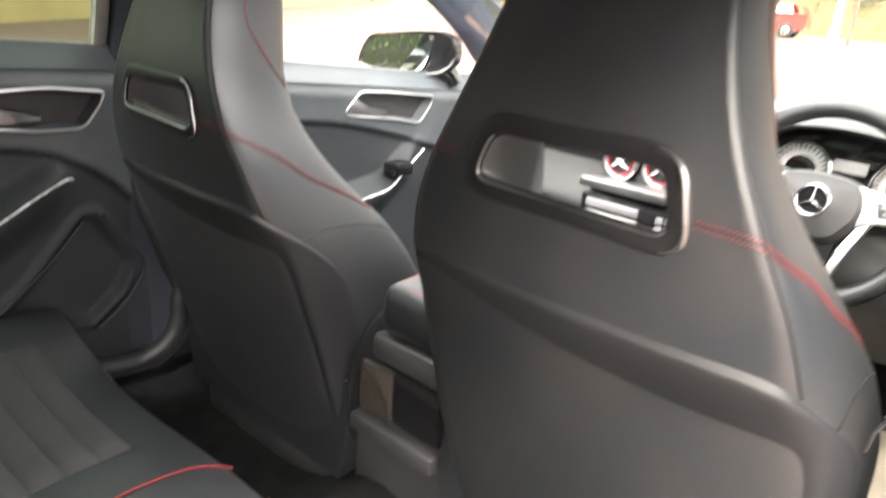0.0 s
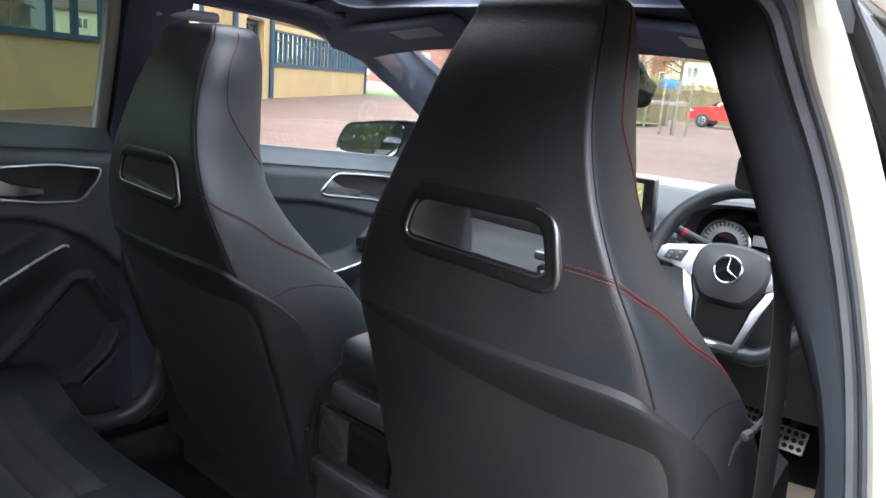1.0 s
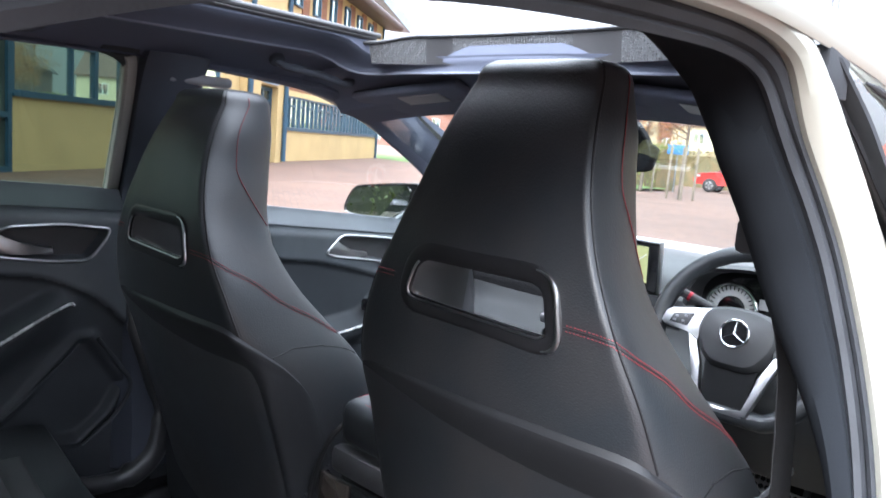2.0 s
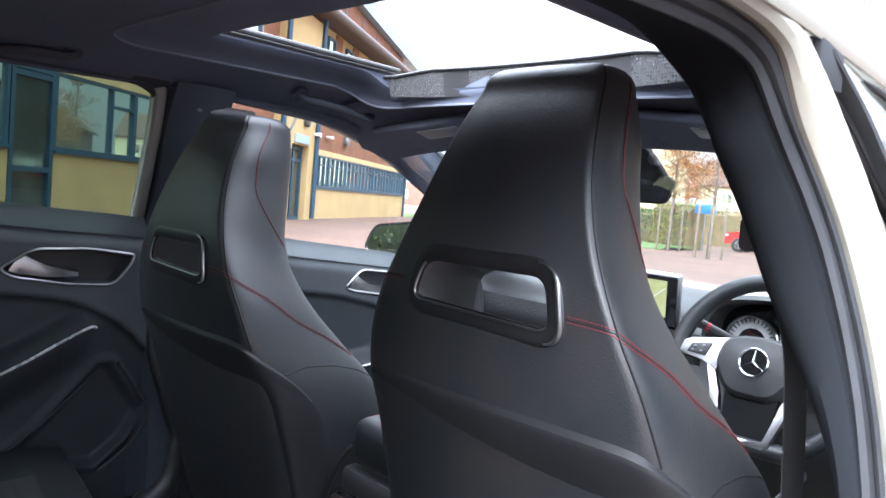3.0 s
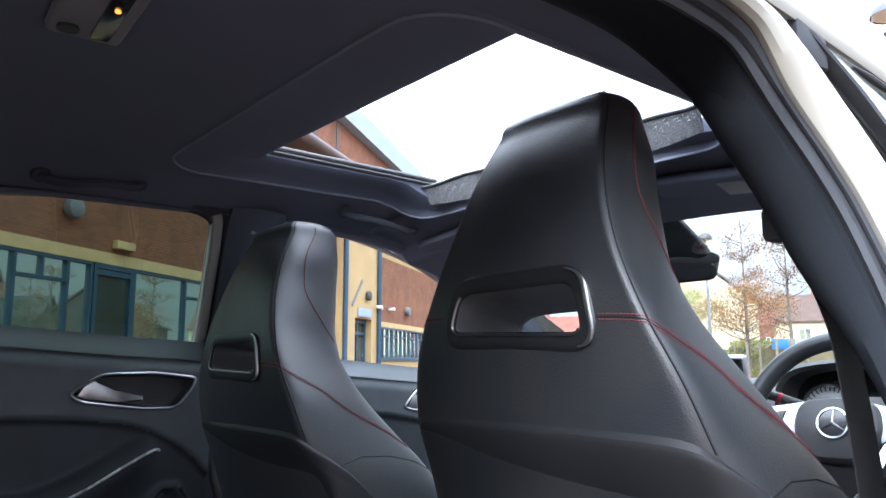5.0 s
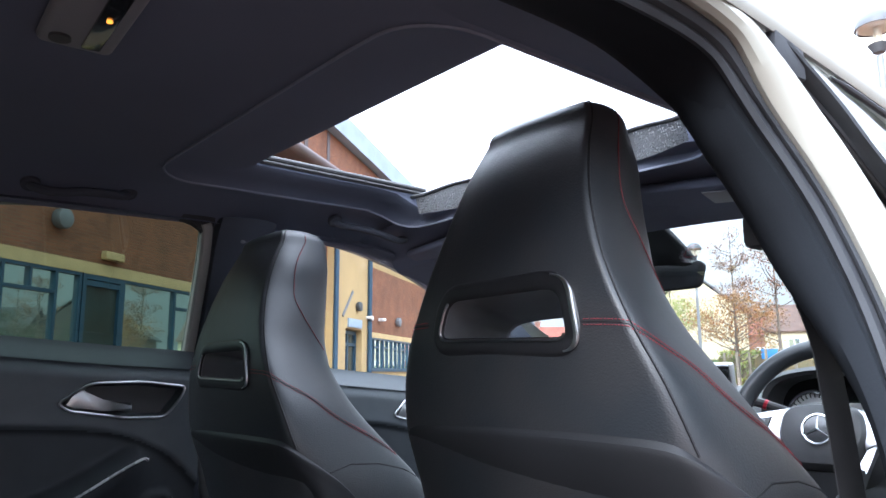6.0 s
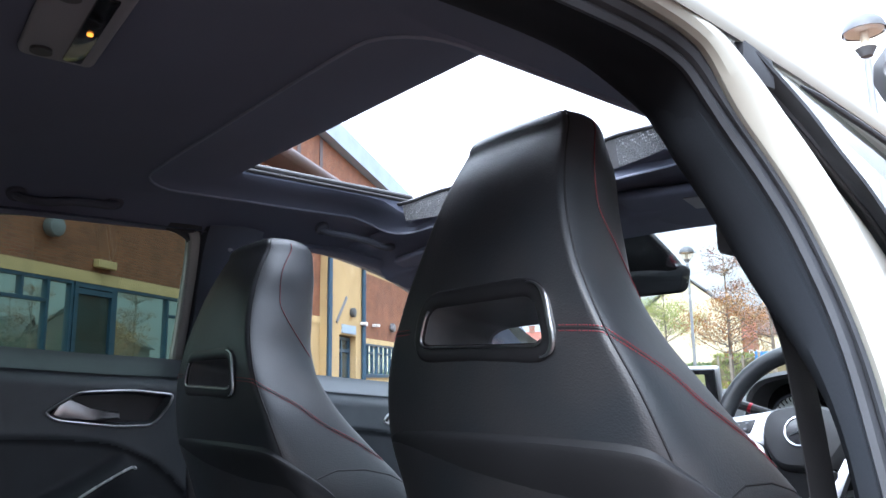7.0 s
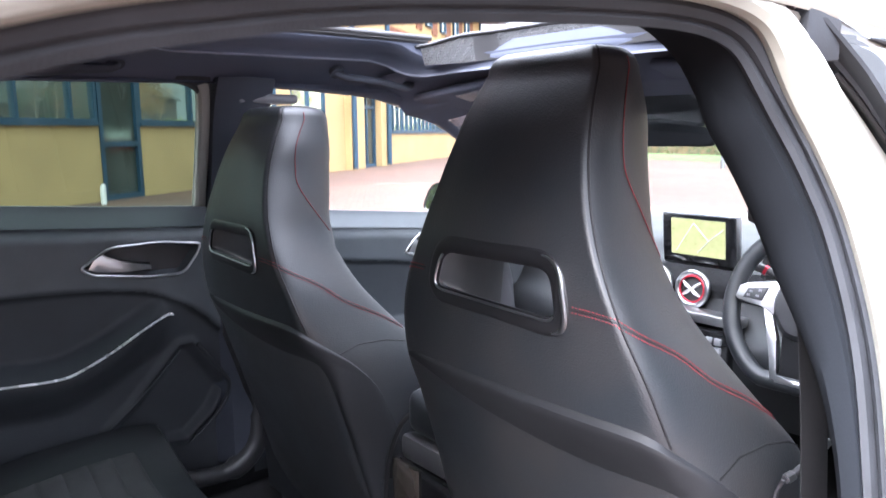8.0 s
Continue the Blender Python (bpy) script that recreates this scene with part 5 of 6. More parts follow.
for x in (0.307, 0.502):
    bm = BM()
    ring(bm, (x, 1.062, 0.893), (0, -1, 0.15), 0.058, 0.005)
    dring = part("dial_ring", bm, CHROME, cl, "chrome dial ring")
    bm = BM()
    disc(bm, (x, 1.072, 0.893), (0, -1, 0.15), 0.056, 0.006)
    part("dial_face", bm, DIAL_FACE, dring, "pale dial face")
    bm = BM()
    disc(bm, (x, 1.067, 0.893), (0, -1, 0.15), 0.031, 0.004)
    part("dial_centre", bm, GLOSS_BLACK, dring)
    bm = BM()
    for k in range(25):
        a = radians(225 - k * 11.25)
        c, s = math.cos(a), math.sin(a)
        box(bm, (-0.0011, -0.002, -0.005), (0.0011, 0.0, 0.005), 0, Matrix.Translation((x + 0.049 * c, 1.0655 + 0.007 * s, 0.893 + 0.049 * s)) @ Matrix.Rotation(-a + radians(90), 4, "Y"))
    part("dial_ticks", bm, DARK_THREAD, dring, smooth=0)
    bm = BM()
    tube(bm, [(x, 1.061, 0.893), (x - 0.034, 1.058, 0.870)], [0.0025, 0.0012], 6)
    part("needle", bm, RED_THREAD, dring)
for z, x0, x1 in ((0.915, 0.365, 0.43), (0.875, 0.372, 0.422)):
    bm = BM()
    box(bm, (x0, 1.074, z - 0.012), (x1, 1.079, z + 0.012), 0.002)
    part("readout", bm, DIAL_FACE, cl)

# steering wheel, in its own frame: x right, y away from the driver, z up
WHEEL = Matrix.Translation((0.399, 0.885, 0.873)) @ Matrix.Rotation(radians(-19.3), 4, "X")
sw = thing("steering_wheel", "flat-bottomed black leather steering wheel with silver spokes", "steering wheel", at=WHEEL)
bm = BM()
rim = []
for k in range(64):
    a = k * math.tau / 64
    r = 0.180
    z = r * math.sin(a)
    rim.append((r * math.cos(a) * (1 if z > -0.15 else 0.98), 0.0, max(z, -0.158 + 0.0)))
tube(bm, rim, 0.0185, 12, True)
part("rim", bm, LEATHER_SMOOTH, sw, "black perforated leather rim")
bm = BM()
hub = rounded([(-0.080, 0, 0.046), (-0.03, 0, 0.060), (0.03, 0, 0.060), (0.080, 0, 0.046), (0.090, 0, -0.012), (0.050, 0, -0.074), (-0.050, 0, -0.074), (-0.090, 0, -0.012)], 0.028, 5)
grid(bm, [[(p.x * k, y, p.z * k) for p in hub] for y, k in ((0.045, 0.95), (0.01, 1.0), (-0.018, 0.96), (-0.030, 0.84), (-0.037, 0.5), (-0.039, 0.06))], True)
part("airbag_cover", bm, HARD_PLASTIC, sw, "black airbag cover")
bm = BM()
ring(bm, (0, -0.040, 0), (0, -1, 0), 0.028, 0.0028)
badge = part("badge", bm, CHROME, sw, "plain chrome ring emblem")
bm = BM()
disc(bm, (0, -0.0385, 0), (0, -1, 0), 0.027, 0.004)
part("badge_plate", bm, GLOSS_BLACK, badge)
bm = BM()
for a in (90, 210, 330):
    tube(bm, [(0, -0.0425, 0), (0.026 * math.cos(radians(a)), -0.041, 0.026 * math.sin(radians(a)))], [0.0045, 0.0012], 6, flat=0.5)
part("badge_bars", bm, CHROME, badge)
for s in (-1, 1):
    bm = BM()
    prism(bm, [(s * a, -0.022, b) for a, b in ((0.060, 0.046), (0.146, 0.030), (0.160, 0.022), (0.165, -0.002), (0.156, -0.010), (0.104, -0.012), (0.078, -0.030))], (0, 0.02, 0), 0.003)
    bmesh.ops.recalc_face_normals(bm, faces=bm.faces)
    sp = part("side_spoke", bm, SATIN, sw, "silver side spoke")
    bm = BM()
    prism(bm, [(s * a, -0.0245, b) for a, b in ((0.096, 0.026), (0.140, 0.018), (0.147, -0.002), (0.106, -0.004))], (0, 0.006, 0), 0.002)
    bmesh.ops.recalc_face_normals(bm, faces=bm.faces)
    pad = part("button_pad", bm, HARD_PLASTIC, sp)
    for bx, bz in ((0.112, 0.016), (0.131, 0.012), (0.116, 0.004), (0.135, 0.003)):
        bm = BM()
        box(bm, (s * bx - 0.0035, -0.0265, bz - 0.0025), (s * bx + 0.0035, -0.0245, bz + 0.0025), 0.0008)
        part("button", bm, GREY_LAMP, pad)
    bm = BM()
    prism(bm, [(s * a, -0.020, b) for a, b in ((0.080, -0.026), (0.104, -0.012), (0.077, -0.072), (0.057, -0.156), (0.008, -0.162), (0.008, -0.151), (0.047, -0.148), (0.058, -0.076))], (0, 0.016, 0), 0.003)
    bmesh.ops.recalc_face_normals(bm, faces=bm.faces)
    part("lower_spoke", bm, SATIN, sw, "silver V-shaped lower spoke")
bm = BM()
prism(bm, [(-0.055, -0.012, -0.060), (0.055, -0.012, -0.060), (0.044, -0.012, -0.150), (-0.044, -0.012, -0.150)], (0, 0.012, 0), 0.003)
bmesh.ops.recalc_face_normals(bm, faces=bm.faces)
part("spoke_insert", bm, MATT_BLACK, sw, "black insert between the lower spokes")
bm = BM()
box(bm, (-0.05, -0.019, -0.162), (0.05, -0.005, -0.149), 0.004)
part("spoke_foot", bm, SATIN, sw)
bm = BM()
disc(bm, (0, 0.09, -0.01), (0, 1, 0), 0.055, 0.14, 24)
part("column_cowl", bm, HARD_PLASTIC, sw)
bm = BM()
tube(bm, [(-0.05, 0.05, 0.045), (-0.11, 0.045, 0.062), (-0.165, 0.04, 0.075)], [0.008, 0.008, 0.011], 10)
st = part("stalk", bm, HARD_PLASTIC, sw, "black control stalk")
bm = BM()
tube(bm, [(-0.140, 0.043, 0.068), (-0.146, 0.041, 0.070)], 0.0112, 10)
part("stalk_ring", bm, RED_RING, st, "red stalk mark")

# pedals
for x, z, w, h in ((0.352, 0.402, 0.040, 0.034), (0.469, 0.380, 0.047, 0.032)):
    pd = thing("pedal", "drilled steel pedal with black rubber studs", "pedal", "pedals", at=Matrix.Translation((x, 1.30, z)) @ Matrix.Rotation(radians(-35), 4, "X"))
    bm = BM()
    box(bm, (-w, -0.006, -h), (w, 0.004, h), 0.006)
    part("plate", bm, STEEL, pd)
    for i in range(5):
        for j in range(3):
            bm = BM()
            disc(bm, (-w * 0.76 + i * w * 0.38, -0.007, -h * 0.6 + j * h * 0.6), (0, 1, 0), 0.0065, 0.006, 10)
            part("stud", bm, RUBBER, pd)
    bm = BM()
    tube(bm, [(0, 0.004, h * 0.5), (0, 0.06, 0.25), (0, 0.12, 0.5)], 0.009, 8)
    part("pedal_arm", bm, DARK_METAL, pd)

bm = BM()
grid(bm, [[(x, y, 0.312 + 0.006 * math.sin(x * 23) * math.sin(y * 17)) for x in np.linspace(0.36, 0.66, 14)] for y in np.linspace(0.62, 1.215, 20)])
shell(bm, 0.002)
mt = part("floor_mat", bm, PAPER_MAT)
tagged(mt, "beige paper floor mat in the driver's footwell", "floor mat")

# centre console
con = thing("centre_console", "black centre console with padded armrest and glossy rear panel", "console", at=pose(0.062, 0.065, -0.005))
bm = BM()
rows = []
for y in np.linspace(0.115, 1.08, 20):
    h = hermite([(0.10, 0.655), (0.45, 0.66), (0.62, 0.60), (0.85, 0.58), (1.08, 0.62)], y)
    rows.append([(x - 0.028, y, z) for x, z in ((-0.105, 0.30), (-0.100, 0.50), (-0.080, h - 0.05), (-0.055, h), (0, h + 0.004), (0.085, h), (0.10, h - 0.02), (0.104, 0.50), (0.105, 0.30))])
vs = grid(bm, rows)
bm.faces.new(vs[0])
part("console_body", bm, HARD_PLASTIC, con)
bm = BM()
box(bm, (-0.070, 0.095, 0.690), (0.078, 0.50, 0.775), 0.026, seg=4)
lid = part("armrest_lid", bm, LEATHER_SMOOTH, con, "padded black leather armrest")
bm = BM()
tube(bm, curve([(-0.058, 0.45, 0.772), (-0.055, 0.16, 0.772), (-0.045, 0.120, 0.771), (-0.01, 0.113, 0.772), (0.05, 0.116, 0.772)], 6), 0.0018, 6)
part("stitching", bm, RED_THREAD, lid, "red stitching")
bm = BM()
box(bm, (-0.078, 0.090, 0.640), (0.074, 0.125, 0.688), 0.012)
part("rear_cap", bm, HARD_PLASTIC, con)
bm = BM()
box(bm, (-0.112, 0.100, 0.530), (0.070, 0.122, 0.634), 0.012)
pn = part("rear_panel", bm, GLOSS_BLACK, con, "glossy rear panel")
bm = BM()
box(bm, (-0.108, 0.092, 0.536), (-0.030, 0.104, 0.628), 0.012)
part("panel_cover", bm, CONSOLE_COVER, pn, "glossy cover with a painted brown reflection")
bm = BM()
box(bm, (-0.122, 0.086, 0.490), (0.070, 0.118, 0.522), 0.008)
part("panel_ledge", bm, HARD_PLASTIC, con)
bm = BM()
tube(bm, curve([(-0.060, 0.12, 0.735), (-0.080, 0.096, 0.70), (-0.104, 0.090, 0.645), (-0.122, 0.090, 0.58), (-0.130, 0.094, 0.50), (-0.134, 0.11, 0.45)], 6), 0.005, 8)
part("edge_cord", bm, DARK_THREAD, con)

# seat belt
belt = thing("seat_belt", "black seat belt running down the pillar past a dark steel guide", "seat belt")
bm = BM()
prof = curve([(0.652, 0.186, 1.14), (0.684, 0.192, 1.04), (0.694, 0.192, 0.97), (0.700, 0.192, 0.90), (0.706, 0.192, 0.805), (0.710, 0.192, 0.70), (0.712, 0.192, 0.50)], 8)
grid(bm, [[p + Vector((dx, dy, 0)) for dx, dy in ((-0.004, -0.024), (0.0, -0.010), (0.002, 0.008), (0.002, 0.024))] for p in prof])
shell(bm, 0.0015)
part("webbing", bm, BELT, belt)
bm = BM()
box(bm, (0.620, 0.165, 1.128), (0.654, 0.200, 1.168), 0.008)
anchor = part("upper_anchor", bm, HARD_PLASTIC, belt, "black upper belt anchor")
bm = BM()
box(bm, (0.624, 0.170, 1.172), (0.644, 0.192, 1.192), 0.006)
part("anchor_cap", bm, HARD_PLASTIC, anchor)
bm = BM()
tube(bm, [(0.678, 0.176, 0.852), (0.682, 0.190, 0.857), (0.692, 0.214, 0.875), (0.697, 0.226, 0.886)], [0.0045, 0.0040, 0.0040, 0.0040], 8)
guide = part("guide_bar", bm, BELT_METAL, belt, "dark steel belt guide")
bm = BM()
tube(bm, [(0.6950, 0.221, 0.8815), (0.6975, 0.228, 0.888), (0.6985, 0.230, 0.8905)], [0.0050, 0.0052, 0.0030], 8)
part("end_cap", bm, SATIN, guide, "bright metal end")
bm = BM()
tube(bm, [(0.6785, 0.178, 0.8530), (0.6815, 0.187, 0.8560)], 0.0056, 8)
part("collar", bm, SATIN, guide, "bright metal collar")
bm = BM()
tube(bm, [(0.677, 0.176, 0.852), (0.670, 0.176, 0.836), (0.668, 0.177, 0.814)], [0.0050, 0.0040, 0.0032], 8, flat=0.5)
part("tongue", bm, BELT_METAL, belt, "dark metal buckle tongue")

# roof fittings
MAP = Matrix.Translation((0.208, -0.418, roof_z(0.208, -0.418) - 0.006)) @ Matrix.Rotation(radians(-3), 4, "Z")
ml = thing("roof_lamp", "grey plastic interior roof lamp with an amber indicator light", "roof lamp", at=MAP)
bm = BM()
box(bm, (-0.105, -0.042, -0.010), (0.105, 0.042, 0.008), 0.014, seg=3)
part("lamp_body", bm, GREY_LAMP, ml)
bm = BM()
box(bm, (-0.088, 0.004, -0.013), (0.092, 0.026, -0.006), 0.003)
part("lamp_slot", bm, GLOSS_BLACK, ml)
bm = BM()
disc(bm, (0.005, 0.015, -0.0140), (0, 0, 1), 0.0032, 0.003, 14)
part("indicator", bm, AMBER, ml, "amber glowing indicator")
for x in (-0.075, 0.075):
    bm = BM()
    disc(bm, (x, -0.020, -0.011), (0, 0, 1), 0.012, 0.005, 18)
    part("lamp_button", bm, HARD_PLASTIC, ml)


def grab(x0, y0, y1, z0, z1):
    g = thing("grab_handle", "dark grey folding grab handle on the roof rail", "grab handle", "grab handles")
    bm = BM()
    s = 1 if x0 > 0 else -1
    ym = (y0 + y1) / 2
    tube(bm, curve([(x0 + s * 0.012, y0 - 0.004, z0 + 0.010), (x0 - s * 0.008, y0 + 0.012, z0 - 0.004), (x0 - s * 0.020, y0 + 0.045, z0 - 0.008), (x0 - s * 0.023, ym, (z0 + z1) / 2 - 0.006), (x0 - s * 0.020, y1 - 0.045, z1 - 0.008), (x0 - s * 0.008, y1 - 0.012, z1 - 0.004), (x0 + s * 0.012, y1 + 0.004, z1 + 0.010)], 6), 0.0115, 10, flat=0.8)
    part("grip", bm, PILLAR_INNER, g)
    for y, z in ((y0, z0), (y1, z1)):
        bm = BM()
        disc(bm, (x0 + s * 0.006, y, z + 0.008), (s * 0.6, 0, 0.8), 0.018, 0.016, 16, bevel=0.005)
        part("mount", bm, PILLAR_INNER, g)


grab(-0.492, 0.335, 0.548, 1.362, 1.346)
grab(-0.520, -0.33, -0.15, 1.352, 1.362)
for s, y in ((-1, 0.66), (1, 0.66)):
    vz = thing("sun_visor", "dark grey folded sun visor with a pale label", "sun visor", "sun visors", at=Matrix.Translation((s * 0.36, y, 1.318)) @ Matrix.Rotation(radians(-14), 4, "X") @ Matrix.Rotation(radians(s * 6), 4, "Y"))
    bm = BM()
    box(bm, (-0.175, -0.075, -0.010), (0.175, 0.085, 0.010), 0.009, seg=3)
    part("visor_panel", bm, FABRIC, vz)
    bm = BM()
    box(bm, (-0.03, -0.05, -0.0125), (0.10, 0.0, -0.0095), 0.001)
    part("visor_label", bm, GREY_LAMP, vz, "pale grey label")
bm = BM()
disc(bm, (-0.640, 0.957, 1.240), (0.85, 0, -0.5), 0.013, 0.006, 18, bevel=0.002)
tw = part("pillar_badge", bm, GREY_LAMP)
tagged(tw, "small round grey badge on the windscreen pillar", "badge")
rm = thing("rear_view_mirror", "black frameless rear-view mirror hung from the windscreen", "rear-view mirror")
bm = BM()
rmo = rounded([(-0.118, 0, 0.030), (0.112, 0, 0.034), (0.127, 0, 0.022), (0.112, 0, -0.032), (-0.105, 0, -0.034), (-0.125, 0, 0.0)], 0.018, 5)
MIRROR_AT = Matrix.Translation((0.006, 0.934, 1.222)) @ Matrix.Rotation(radians(8), 4, "Z") @ Matrix.Rotation(radians(4), 4, "X")
grid(bm, [[MIRROR_AT @ Vector((p.x * k, y, p.z * k)) for p in rmo] for y, k in ((0.0, 0.05), (0.0, 0.94), (0.004, 1.0), (0.02, 1.0), (0.042, 0.6), (0.047, 0.05))], True)
part("mirror_housing", bm, MATT_BLACK, rm)
bm = BM()
prism(bm, [MIRROR_AT @ Vector((p.x * 0.92, -0.0025, p.z * 0.88)) for p in rmo], (0, 0.0012, 0))
part("mirror_glass", bm, DARK_MIRROR, rm)
bm = BM()
lower = rounded([(-0.095, 0.945, 0), (-0.085, 1.04, 0), (0.085, 1.04, 0), (0.118, 0.945, 0)], 0.02, 4)
grid(bm, [[(p.x * k, p.y + dy, z) for p in lower] for z, dy, k in ((1.236, 0.0, 0.72), (1.246, -0.006, 0.97), (1.262, -0.022, 1.0), (1.285, -0.050, 0.96), (1.312, -0.090, 0.90), (1.336, -0.125, 0.84))], True)
part("sensor_housing", bm, MATT_BLACK, rm)

# ---------------------------------------------------------------- outside: ground and building
bm = BM()
R = 400
ring0 = [[(r * math.cos(a * math.tau / 48), r * math.sin(a * math.tau / 48), 0.0) for a in range(48)] for r in (0.5, 4, 10, 25, 60, 150, R)]
vs = grid(bm, ring0, True)
bm.faces.new(vs[0][::-1])
gr = part("ground", bm, PAVING, smooth=0)
tagged(gr, "red block paved car park ground", "ground", kind="structure")

FACE = Matrix.Translation((-21.5, 14.7, 0)) @ Matrix.Rotation(radians(90 + 34.5), 4, "Z")
bld = thing("school_building", "two storey building with yellow render, orange brick and blue window frames", "building", at=FACE)


def slab(name, mat, s0, s1, z0, z1, front=0.0, depth=0.3, label="", bevel=0.0, parent=None):
    """A piece of the facade from s0 to s1 along it; front: how far it stands out."""
    bm = BM()
    box(bm, (s0, -front, z0), (s1, depth, z1), bevel)
    return part(name, bm, mat, parent or bld, label, smooth=0)


def window(s0, s1, z0, z1, bars=(), rails=(), door=False, recess=0.10, fw=0.06):
    """A framed window in the facade, with its panes; bars: upright positions, rails: (s0, s1, z)."""
    w = part("entrance_door" if door else "window", BM(), BLUE_FRAME, bld, "blue framed glass door" if door else "", smooth=0)
    bm = bmesh.new()
    for a, b, c, d in ((s0, s0 + fw, z0, z1), (s1 - fw, s1, z0, z1)):
        box(bm, (a, -0.02, c), (b, recess, d))
    for c, d in ((z0, z0 + fw), (z1 - fw, z1)):
        box(bm, (s0 + fw, -0.02, c), (s1 - fw, recess, d))
    for s in bars:
        box(bm, (s - fw / 2, -0.018, z0 + fw), (s + fw / 2, recess - 0.002, z1 - fw))
    for a, b, z in rails:
        box(bm, (a, -0.016, z - fw / 2), (b, recess - 0.004, z + fw / 2))
    bm.to_mesh(w.data)
    bm.free()
    cuts = [s0 + fw / 2] + sorted(bars) + [s1 - fw / 2]
    for a, b in zip(cuts, cuts[1:]):
        bm = BM()
        box(bm, (a, 0.045, z0 + fw * 0.6), (b, 0.055, z1 - fw * 0.6))
        part("pane", bm, DOOR_PANE if door else PANE, w, smooth=0)
    return w


# left wing of the facade
slab("lower_wall", RENDER_YELLOW, -22, -14.17, 0, 1.43)
slab("lower_wall", RENDER_YELLOW, -13.07, -3.15, 0, 1.43)
slab("back_wall", RENDER_YELLOW, -22, -3.15, 1.43, 2.92, -0.16, 0.5)
slab("stone_band", STONE_BAND, -22, -3.15, 2.92, 3.14, 0.03)
slab("upper_wall", BRICK, -22, -3.15, 3.14, 7.45)
slab("sill", BLUE_FRAME, -22, -14.17, 1.39, 1.45, 0.06)
slab("sill", BLUE_FRAME, -13.07, -4.6, 1.39, 1.45, 0.06)
s = -14.20
for k in range(3):
    a = s - 2.75
    window(a, s, 1.45, 2.92, bars=(a + 1.0, a + 2.15), rails=((a + 1.0, a + 2.15, 2.50),))
    bm = BM()
    box(bm, (a + 1.55, -0.017, 2.50), (a + 1.60, 0.09, 2.88))
    part("mullion", bm, BLUE_FRAME, bld, smooth=0)
    s = a
window(-14.17, -13.07, 0.0, 2.92, rails=((-14.11, -13.13, 1.05), (-14.11, -13.13, 2.1 + 0.65)), door=True, fw=0.10)
window(-13.07, -10.55, 1.45, 2.92, bars=(-11.35,), rails=((-11.35, -10.61, 2.50),))
window(-10.55, -7.6, 1.45, 2.92, bars=(-9.6, -8.5), rails=((-9.6, -8.5, 2.50),))
slab("pier", RENDER_YELLOW, -7.6, -6.8, 1.43, 2.92, 0.0, 0.2)
window(-6.8, -4.6, 1.45, 2.92, bars=(-5.7,))
slab("pier", RENDER_YELLOW, -4.6, -3.15, 1.43, 2.92, 0.0, 0.2)
# entrance bay
slab("bay_wall", RENDER_YELLOW, -3.15, -2.05, 0, 7.1, 0.25)
slab("bay_wall", RENDER_YELLOW, -0.48, 0.25, 0, 7.1, 0.25)
slab("bay_wall", RENDER_YELLOW, -2.05, -0.48, 2.62, 7.1, 0.25)
slab("bay_back", ROOM_BLIND, -2.05, -0.48, 0, 2.62, -0.25, 0.5)
window(-2.05, -0.48, 0.0, 2.58, bars=(-1.27,), rails=((-2.0, -0.53, 2.1),), door=True, fw=0.11)
slab("entrance_sign", FASCIA_BLUE, -1.88, -0.62, 2.68, 2.98, 0.31, 0.0, "pale blue sign panel")
for x in (-3.08, 0.10):
    bm = BM()
    tube(bm, [(x, -0.33, 0.05), (x, -0.33, 7.3)], 0.09, 10)
    part("downpipe", bm, BLUE_FRAME, bld, "blue painted downpipe")
bm = BM()
box(bm, (-0.65, -0.30, -0.05), (0.65, -0.26, 0.05), 0, Matrix.Translation((-1.93, 0, 3.48)) @ Matrix.Rotation(radians(-46), 4, "Y"))
part("canopy_brace", bm, GREY_METAL, bld, smooth=0)
bm = BM()
disc(bm, (-1.0, -0.34, 3.45), (0, 1, 0), 0.17, 0.16, 20, bevel=0.03)
part("bulkhead_lamp", bm, DARK_METAL, bld, "round dark bulkhead lamp")
for x, z in ((-0.02, 3.13), (0.60, 3.13), (2.0, 3.2)):
    bm = BM()
    box(bm, (x - 0.09, -0.50 if x < 0.2 else -0.28, z - 0.06), (x + 0.09, -0.26 if x < 0.2 else -0.0, z + 0.05), 0.02)
    part("security_camera", bm, WHITE_UPVC, bld, "white security camera")
for x, z in ((4.2, 3.25), (-14.87, 3.80)):
    bm = BM()
    disc(bm, (x, -0.10, z), (0, 1, 0), 0.19, 0.20, 20, bevel=0.05)
    part("flood_lamp", bm, GREY_METAL, bld, "round grey flood lamp")
slab("alarm_box", STONE_BAND, -13.74, -13.22, 3.24, 3.40, 0.14, 0, "pale yellow box", 0.02)
# right wing
slab("lower_wall", RENDER_YELLOW, 0.25, 16.0, 0, 1.20)
slab("back_wall", ROOM_BLIND, 0.25, 16.0, 1.20, 2.46, -0.5, 0.8)
slab("sill", BLUE_FRAME, 0.25, 16, 1.16, 1.22, 0.05)
slab("stone_band", STONE_BAND, 0.25, 16.0, 2.46, 2.66, 0.03)
slab("upper_wall", BRICK, 0.25, 16.0, 2.66, 5.2)
slab("upper_wall", RENDER_YELLOW, 0.25, 16.0, 5.2, 7.25)
slab("end_wall", RENDER_YELLOW, 15.7, 16.0, 0, 7.2, -0.31, 9.0)
slab("end_pipe", BLUE_FRAME, 15.5, 15.68, 0, 7.2, 0.1, 0.0)
s = 0.35
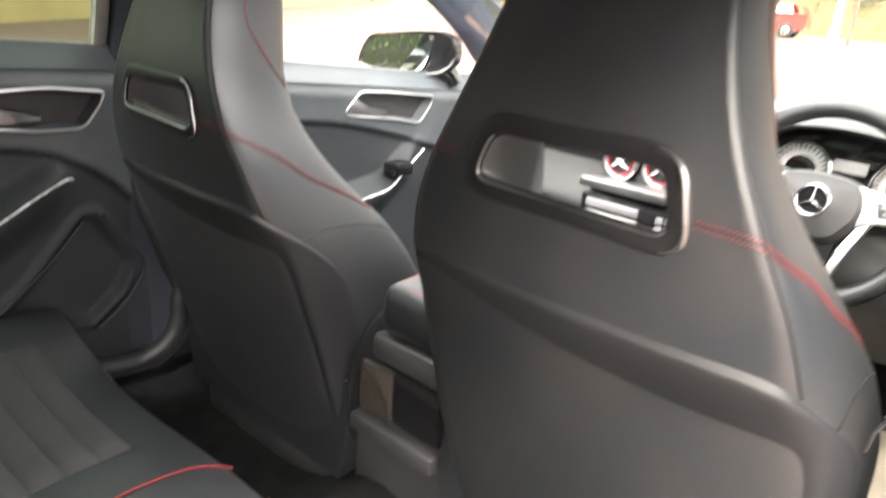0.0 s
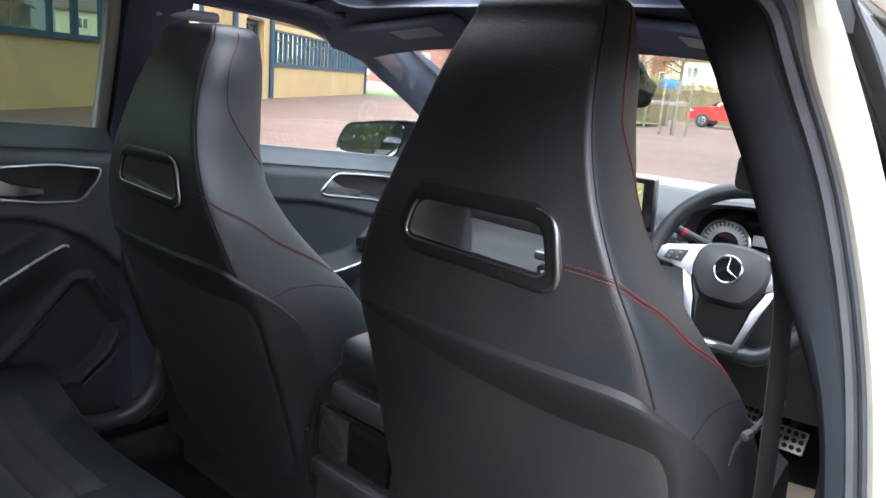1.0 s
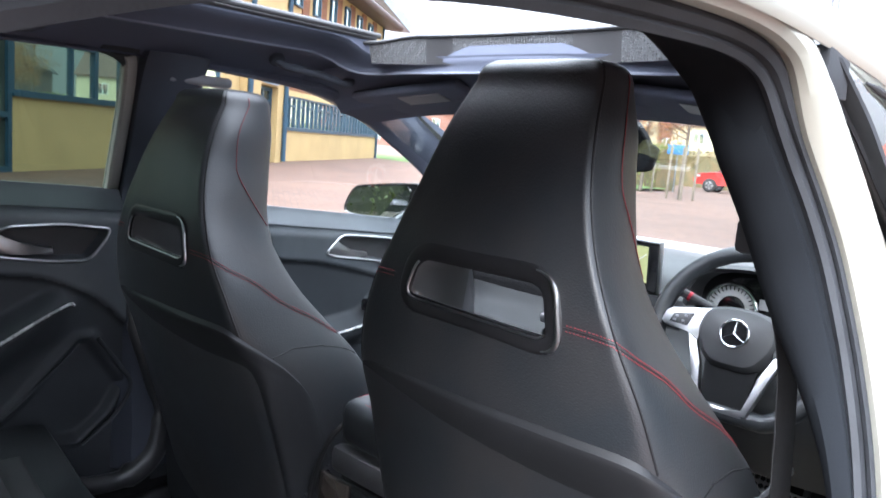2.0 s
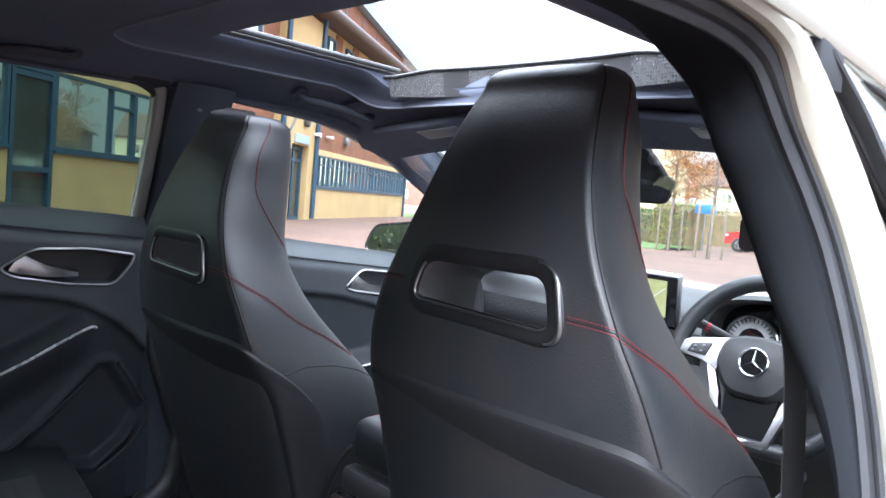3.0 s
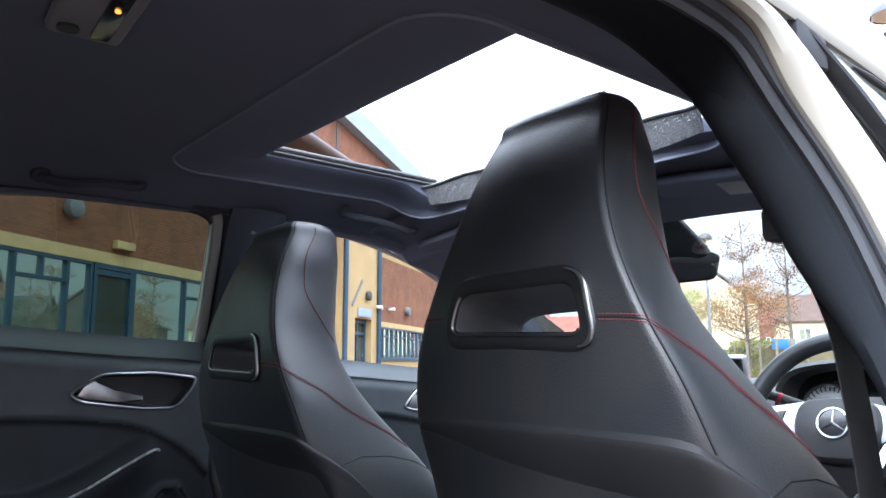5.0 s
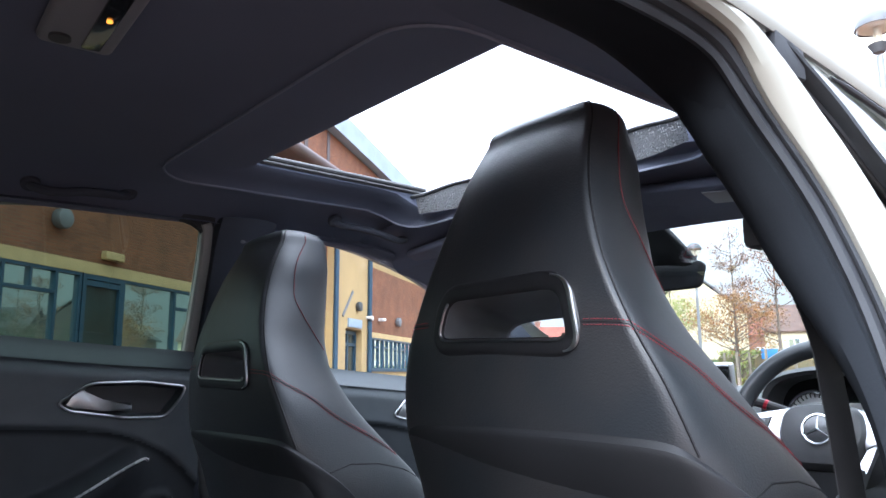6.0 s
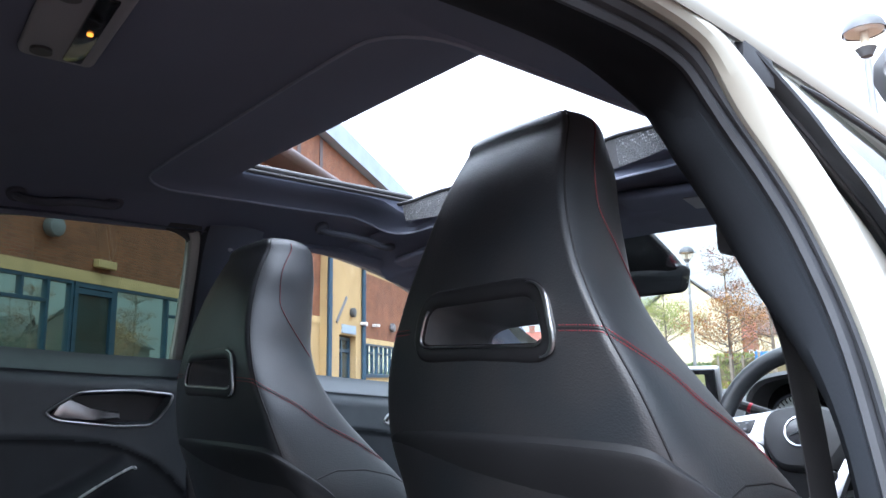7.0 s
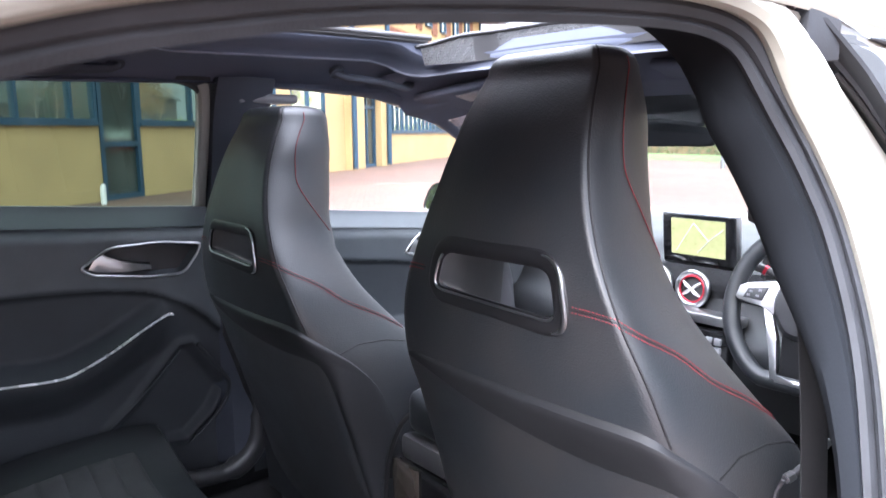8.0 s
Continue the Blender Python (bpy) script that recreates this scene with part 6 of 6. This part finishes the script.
for k in range(7):
    window(s, s + 2.2, 1.22, 2.46, bars=(s + 0.55, s + 1.1, s + 1.65), rails=((s + 0.06, s + 0.55, 2.1), (s + 1.1, s + 1.65, 2.1)), fw=0.07)
    s += 2.2
# first floor, gutter, parapet and fascia
for s in (1.2, 3.4, 5.6, 7.8, 10.0, 12.2):
    slab("brick_pier", BRICK, s + 0.95, s + 1.75, 5.5, 7.2, 0.04)
    window(s, s + 0.8, 5.75, 6.95, fw=0.07).location.y = -0.09
for s in (-5.6, -8.2, -10.8, -13.4):
    slab("window_surround", STONE_BAND, s - 0.2, s + 1.2, 4.95, 6.75, 0.04)
    window(s, s + 1.0, 5.1, 6.6, fw=0.08).location.y = -0.09
bm = BM()
tube(bm, [(-22, -0.75, 7.45), (16.6, -0.75, 7.45)], 0.20, 12)
part("gutter", bm, GUTTER_BROWN, bld, "dark brown gutter")
slab("soffit", GUTTER_BROWN, -22, 16.5, 7.25, 7.42, 0.75, 0.3)
eaves = [slab("parapet", BRICK, -22, 16.2, 7.42, 9.05, -0.02, 1.0)]
for s in (-6.0, -4.1, 3.3, 6.2, 9.0):
    eaves.append(slab("rain_stain", GUTTER_BROWN, s, s + 0.28, 7.55, 9.0, -0.01, 0.0))
eaves.append(slab("fascia", FASCIA_BLUE, -22, 30, 9.10, 9.88, 0.3, 1.2, "pale blue roof fascia"))
slab("roof", ROOF_SLATE, -22, 16.3, 7.0, 9.6, -1.2, 9.5)
for piece in eaves:
    piece.matrix_basis = Matrix.Translation((2.0, 0, 0)) @ Matrix.Rotation(radians(3.2), 4, "Z") @ Matrix.Translation((-2.0, 0, 0))
slab("rear_mass", BRICK, -22, 15.6, 0, 7.0, -0.9, 9.0)

bm = BM()
tube(bm, [(0, 0, 0), (0, 0, 0.30), (0.02, 0, 0.36)], [0.05, 0.05, 0.04], 10)
bol = part("bollard", bm, WHITE_UPVC)
bol.matrix_basis = FACE @ Matrix.Translation((-14.75, -0.5, 0))
tagged(bol, "short pale marker post beside the building wall", "post")


# ---------------------------------------------------------------- outside: street
def lamp_post(x, y, h):
    lp = thing("street_lamp", "grey street lamp post with a globe under a domed cap", "street lamp", "street lamps", at=pose(x, y, 0))
    bm = BM()
    tube(bm, [(0, 0, 0), (0, 0, 1.0), (0, 0, 1.02), (0, 0, h - 0.34)], [0.075, 0.07, 0.05, 0.042], 12)
    part("post", bm, GREY_METAL, lp)
    bm = BM()
    disc(bm, (0, 0, h - 0.25), (0, 0, 1), 0.065, 0.10, 16, r2=0.115)
    part("collar", bm, DARK_METAL, lp)
    bm = BM()
    grid(bm, [[(0.22 * math.cos(b) * math.cos(a), 0.22 * math.cos(b) * math.sin(a), h + 0.22 * math.sin(b)) for a in (k * math.tau / 28 for k in range(28))] for b in np.linspace(-1.2, 0.0, 9)], True)
    part("globe", bm, GLOBE, lp, "clear amber-tinted globe")
    bm = BM()
    grid(bm, [[(0.24 * math.cos(b) * math.cos(a), 0.24 * math.cos(b) * math.sin(a), h + 0.01 + 0.23 * math.sin(b)) for a in (k * math.tau / 28 for k in range(28))] for b in np.linspace(0.0, 1.5, 8)], True)
    shell(bm, 0.01)
    part("cap", bm, DARK_METAL, lp, "domed grey cap")
    bm = BM()
    tube(bm, [(0, 0, h - 0.2), (0, 0, h + 0.05)], [0.05, 0.045], 10)
    part("lamp_holder", bm, DIAL_FACE, lp)
    bm = BM()
    disc(bm, (0, 0, h + 0.022), (0, 0, 1), 0.215, 0.012, 28)
    part("reflector", bm, DIAL_FACE, lp, "cream reflector inside the cap")


lamp_post(-1.72, 8.6, 5.03)
lamp_post(-11.3, 20.8, 4.97)


def leaf_cloud(bm, centre, size, count, leaf, rng):
    """Many small leaves spread in an uneven cloud."""
    for _ in range(count):
        while True:
            p = Vector((rng.uniform(-1, 1), rng.uniform(-1, 1), rng.uniform(-1, 1)))
            if p.length < 1:
                break
        p = Vector(centre) + Vector((p.x * size[0], p.y * size[1], p.z * size[2]))
        q = Euler((rng.uniform(0, 6), rng.uniform(0, 6), rng.uniform(0, 6))).to_matrix()
        s = leaf * rng.uniform(0.6, 1.3)
        vs = [bm.verts.new(p + q @ Vector(c) * s) for c in ((-0.5, 0, 0), (0, -0.32, 0.08), (0.55, 0, 0), (0, 0.32, 0.08))]
        bm.faces.new(vs)


def tree(x, y, h, spread, leaf_mat, label, seed, density=1.0, stakes=True, low=0.38):
    """A young tree: tapered trunk, limbs, twigs and a loose crown."""
    rng = random.Random(seed)
    t = thing("tree", label, "tree", "street trees", at=pose(x, y, 0))
    bm, lf = BM(), BM()
    tube(bm, [(0, 0, 0), (0.03, 0, h * 0.35), (0.0, 0.03, h * 0.7), (0.02, 0, h)], [0.075, 0.055, 0.03, 0.008], 8)
    for i in range(int(20 * max(1, density))):
        z = h * (low + (0.95 - low) * rng.random())
        a = rng.uniform(0, math.tau)
        ln = spread * (0.4 + 0.6 * rng.random()) * (1.15 - 0.6 * z / h)
        tip = Vector((math.cos(a) * ln, math.sin(a) * ln, z + ln * rng.uniform(0.25, 0.8)))
        mid = Vector((math.cos(a) * ln * 0.5, math.sin(a) * ln * 0.5, z + ln * 0.22))
        tube(bm, curve([(0, 0, z), mid, tip], 4), [0.022, 0.02, 0.018, 0.016, 0.014, 0.011, 0.009, 0.007, 0.004], 5)
        for k in range(4):
            c = mid.lerp(tip, rng.random() * 1.1)
            e = c + Vector((rng.uniform(-1, 1), rng.uniform(-1, 1), rng.uniform(0, 0.9))) * spread * 0.3
            tube(bm, [c, e], [0.007, 0.003], 4)
            leaf_cloud(lf, c.lerp(e, 0.6), (spread * 0.22, spread * 0.22, spread * 0.16), int(52 * density), 0.068, rng)
    part("trunk", bm, BARK, t)
    part("crown", lf, leaf_mat, t, smooth=0)
    if stakes:
        for k in range(4):
            a = k * math.tau / 4 + 0.5
            bm = BM()
            box(bm, (0.42 * math.cos(a) - 0.035, 0.42 * math.sin(a) - 0.035, 0), (0.42 * math.cos(a) + 0.035, 0.42 * math.sin(a) + 0.035, 1.75), 0.008)
            part("stake", bm, WOOD_STAKE, t)


tree(-12.4, 25.2, 3.5, 2.3, LEAF_ORANGE, "young tree with orange autumn leaves between wooden stakes", 3, 1.25)
tree(-9.6, 22.6, 5.2, 1.3, LEAF_BRONZE, "slender nearly bare young tree between wooden stakes", 5, 0.25)
tree(-13.4, 27.2, 6.9, 1.5, LEAF_BRONZE, "tall thin tree with sparse bronze leaves", 8, 0.5, False)
tree(-20.5, 34.0, 6.0, 2.2, LEAF_YELLOW, "leafy yellow-green tree beside a hedge", 9, 1.5, False)
tree(-7.2, 31.0, 6.0, 1.5, LEAF_BRONZE, "bare young tree behind the parked car", 12, 0.15, False)


def hedge(x0, y0, x1, y1, w, h, mat, label, seed, leaf=0.12, count=2600, core=LEAF_BROWN):
    rng = random.Random(seed)
    d = Vector((x1 - x0, y1 - y0, 0))
    L = d.length
    m = Matrix.Translation((x0, y0, 0)) @ Matrix.Rotation(math.atan2(d.y, d.x), 4, "Z")
    hd = thing("hedge", label, "hedge", at=m)
    bm = BM()
    rows = []
    for i in range(int(L / 0.4) + 2):
        x = L * i / (int(L / 0.4) + 1)
        k = 1 + 0.10 * noise.noise(Vector((x * 0.8, seed, 0)))
        rows.append([(x, y * w, z * h * k) for y, z in ((-0.5, 0), (-0.47, 0.5), (-0.42, 0.86), (-0.2, 0.95), (0.2, 0.95), (0.42, 0.86), (0.5, 0))])
    vs = grid(bm, rows)
    bm.faces.new(vs[0])
    bm.faces.new(vs[-1][::-1])
    part("twigs", bm, core, hd)
    bm = BM()
    for _ in range(count):
        x, f = rng.uniform(0, L), rng.random()
        k = 1 + 0.10 * noise.noise(Vector((x * 0.8, seed, 0)))
        side = rng.random()
        p = Vector((x, -w * 0.5, f * h * k)) if side < 0.6 else Vector((x, rng.uniform(-0.5, 0.5) * w, h * k * 0.97))
        p += Vector((rng.gauss(0, 0.04), rng.gauss(0, 0.06), rng.gauss(0, 0.05)))
        q = Euler((rng.uniform(0, 6), rng.uniform(0, 6), rng.uniform(0, 6))).to_matrix()
        s = leaf * rng.uniform(0.6, 1.4)
        bm.faces.new([bm.verts.new(p + q @ Vector(c) * s) for c in ((-0.5, 0, 0), (0, -0.35, 0.1), (0.5, 0, 0), (0, 0.35, 0.1))])
    part("leaves", bm, mat, hd, smooth=0)


hedge(-30, 33, -14.5, 29.5, 1.2, 1.55, LEAF_GREEN, "trimmed green hedge along the car park edge", 2, count=4200)
hedge(-14.8, 29.0, -13.0, 28.6, 1.3, 1.9, LEAF_YELLOW, "rounded yellow-green shrub beside the hedge", 4, count=900)
hedge(-18.5, 37.5, 4, 42, 1.5, 1.9, LEAF_BROWN, "low brownish shrub border", 6, count=3600)
bm = BM()
grid(bm, [[(x, 27.6 + 0.045 * (x + 14) ** 2 * 0 + (x + 30) * -0.16 + v, 0.015 + 0.10 * step(0.2, 0.5, v)) for x in np.linspace(-34, -12.5, 30)] for v in np.linspace(0, 3.2, 8)])
ver = part("verge", bm, GRASS)
tagged(ver, "strip of green grass in front of the hedge", "grass", kind="structure")


# parked red car
def red_car(x, y, turn):
    c = thing("parked_car", "red hatchback parked on the block paving", "car", at=Matrix.Translation((x, y, 0)) @ Matrix.Rotation(radians(turn), 4, "Z"))
    body = [(-2.0, 0.32), (-2.05, 0.55), (-1.98, 0.72), (-1.75, 0.84), (-1.05, 0.95), (-0.30, 1.0), (0.9, 1.02), (1.75, 1.0), (1.95, 0.9), (2.0, 0.6), (1.95, 0.32)]
    bm = BM()
    pts = curve([(a, 0, b) for a, b in body], 4)
    rows = []
    for yy, k in ((-0.80, 0.90), (-0.86, 0.97), (-0.84, 1.0), (0.84, 1.0), (0.86, 0.97), (0.80, 0.90)):
        rows.append([(p.x * (0.96 + 0.04 * k), yy * (1 - 0.10 * abs(p.x / 2.05) ** 4), 0.6 + (p.z - 0.6) * k) for p in pts])
    vs = grid(bm, rows)
    bm.faces.new(vs[0])
    bm.faces.new(vs[-1][::-1])
    part("body", bm, RED_PAINT, c)
    cab = curve([(-1.05, 0, 0.93), (-0.35, 0, 1.36), (0.2, 0, 1.46), (1.1, 0, 1.43), (1.72, 0, 1.22), (1.9, 0, 0.98)], 4)
    bm = BM()
    rows = [[(p.x, s * (0.74 - 0.20 * max(0, (p.z - 0.95)) / 0.5), p.z) for p in cab] for s in (-1, -0.5, 0, 0.5, 1)]
    grid(bm, rows)
    part("cabin", bm, RED_PAINT, c)
    for s in (-1, 1):
        for a, b in (((-0.75, 1.0), (0.30, 1.39)), ((0.36, 1.0), (1.45, 1.36))):
            bm = BM()
            quad = [(a[0], a[1]), (b[0], a[1]), (b[0] - (0.0 if a[0] < 0 else 0.15), b[1]), (a[0] + (0.55 if a[0] < 0 else 0.0), b[1])]
            prism(bm, [(q[0], s * (0.765 - 0.20 * max(0, (q[1] - 0.95)) / 0.5), q[1]) for q in quad], (0, s * 0.012, 0))
            part("side_window", bm, PANE, c)
    bm = BM()
    grid(bm, [[(-1.02 + 0.68 * v - 0.015, yy * (1 - 0.15 * v), 0.965 + 0.40 * v + 0.01) for yy in np.linspace(-0.66, 0.66, 6)] for v in (0, 0.33, 0.66, 1)])
    part("windscreen", bm, PANE, c)
    for wx in (-1.28, 1.27):
        for s in (-1, 1):
            bm = BM()
            ring(bm, (wx, s * 0.76, 0.31), (0, 1, 0), 0.235, 0.085, 28, 8, 1.1)
            w = part("wheel", bm, TREAD, c)
            bm = BM()
            disc(bm, (wx, s * 0.80, 0.31), (0, 1, 0), 0.20, 0.06, 24, bevel=0.01)
            part("wheel_rim", bm, SATIN, w)
            bm = BM()
            for k in range(5):
                a = k * math.tau / 5
                tube(bm, [(wx + 0.04 * math.cos(a + 0.6), s * 0.835, 0.31 + 0.04 * math.sin(a + 0.6)), (wx + 0.16 * math.cos(a + 0.6), s * 0.83, 0.31 + 0.16 * math.sin(a + 0.6))], 0.035, 6)
            part("rim_gap", bm, DARK_METAL, w)
    for s in (-1, 1):
        bm = BM()
        box(bm, (-1.98, s * 0.58 - 0.17, 0.66), (-1.70, s * 0.58 + 0.17, 0.80), 0.05)
        part("headlight", bm, DIAL_FACE, c, "clear headlight")
        bm = BM()
        box(bm, (-0.55, s * 0.90 - 0.10, 0.98), (-0.40, s * 0.90 + 0.06, 1.10), 0.03)
        part("wing_mirror", bm, RED_PAINT, c)
    bm = BM()
    box(bm, (-2.07, -0.55, 0.38), (-1.98, 0.55, 0.55), 0.02)
    part("grille", bm, DARK_METAL, c)


red_car(-11.5, 33.3, 8)


def house(x, y, turn, w, d, h, roof_h, wall, roof, label, chimneys=1, wins=3, seed=0):
    m = Matrix.Translation((x, y, 0)) @ Matrix.Rotation(radians(turn), 4, "Z")
    hs = thing("house", label, "house", at=m)
    bm = BM()
    prism(bm, [(-w / 2, -d / 2, 0), (w / 2, -d / 2, 0), (w / 2, -d / 2, h), (-w / 2, -d / 2, h)], (0, d, 0))
    for s in (-1, 1):
        prism(bm, [(s * w / 2, -d / 2, h), (s * w / 2, d / 2, h), (s * w / 2, 0, h + roof_h)], (-s * 0.25, 0, 0))
    bmesh.ops.recalc_face_normals(bm, faces=bm.faces)
    part("wall", bm, wall, hs, smooth=0)
    bm = BM()
    for s in (-1, 1):
        prism(bm, [(-w / 2 - 0.2, s * (d / 2 + 0.35), h - 0.12), (w / 2 + 0.2, s * (d / 2 + 0.35), h - 0.12), (w / 2 + 0.2, 0, h + roof_h + 0.1), (-w / 2 - 0.2, 0, h + roof_h + 0.1)], (0, 0, 0.14))
    bmesh.ops.recalc_face_normals(bm, faces=bm.faces)
    rf = part("roof", bm, roof, hs, smooth=0)
    for k in range(chimneys):
        cx = (-0.5 + (k + 0.5) / chimneys) * w
        bm = BM()
        box(bm, (cx - 0.45, -0.35, h + roof_h - 0.5), (cx + 0.45, 0.35, h + roof_h + 1.1))
        box(bm, (cx - 0.52, -0.42, h + roof_h + 0.95), (cx + 0.52, 0.42, h + roof_h + 1.15))
        part("chimney", bm, HOUSE_BRICK, rf, smooth=0)
    for lev in (0.9, 3.5):
        if lev + 1.3 > h:
            continue
        for k in range(wins):
            cx = (-0.5 + (k + 0.5) / wins) * w
            bm = BM()
            box(bm, (cx - 0.62, -d / 2 - 0.06, lev), (cx + 0.62, -d / 2 + 0.05, lev + 1.3))
            wd = part("window", bm, WHITE_UPVC, hs, smooth=0)
            for q in (-0.3, 0.3):
                bm = BM()
                box(bm, (cx + q - 0.25, -d / 2 - 0.075, lev + 0.08), (cx + q + 0.25, -d / 2 - 0.05, lev + 1.22))
                part("pane", bm, PANE, wd, smooth=0)


house(-28.8, 50.4, -60, 12, 7.0, 4.9, 3.0, CREAM_WALL, ROOF_SLATE, "cream rendered house with a gable end and slate roof", 1, 2)
house(-27.5, 88, 18, 24, 8, 5.6, 3.0, CREAM_WALL, ROOF_BROWN, "pale rendered house with a brown tiled roof", 3, 4)
house(-46, 112, 20, 34, 9, 6.5, 3.4, HOUSE_BRICK, ROOF_RED, "terrace of red brick houses with red tiled roofs", 4, 8)
house(-76, 91, 42, 46, 9, 5.8, 2.6, HOUSE_BRICK, ROOF_RED, "distant terrace of red brick houses with chimneys", 6, 10)
house(4, 46, 4, 12, 8, 5.4, 2.8, CREAM_WALL, ROOF_RED, "pale house with a red tiled roof", 1, 4)
for k, (tx, ty, th) in enumerate(((-7, -15, 6.5), (-11, -17, 7.0), (-3.5, -17, 7.0))):
    tree(tx, ty, th, 3.2, LEAF_GREEN, "broad green tree behind the car, seen in its mirror", 40 + k, 1.2, False, 0.25)
# houses for the building's window reflections, backlit shade put into their dark walls
for k, (hx, hy) in enumerate(((40, -52), (54, -40), (64, -24), (70, -6), (68, 14))):
    house(hx, hy, 222 + 11 * k, 13, 8, 5.0, 3.2, BACKLIT_BRICK, BACKLIT_SLATE, "brick house with slate roof, darkened as if backlit, across the car park", 1, 3)
    tree(hx * 0.80 - 1.5, hy * 0.80, 7.5 + 0.6 * (k % 2), 3.4, LEAF_GREEN, "broad dark green tree across the car park", 60 + k, 1.1, False, 0.2)
for k, (tx, ty, th, ts) in enumerate(((-9.5, 39.5, 4.3, 2.2), (-5.0, 41.0, 5.0, 2.6), (-0.5, 39.0, 4.0, 2.2), (4.0, 37.0, 4.8, 2.6))):
    tree(tx, ty, th, ts, LEAF_SHADED, "broad green tree, darkened to a silhouette, mirrored in the building's windows", 80 + k, 1.6, False, 0.2)
house(-9.5, 46, 96, 9, 7, 3.8, 2.6, BACKLIT_BRICK, BACKLIT_SLATE, "brick house darkened as if backlit, its gable to the car park", 1, 2)
house(1.5, 48, 6, 14, 8, 3.4, 2.4, BACKLIT_BRICK, BACKLIT_SLATE, "low brick house with slate roof, darkened as if backlit, behind the trees", 2, 4)
hedge(3, -13.5, -16, -12.5, 1.4, 2.6, LEAF_GREEN, "tall green hedge behind the car, seen in its mirror", 21, leaf=0.10, count=9000, core=LEAF_SHADED)
fence = thing("railing", "white railing in front of a house behind the shrubs", "railing", at=Matrix.Translation((-14, 40, 0)) @ Matrix.Rotation(radians(10), 4, "Z"))
for k in range(30):
    bm = BM()
    box(bm, (k * 0.35, -0.03, 0), (k * 0.35 + 0.10, 0.03, 1.9))
    part("slat", bm, WHITE_UPVC, fence, smooth=0)
sg = thing("blue_sign", "small blue sign on a thin post among the shrubs", "sign", at=pose(-12.5, 28.3, 0, 0, 0, 20))
bm = BM()
box(bm, (-0.42, -0.02, 1.55), (0.42, 0.02, 1.95), 0.01)
part("sign_plate", bm, BLUE_SIGN, sg)
bm = BM()
tube(bm, [(0, 0.03, 0), (0, 0.03, 1.6)], 0.03, 8)
part("sign_post", bm, GREY_METAL, sg)
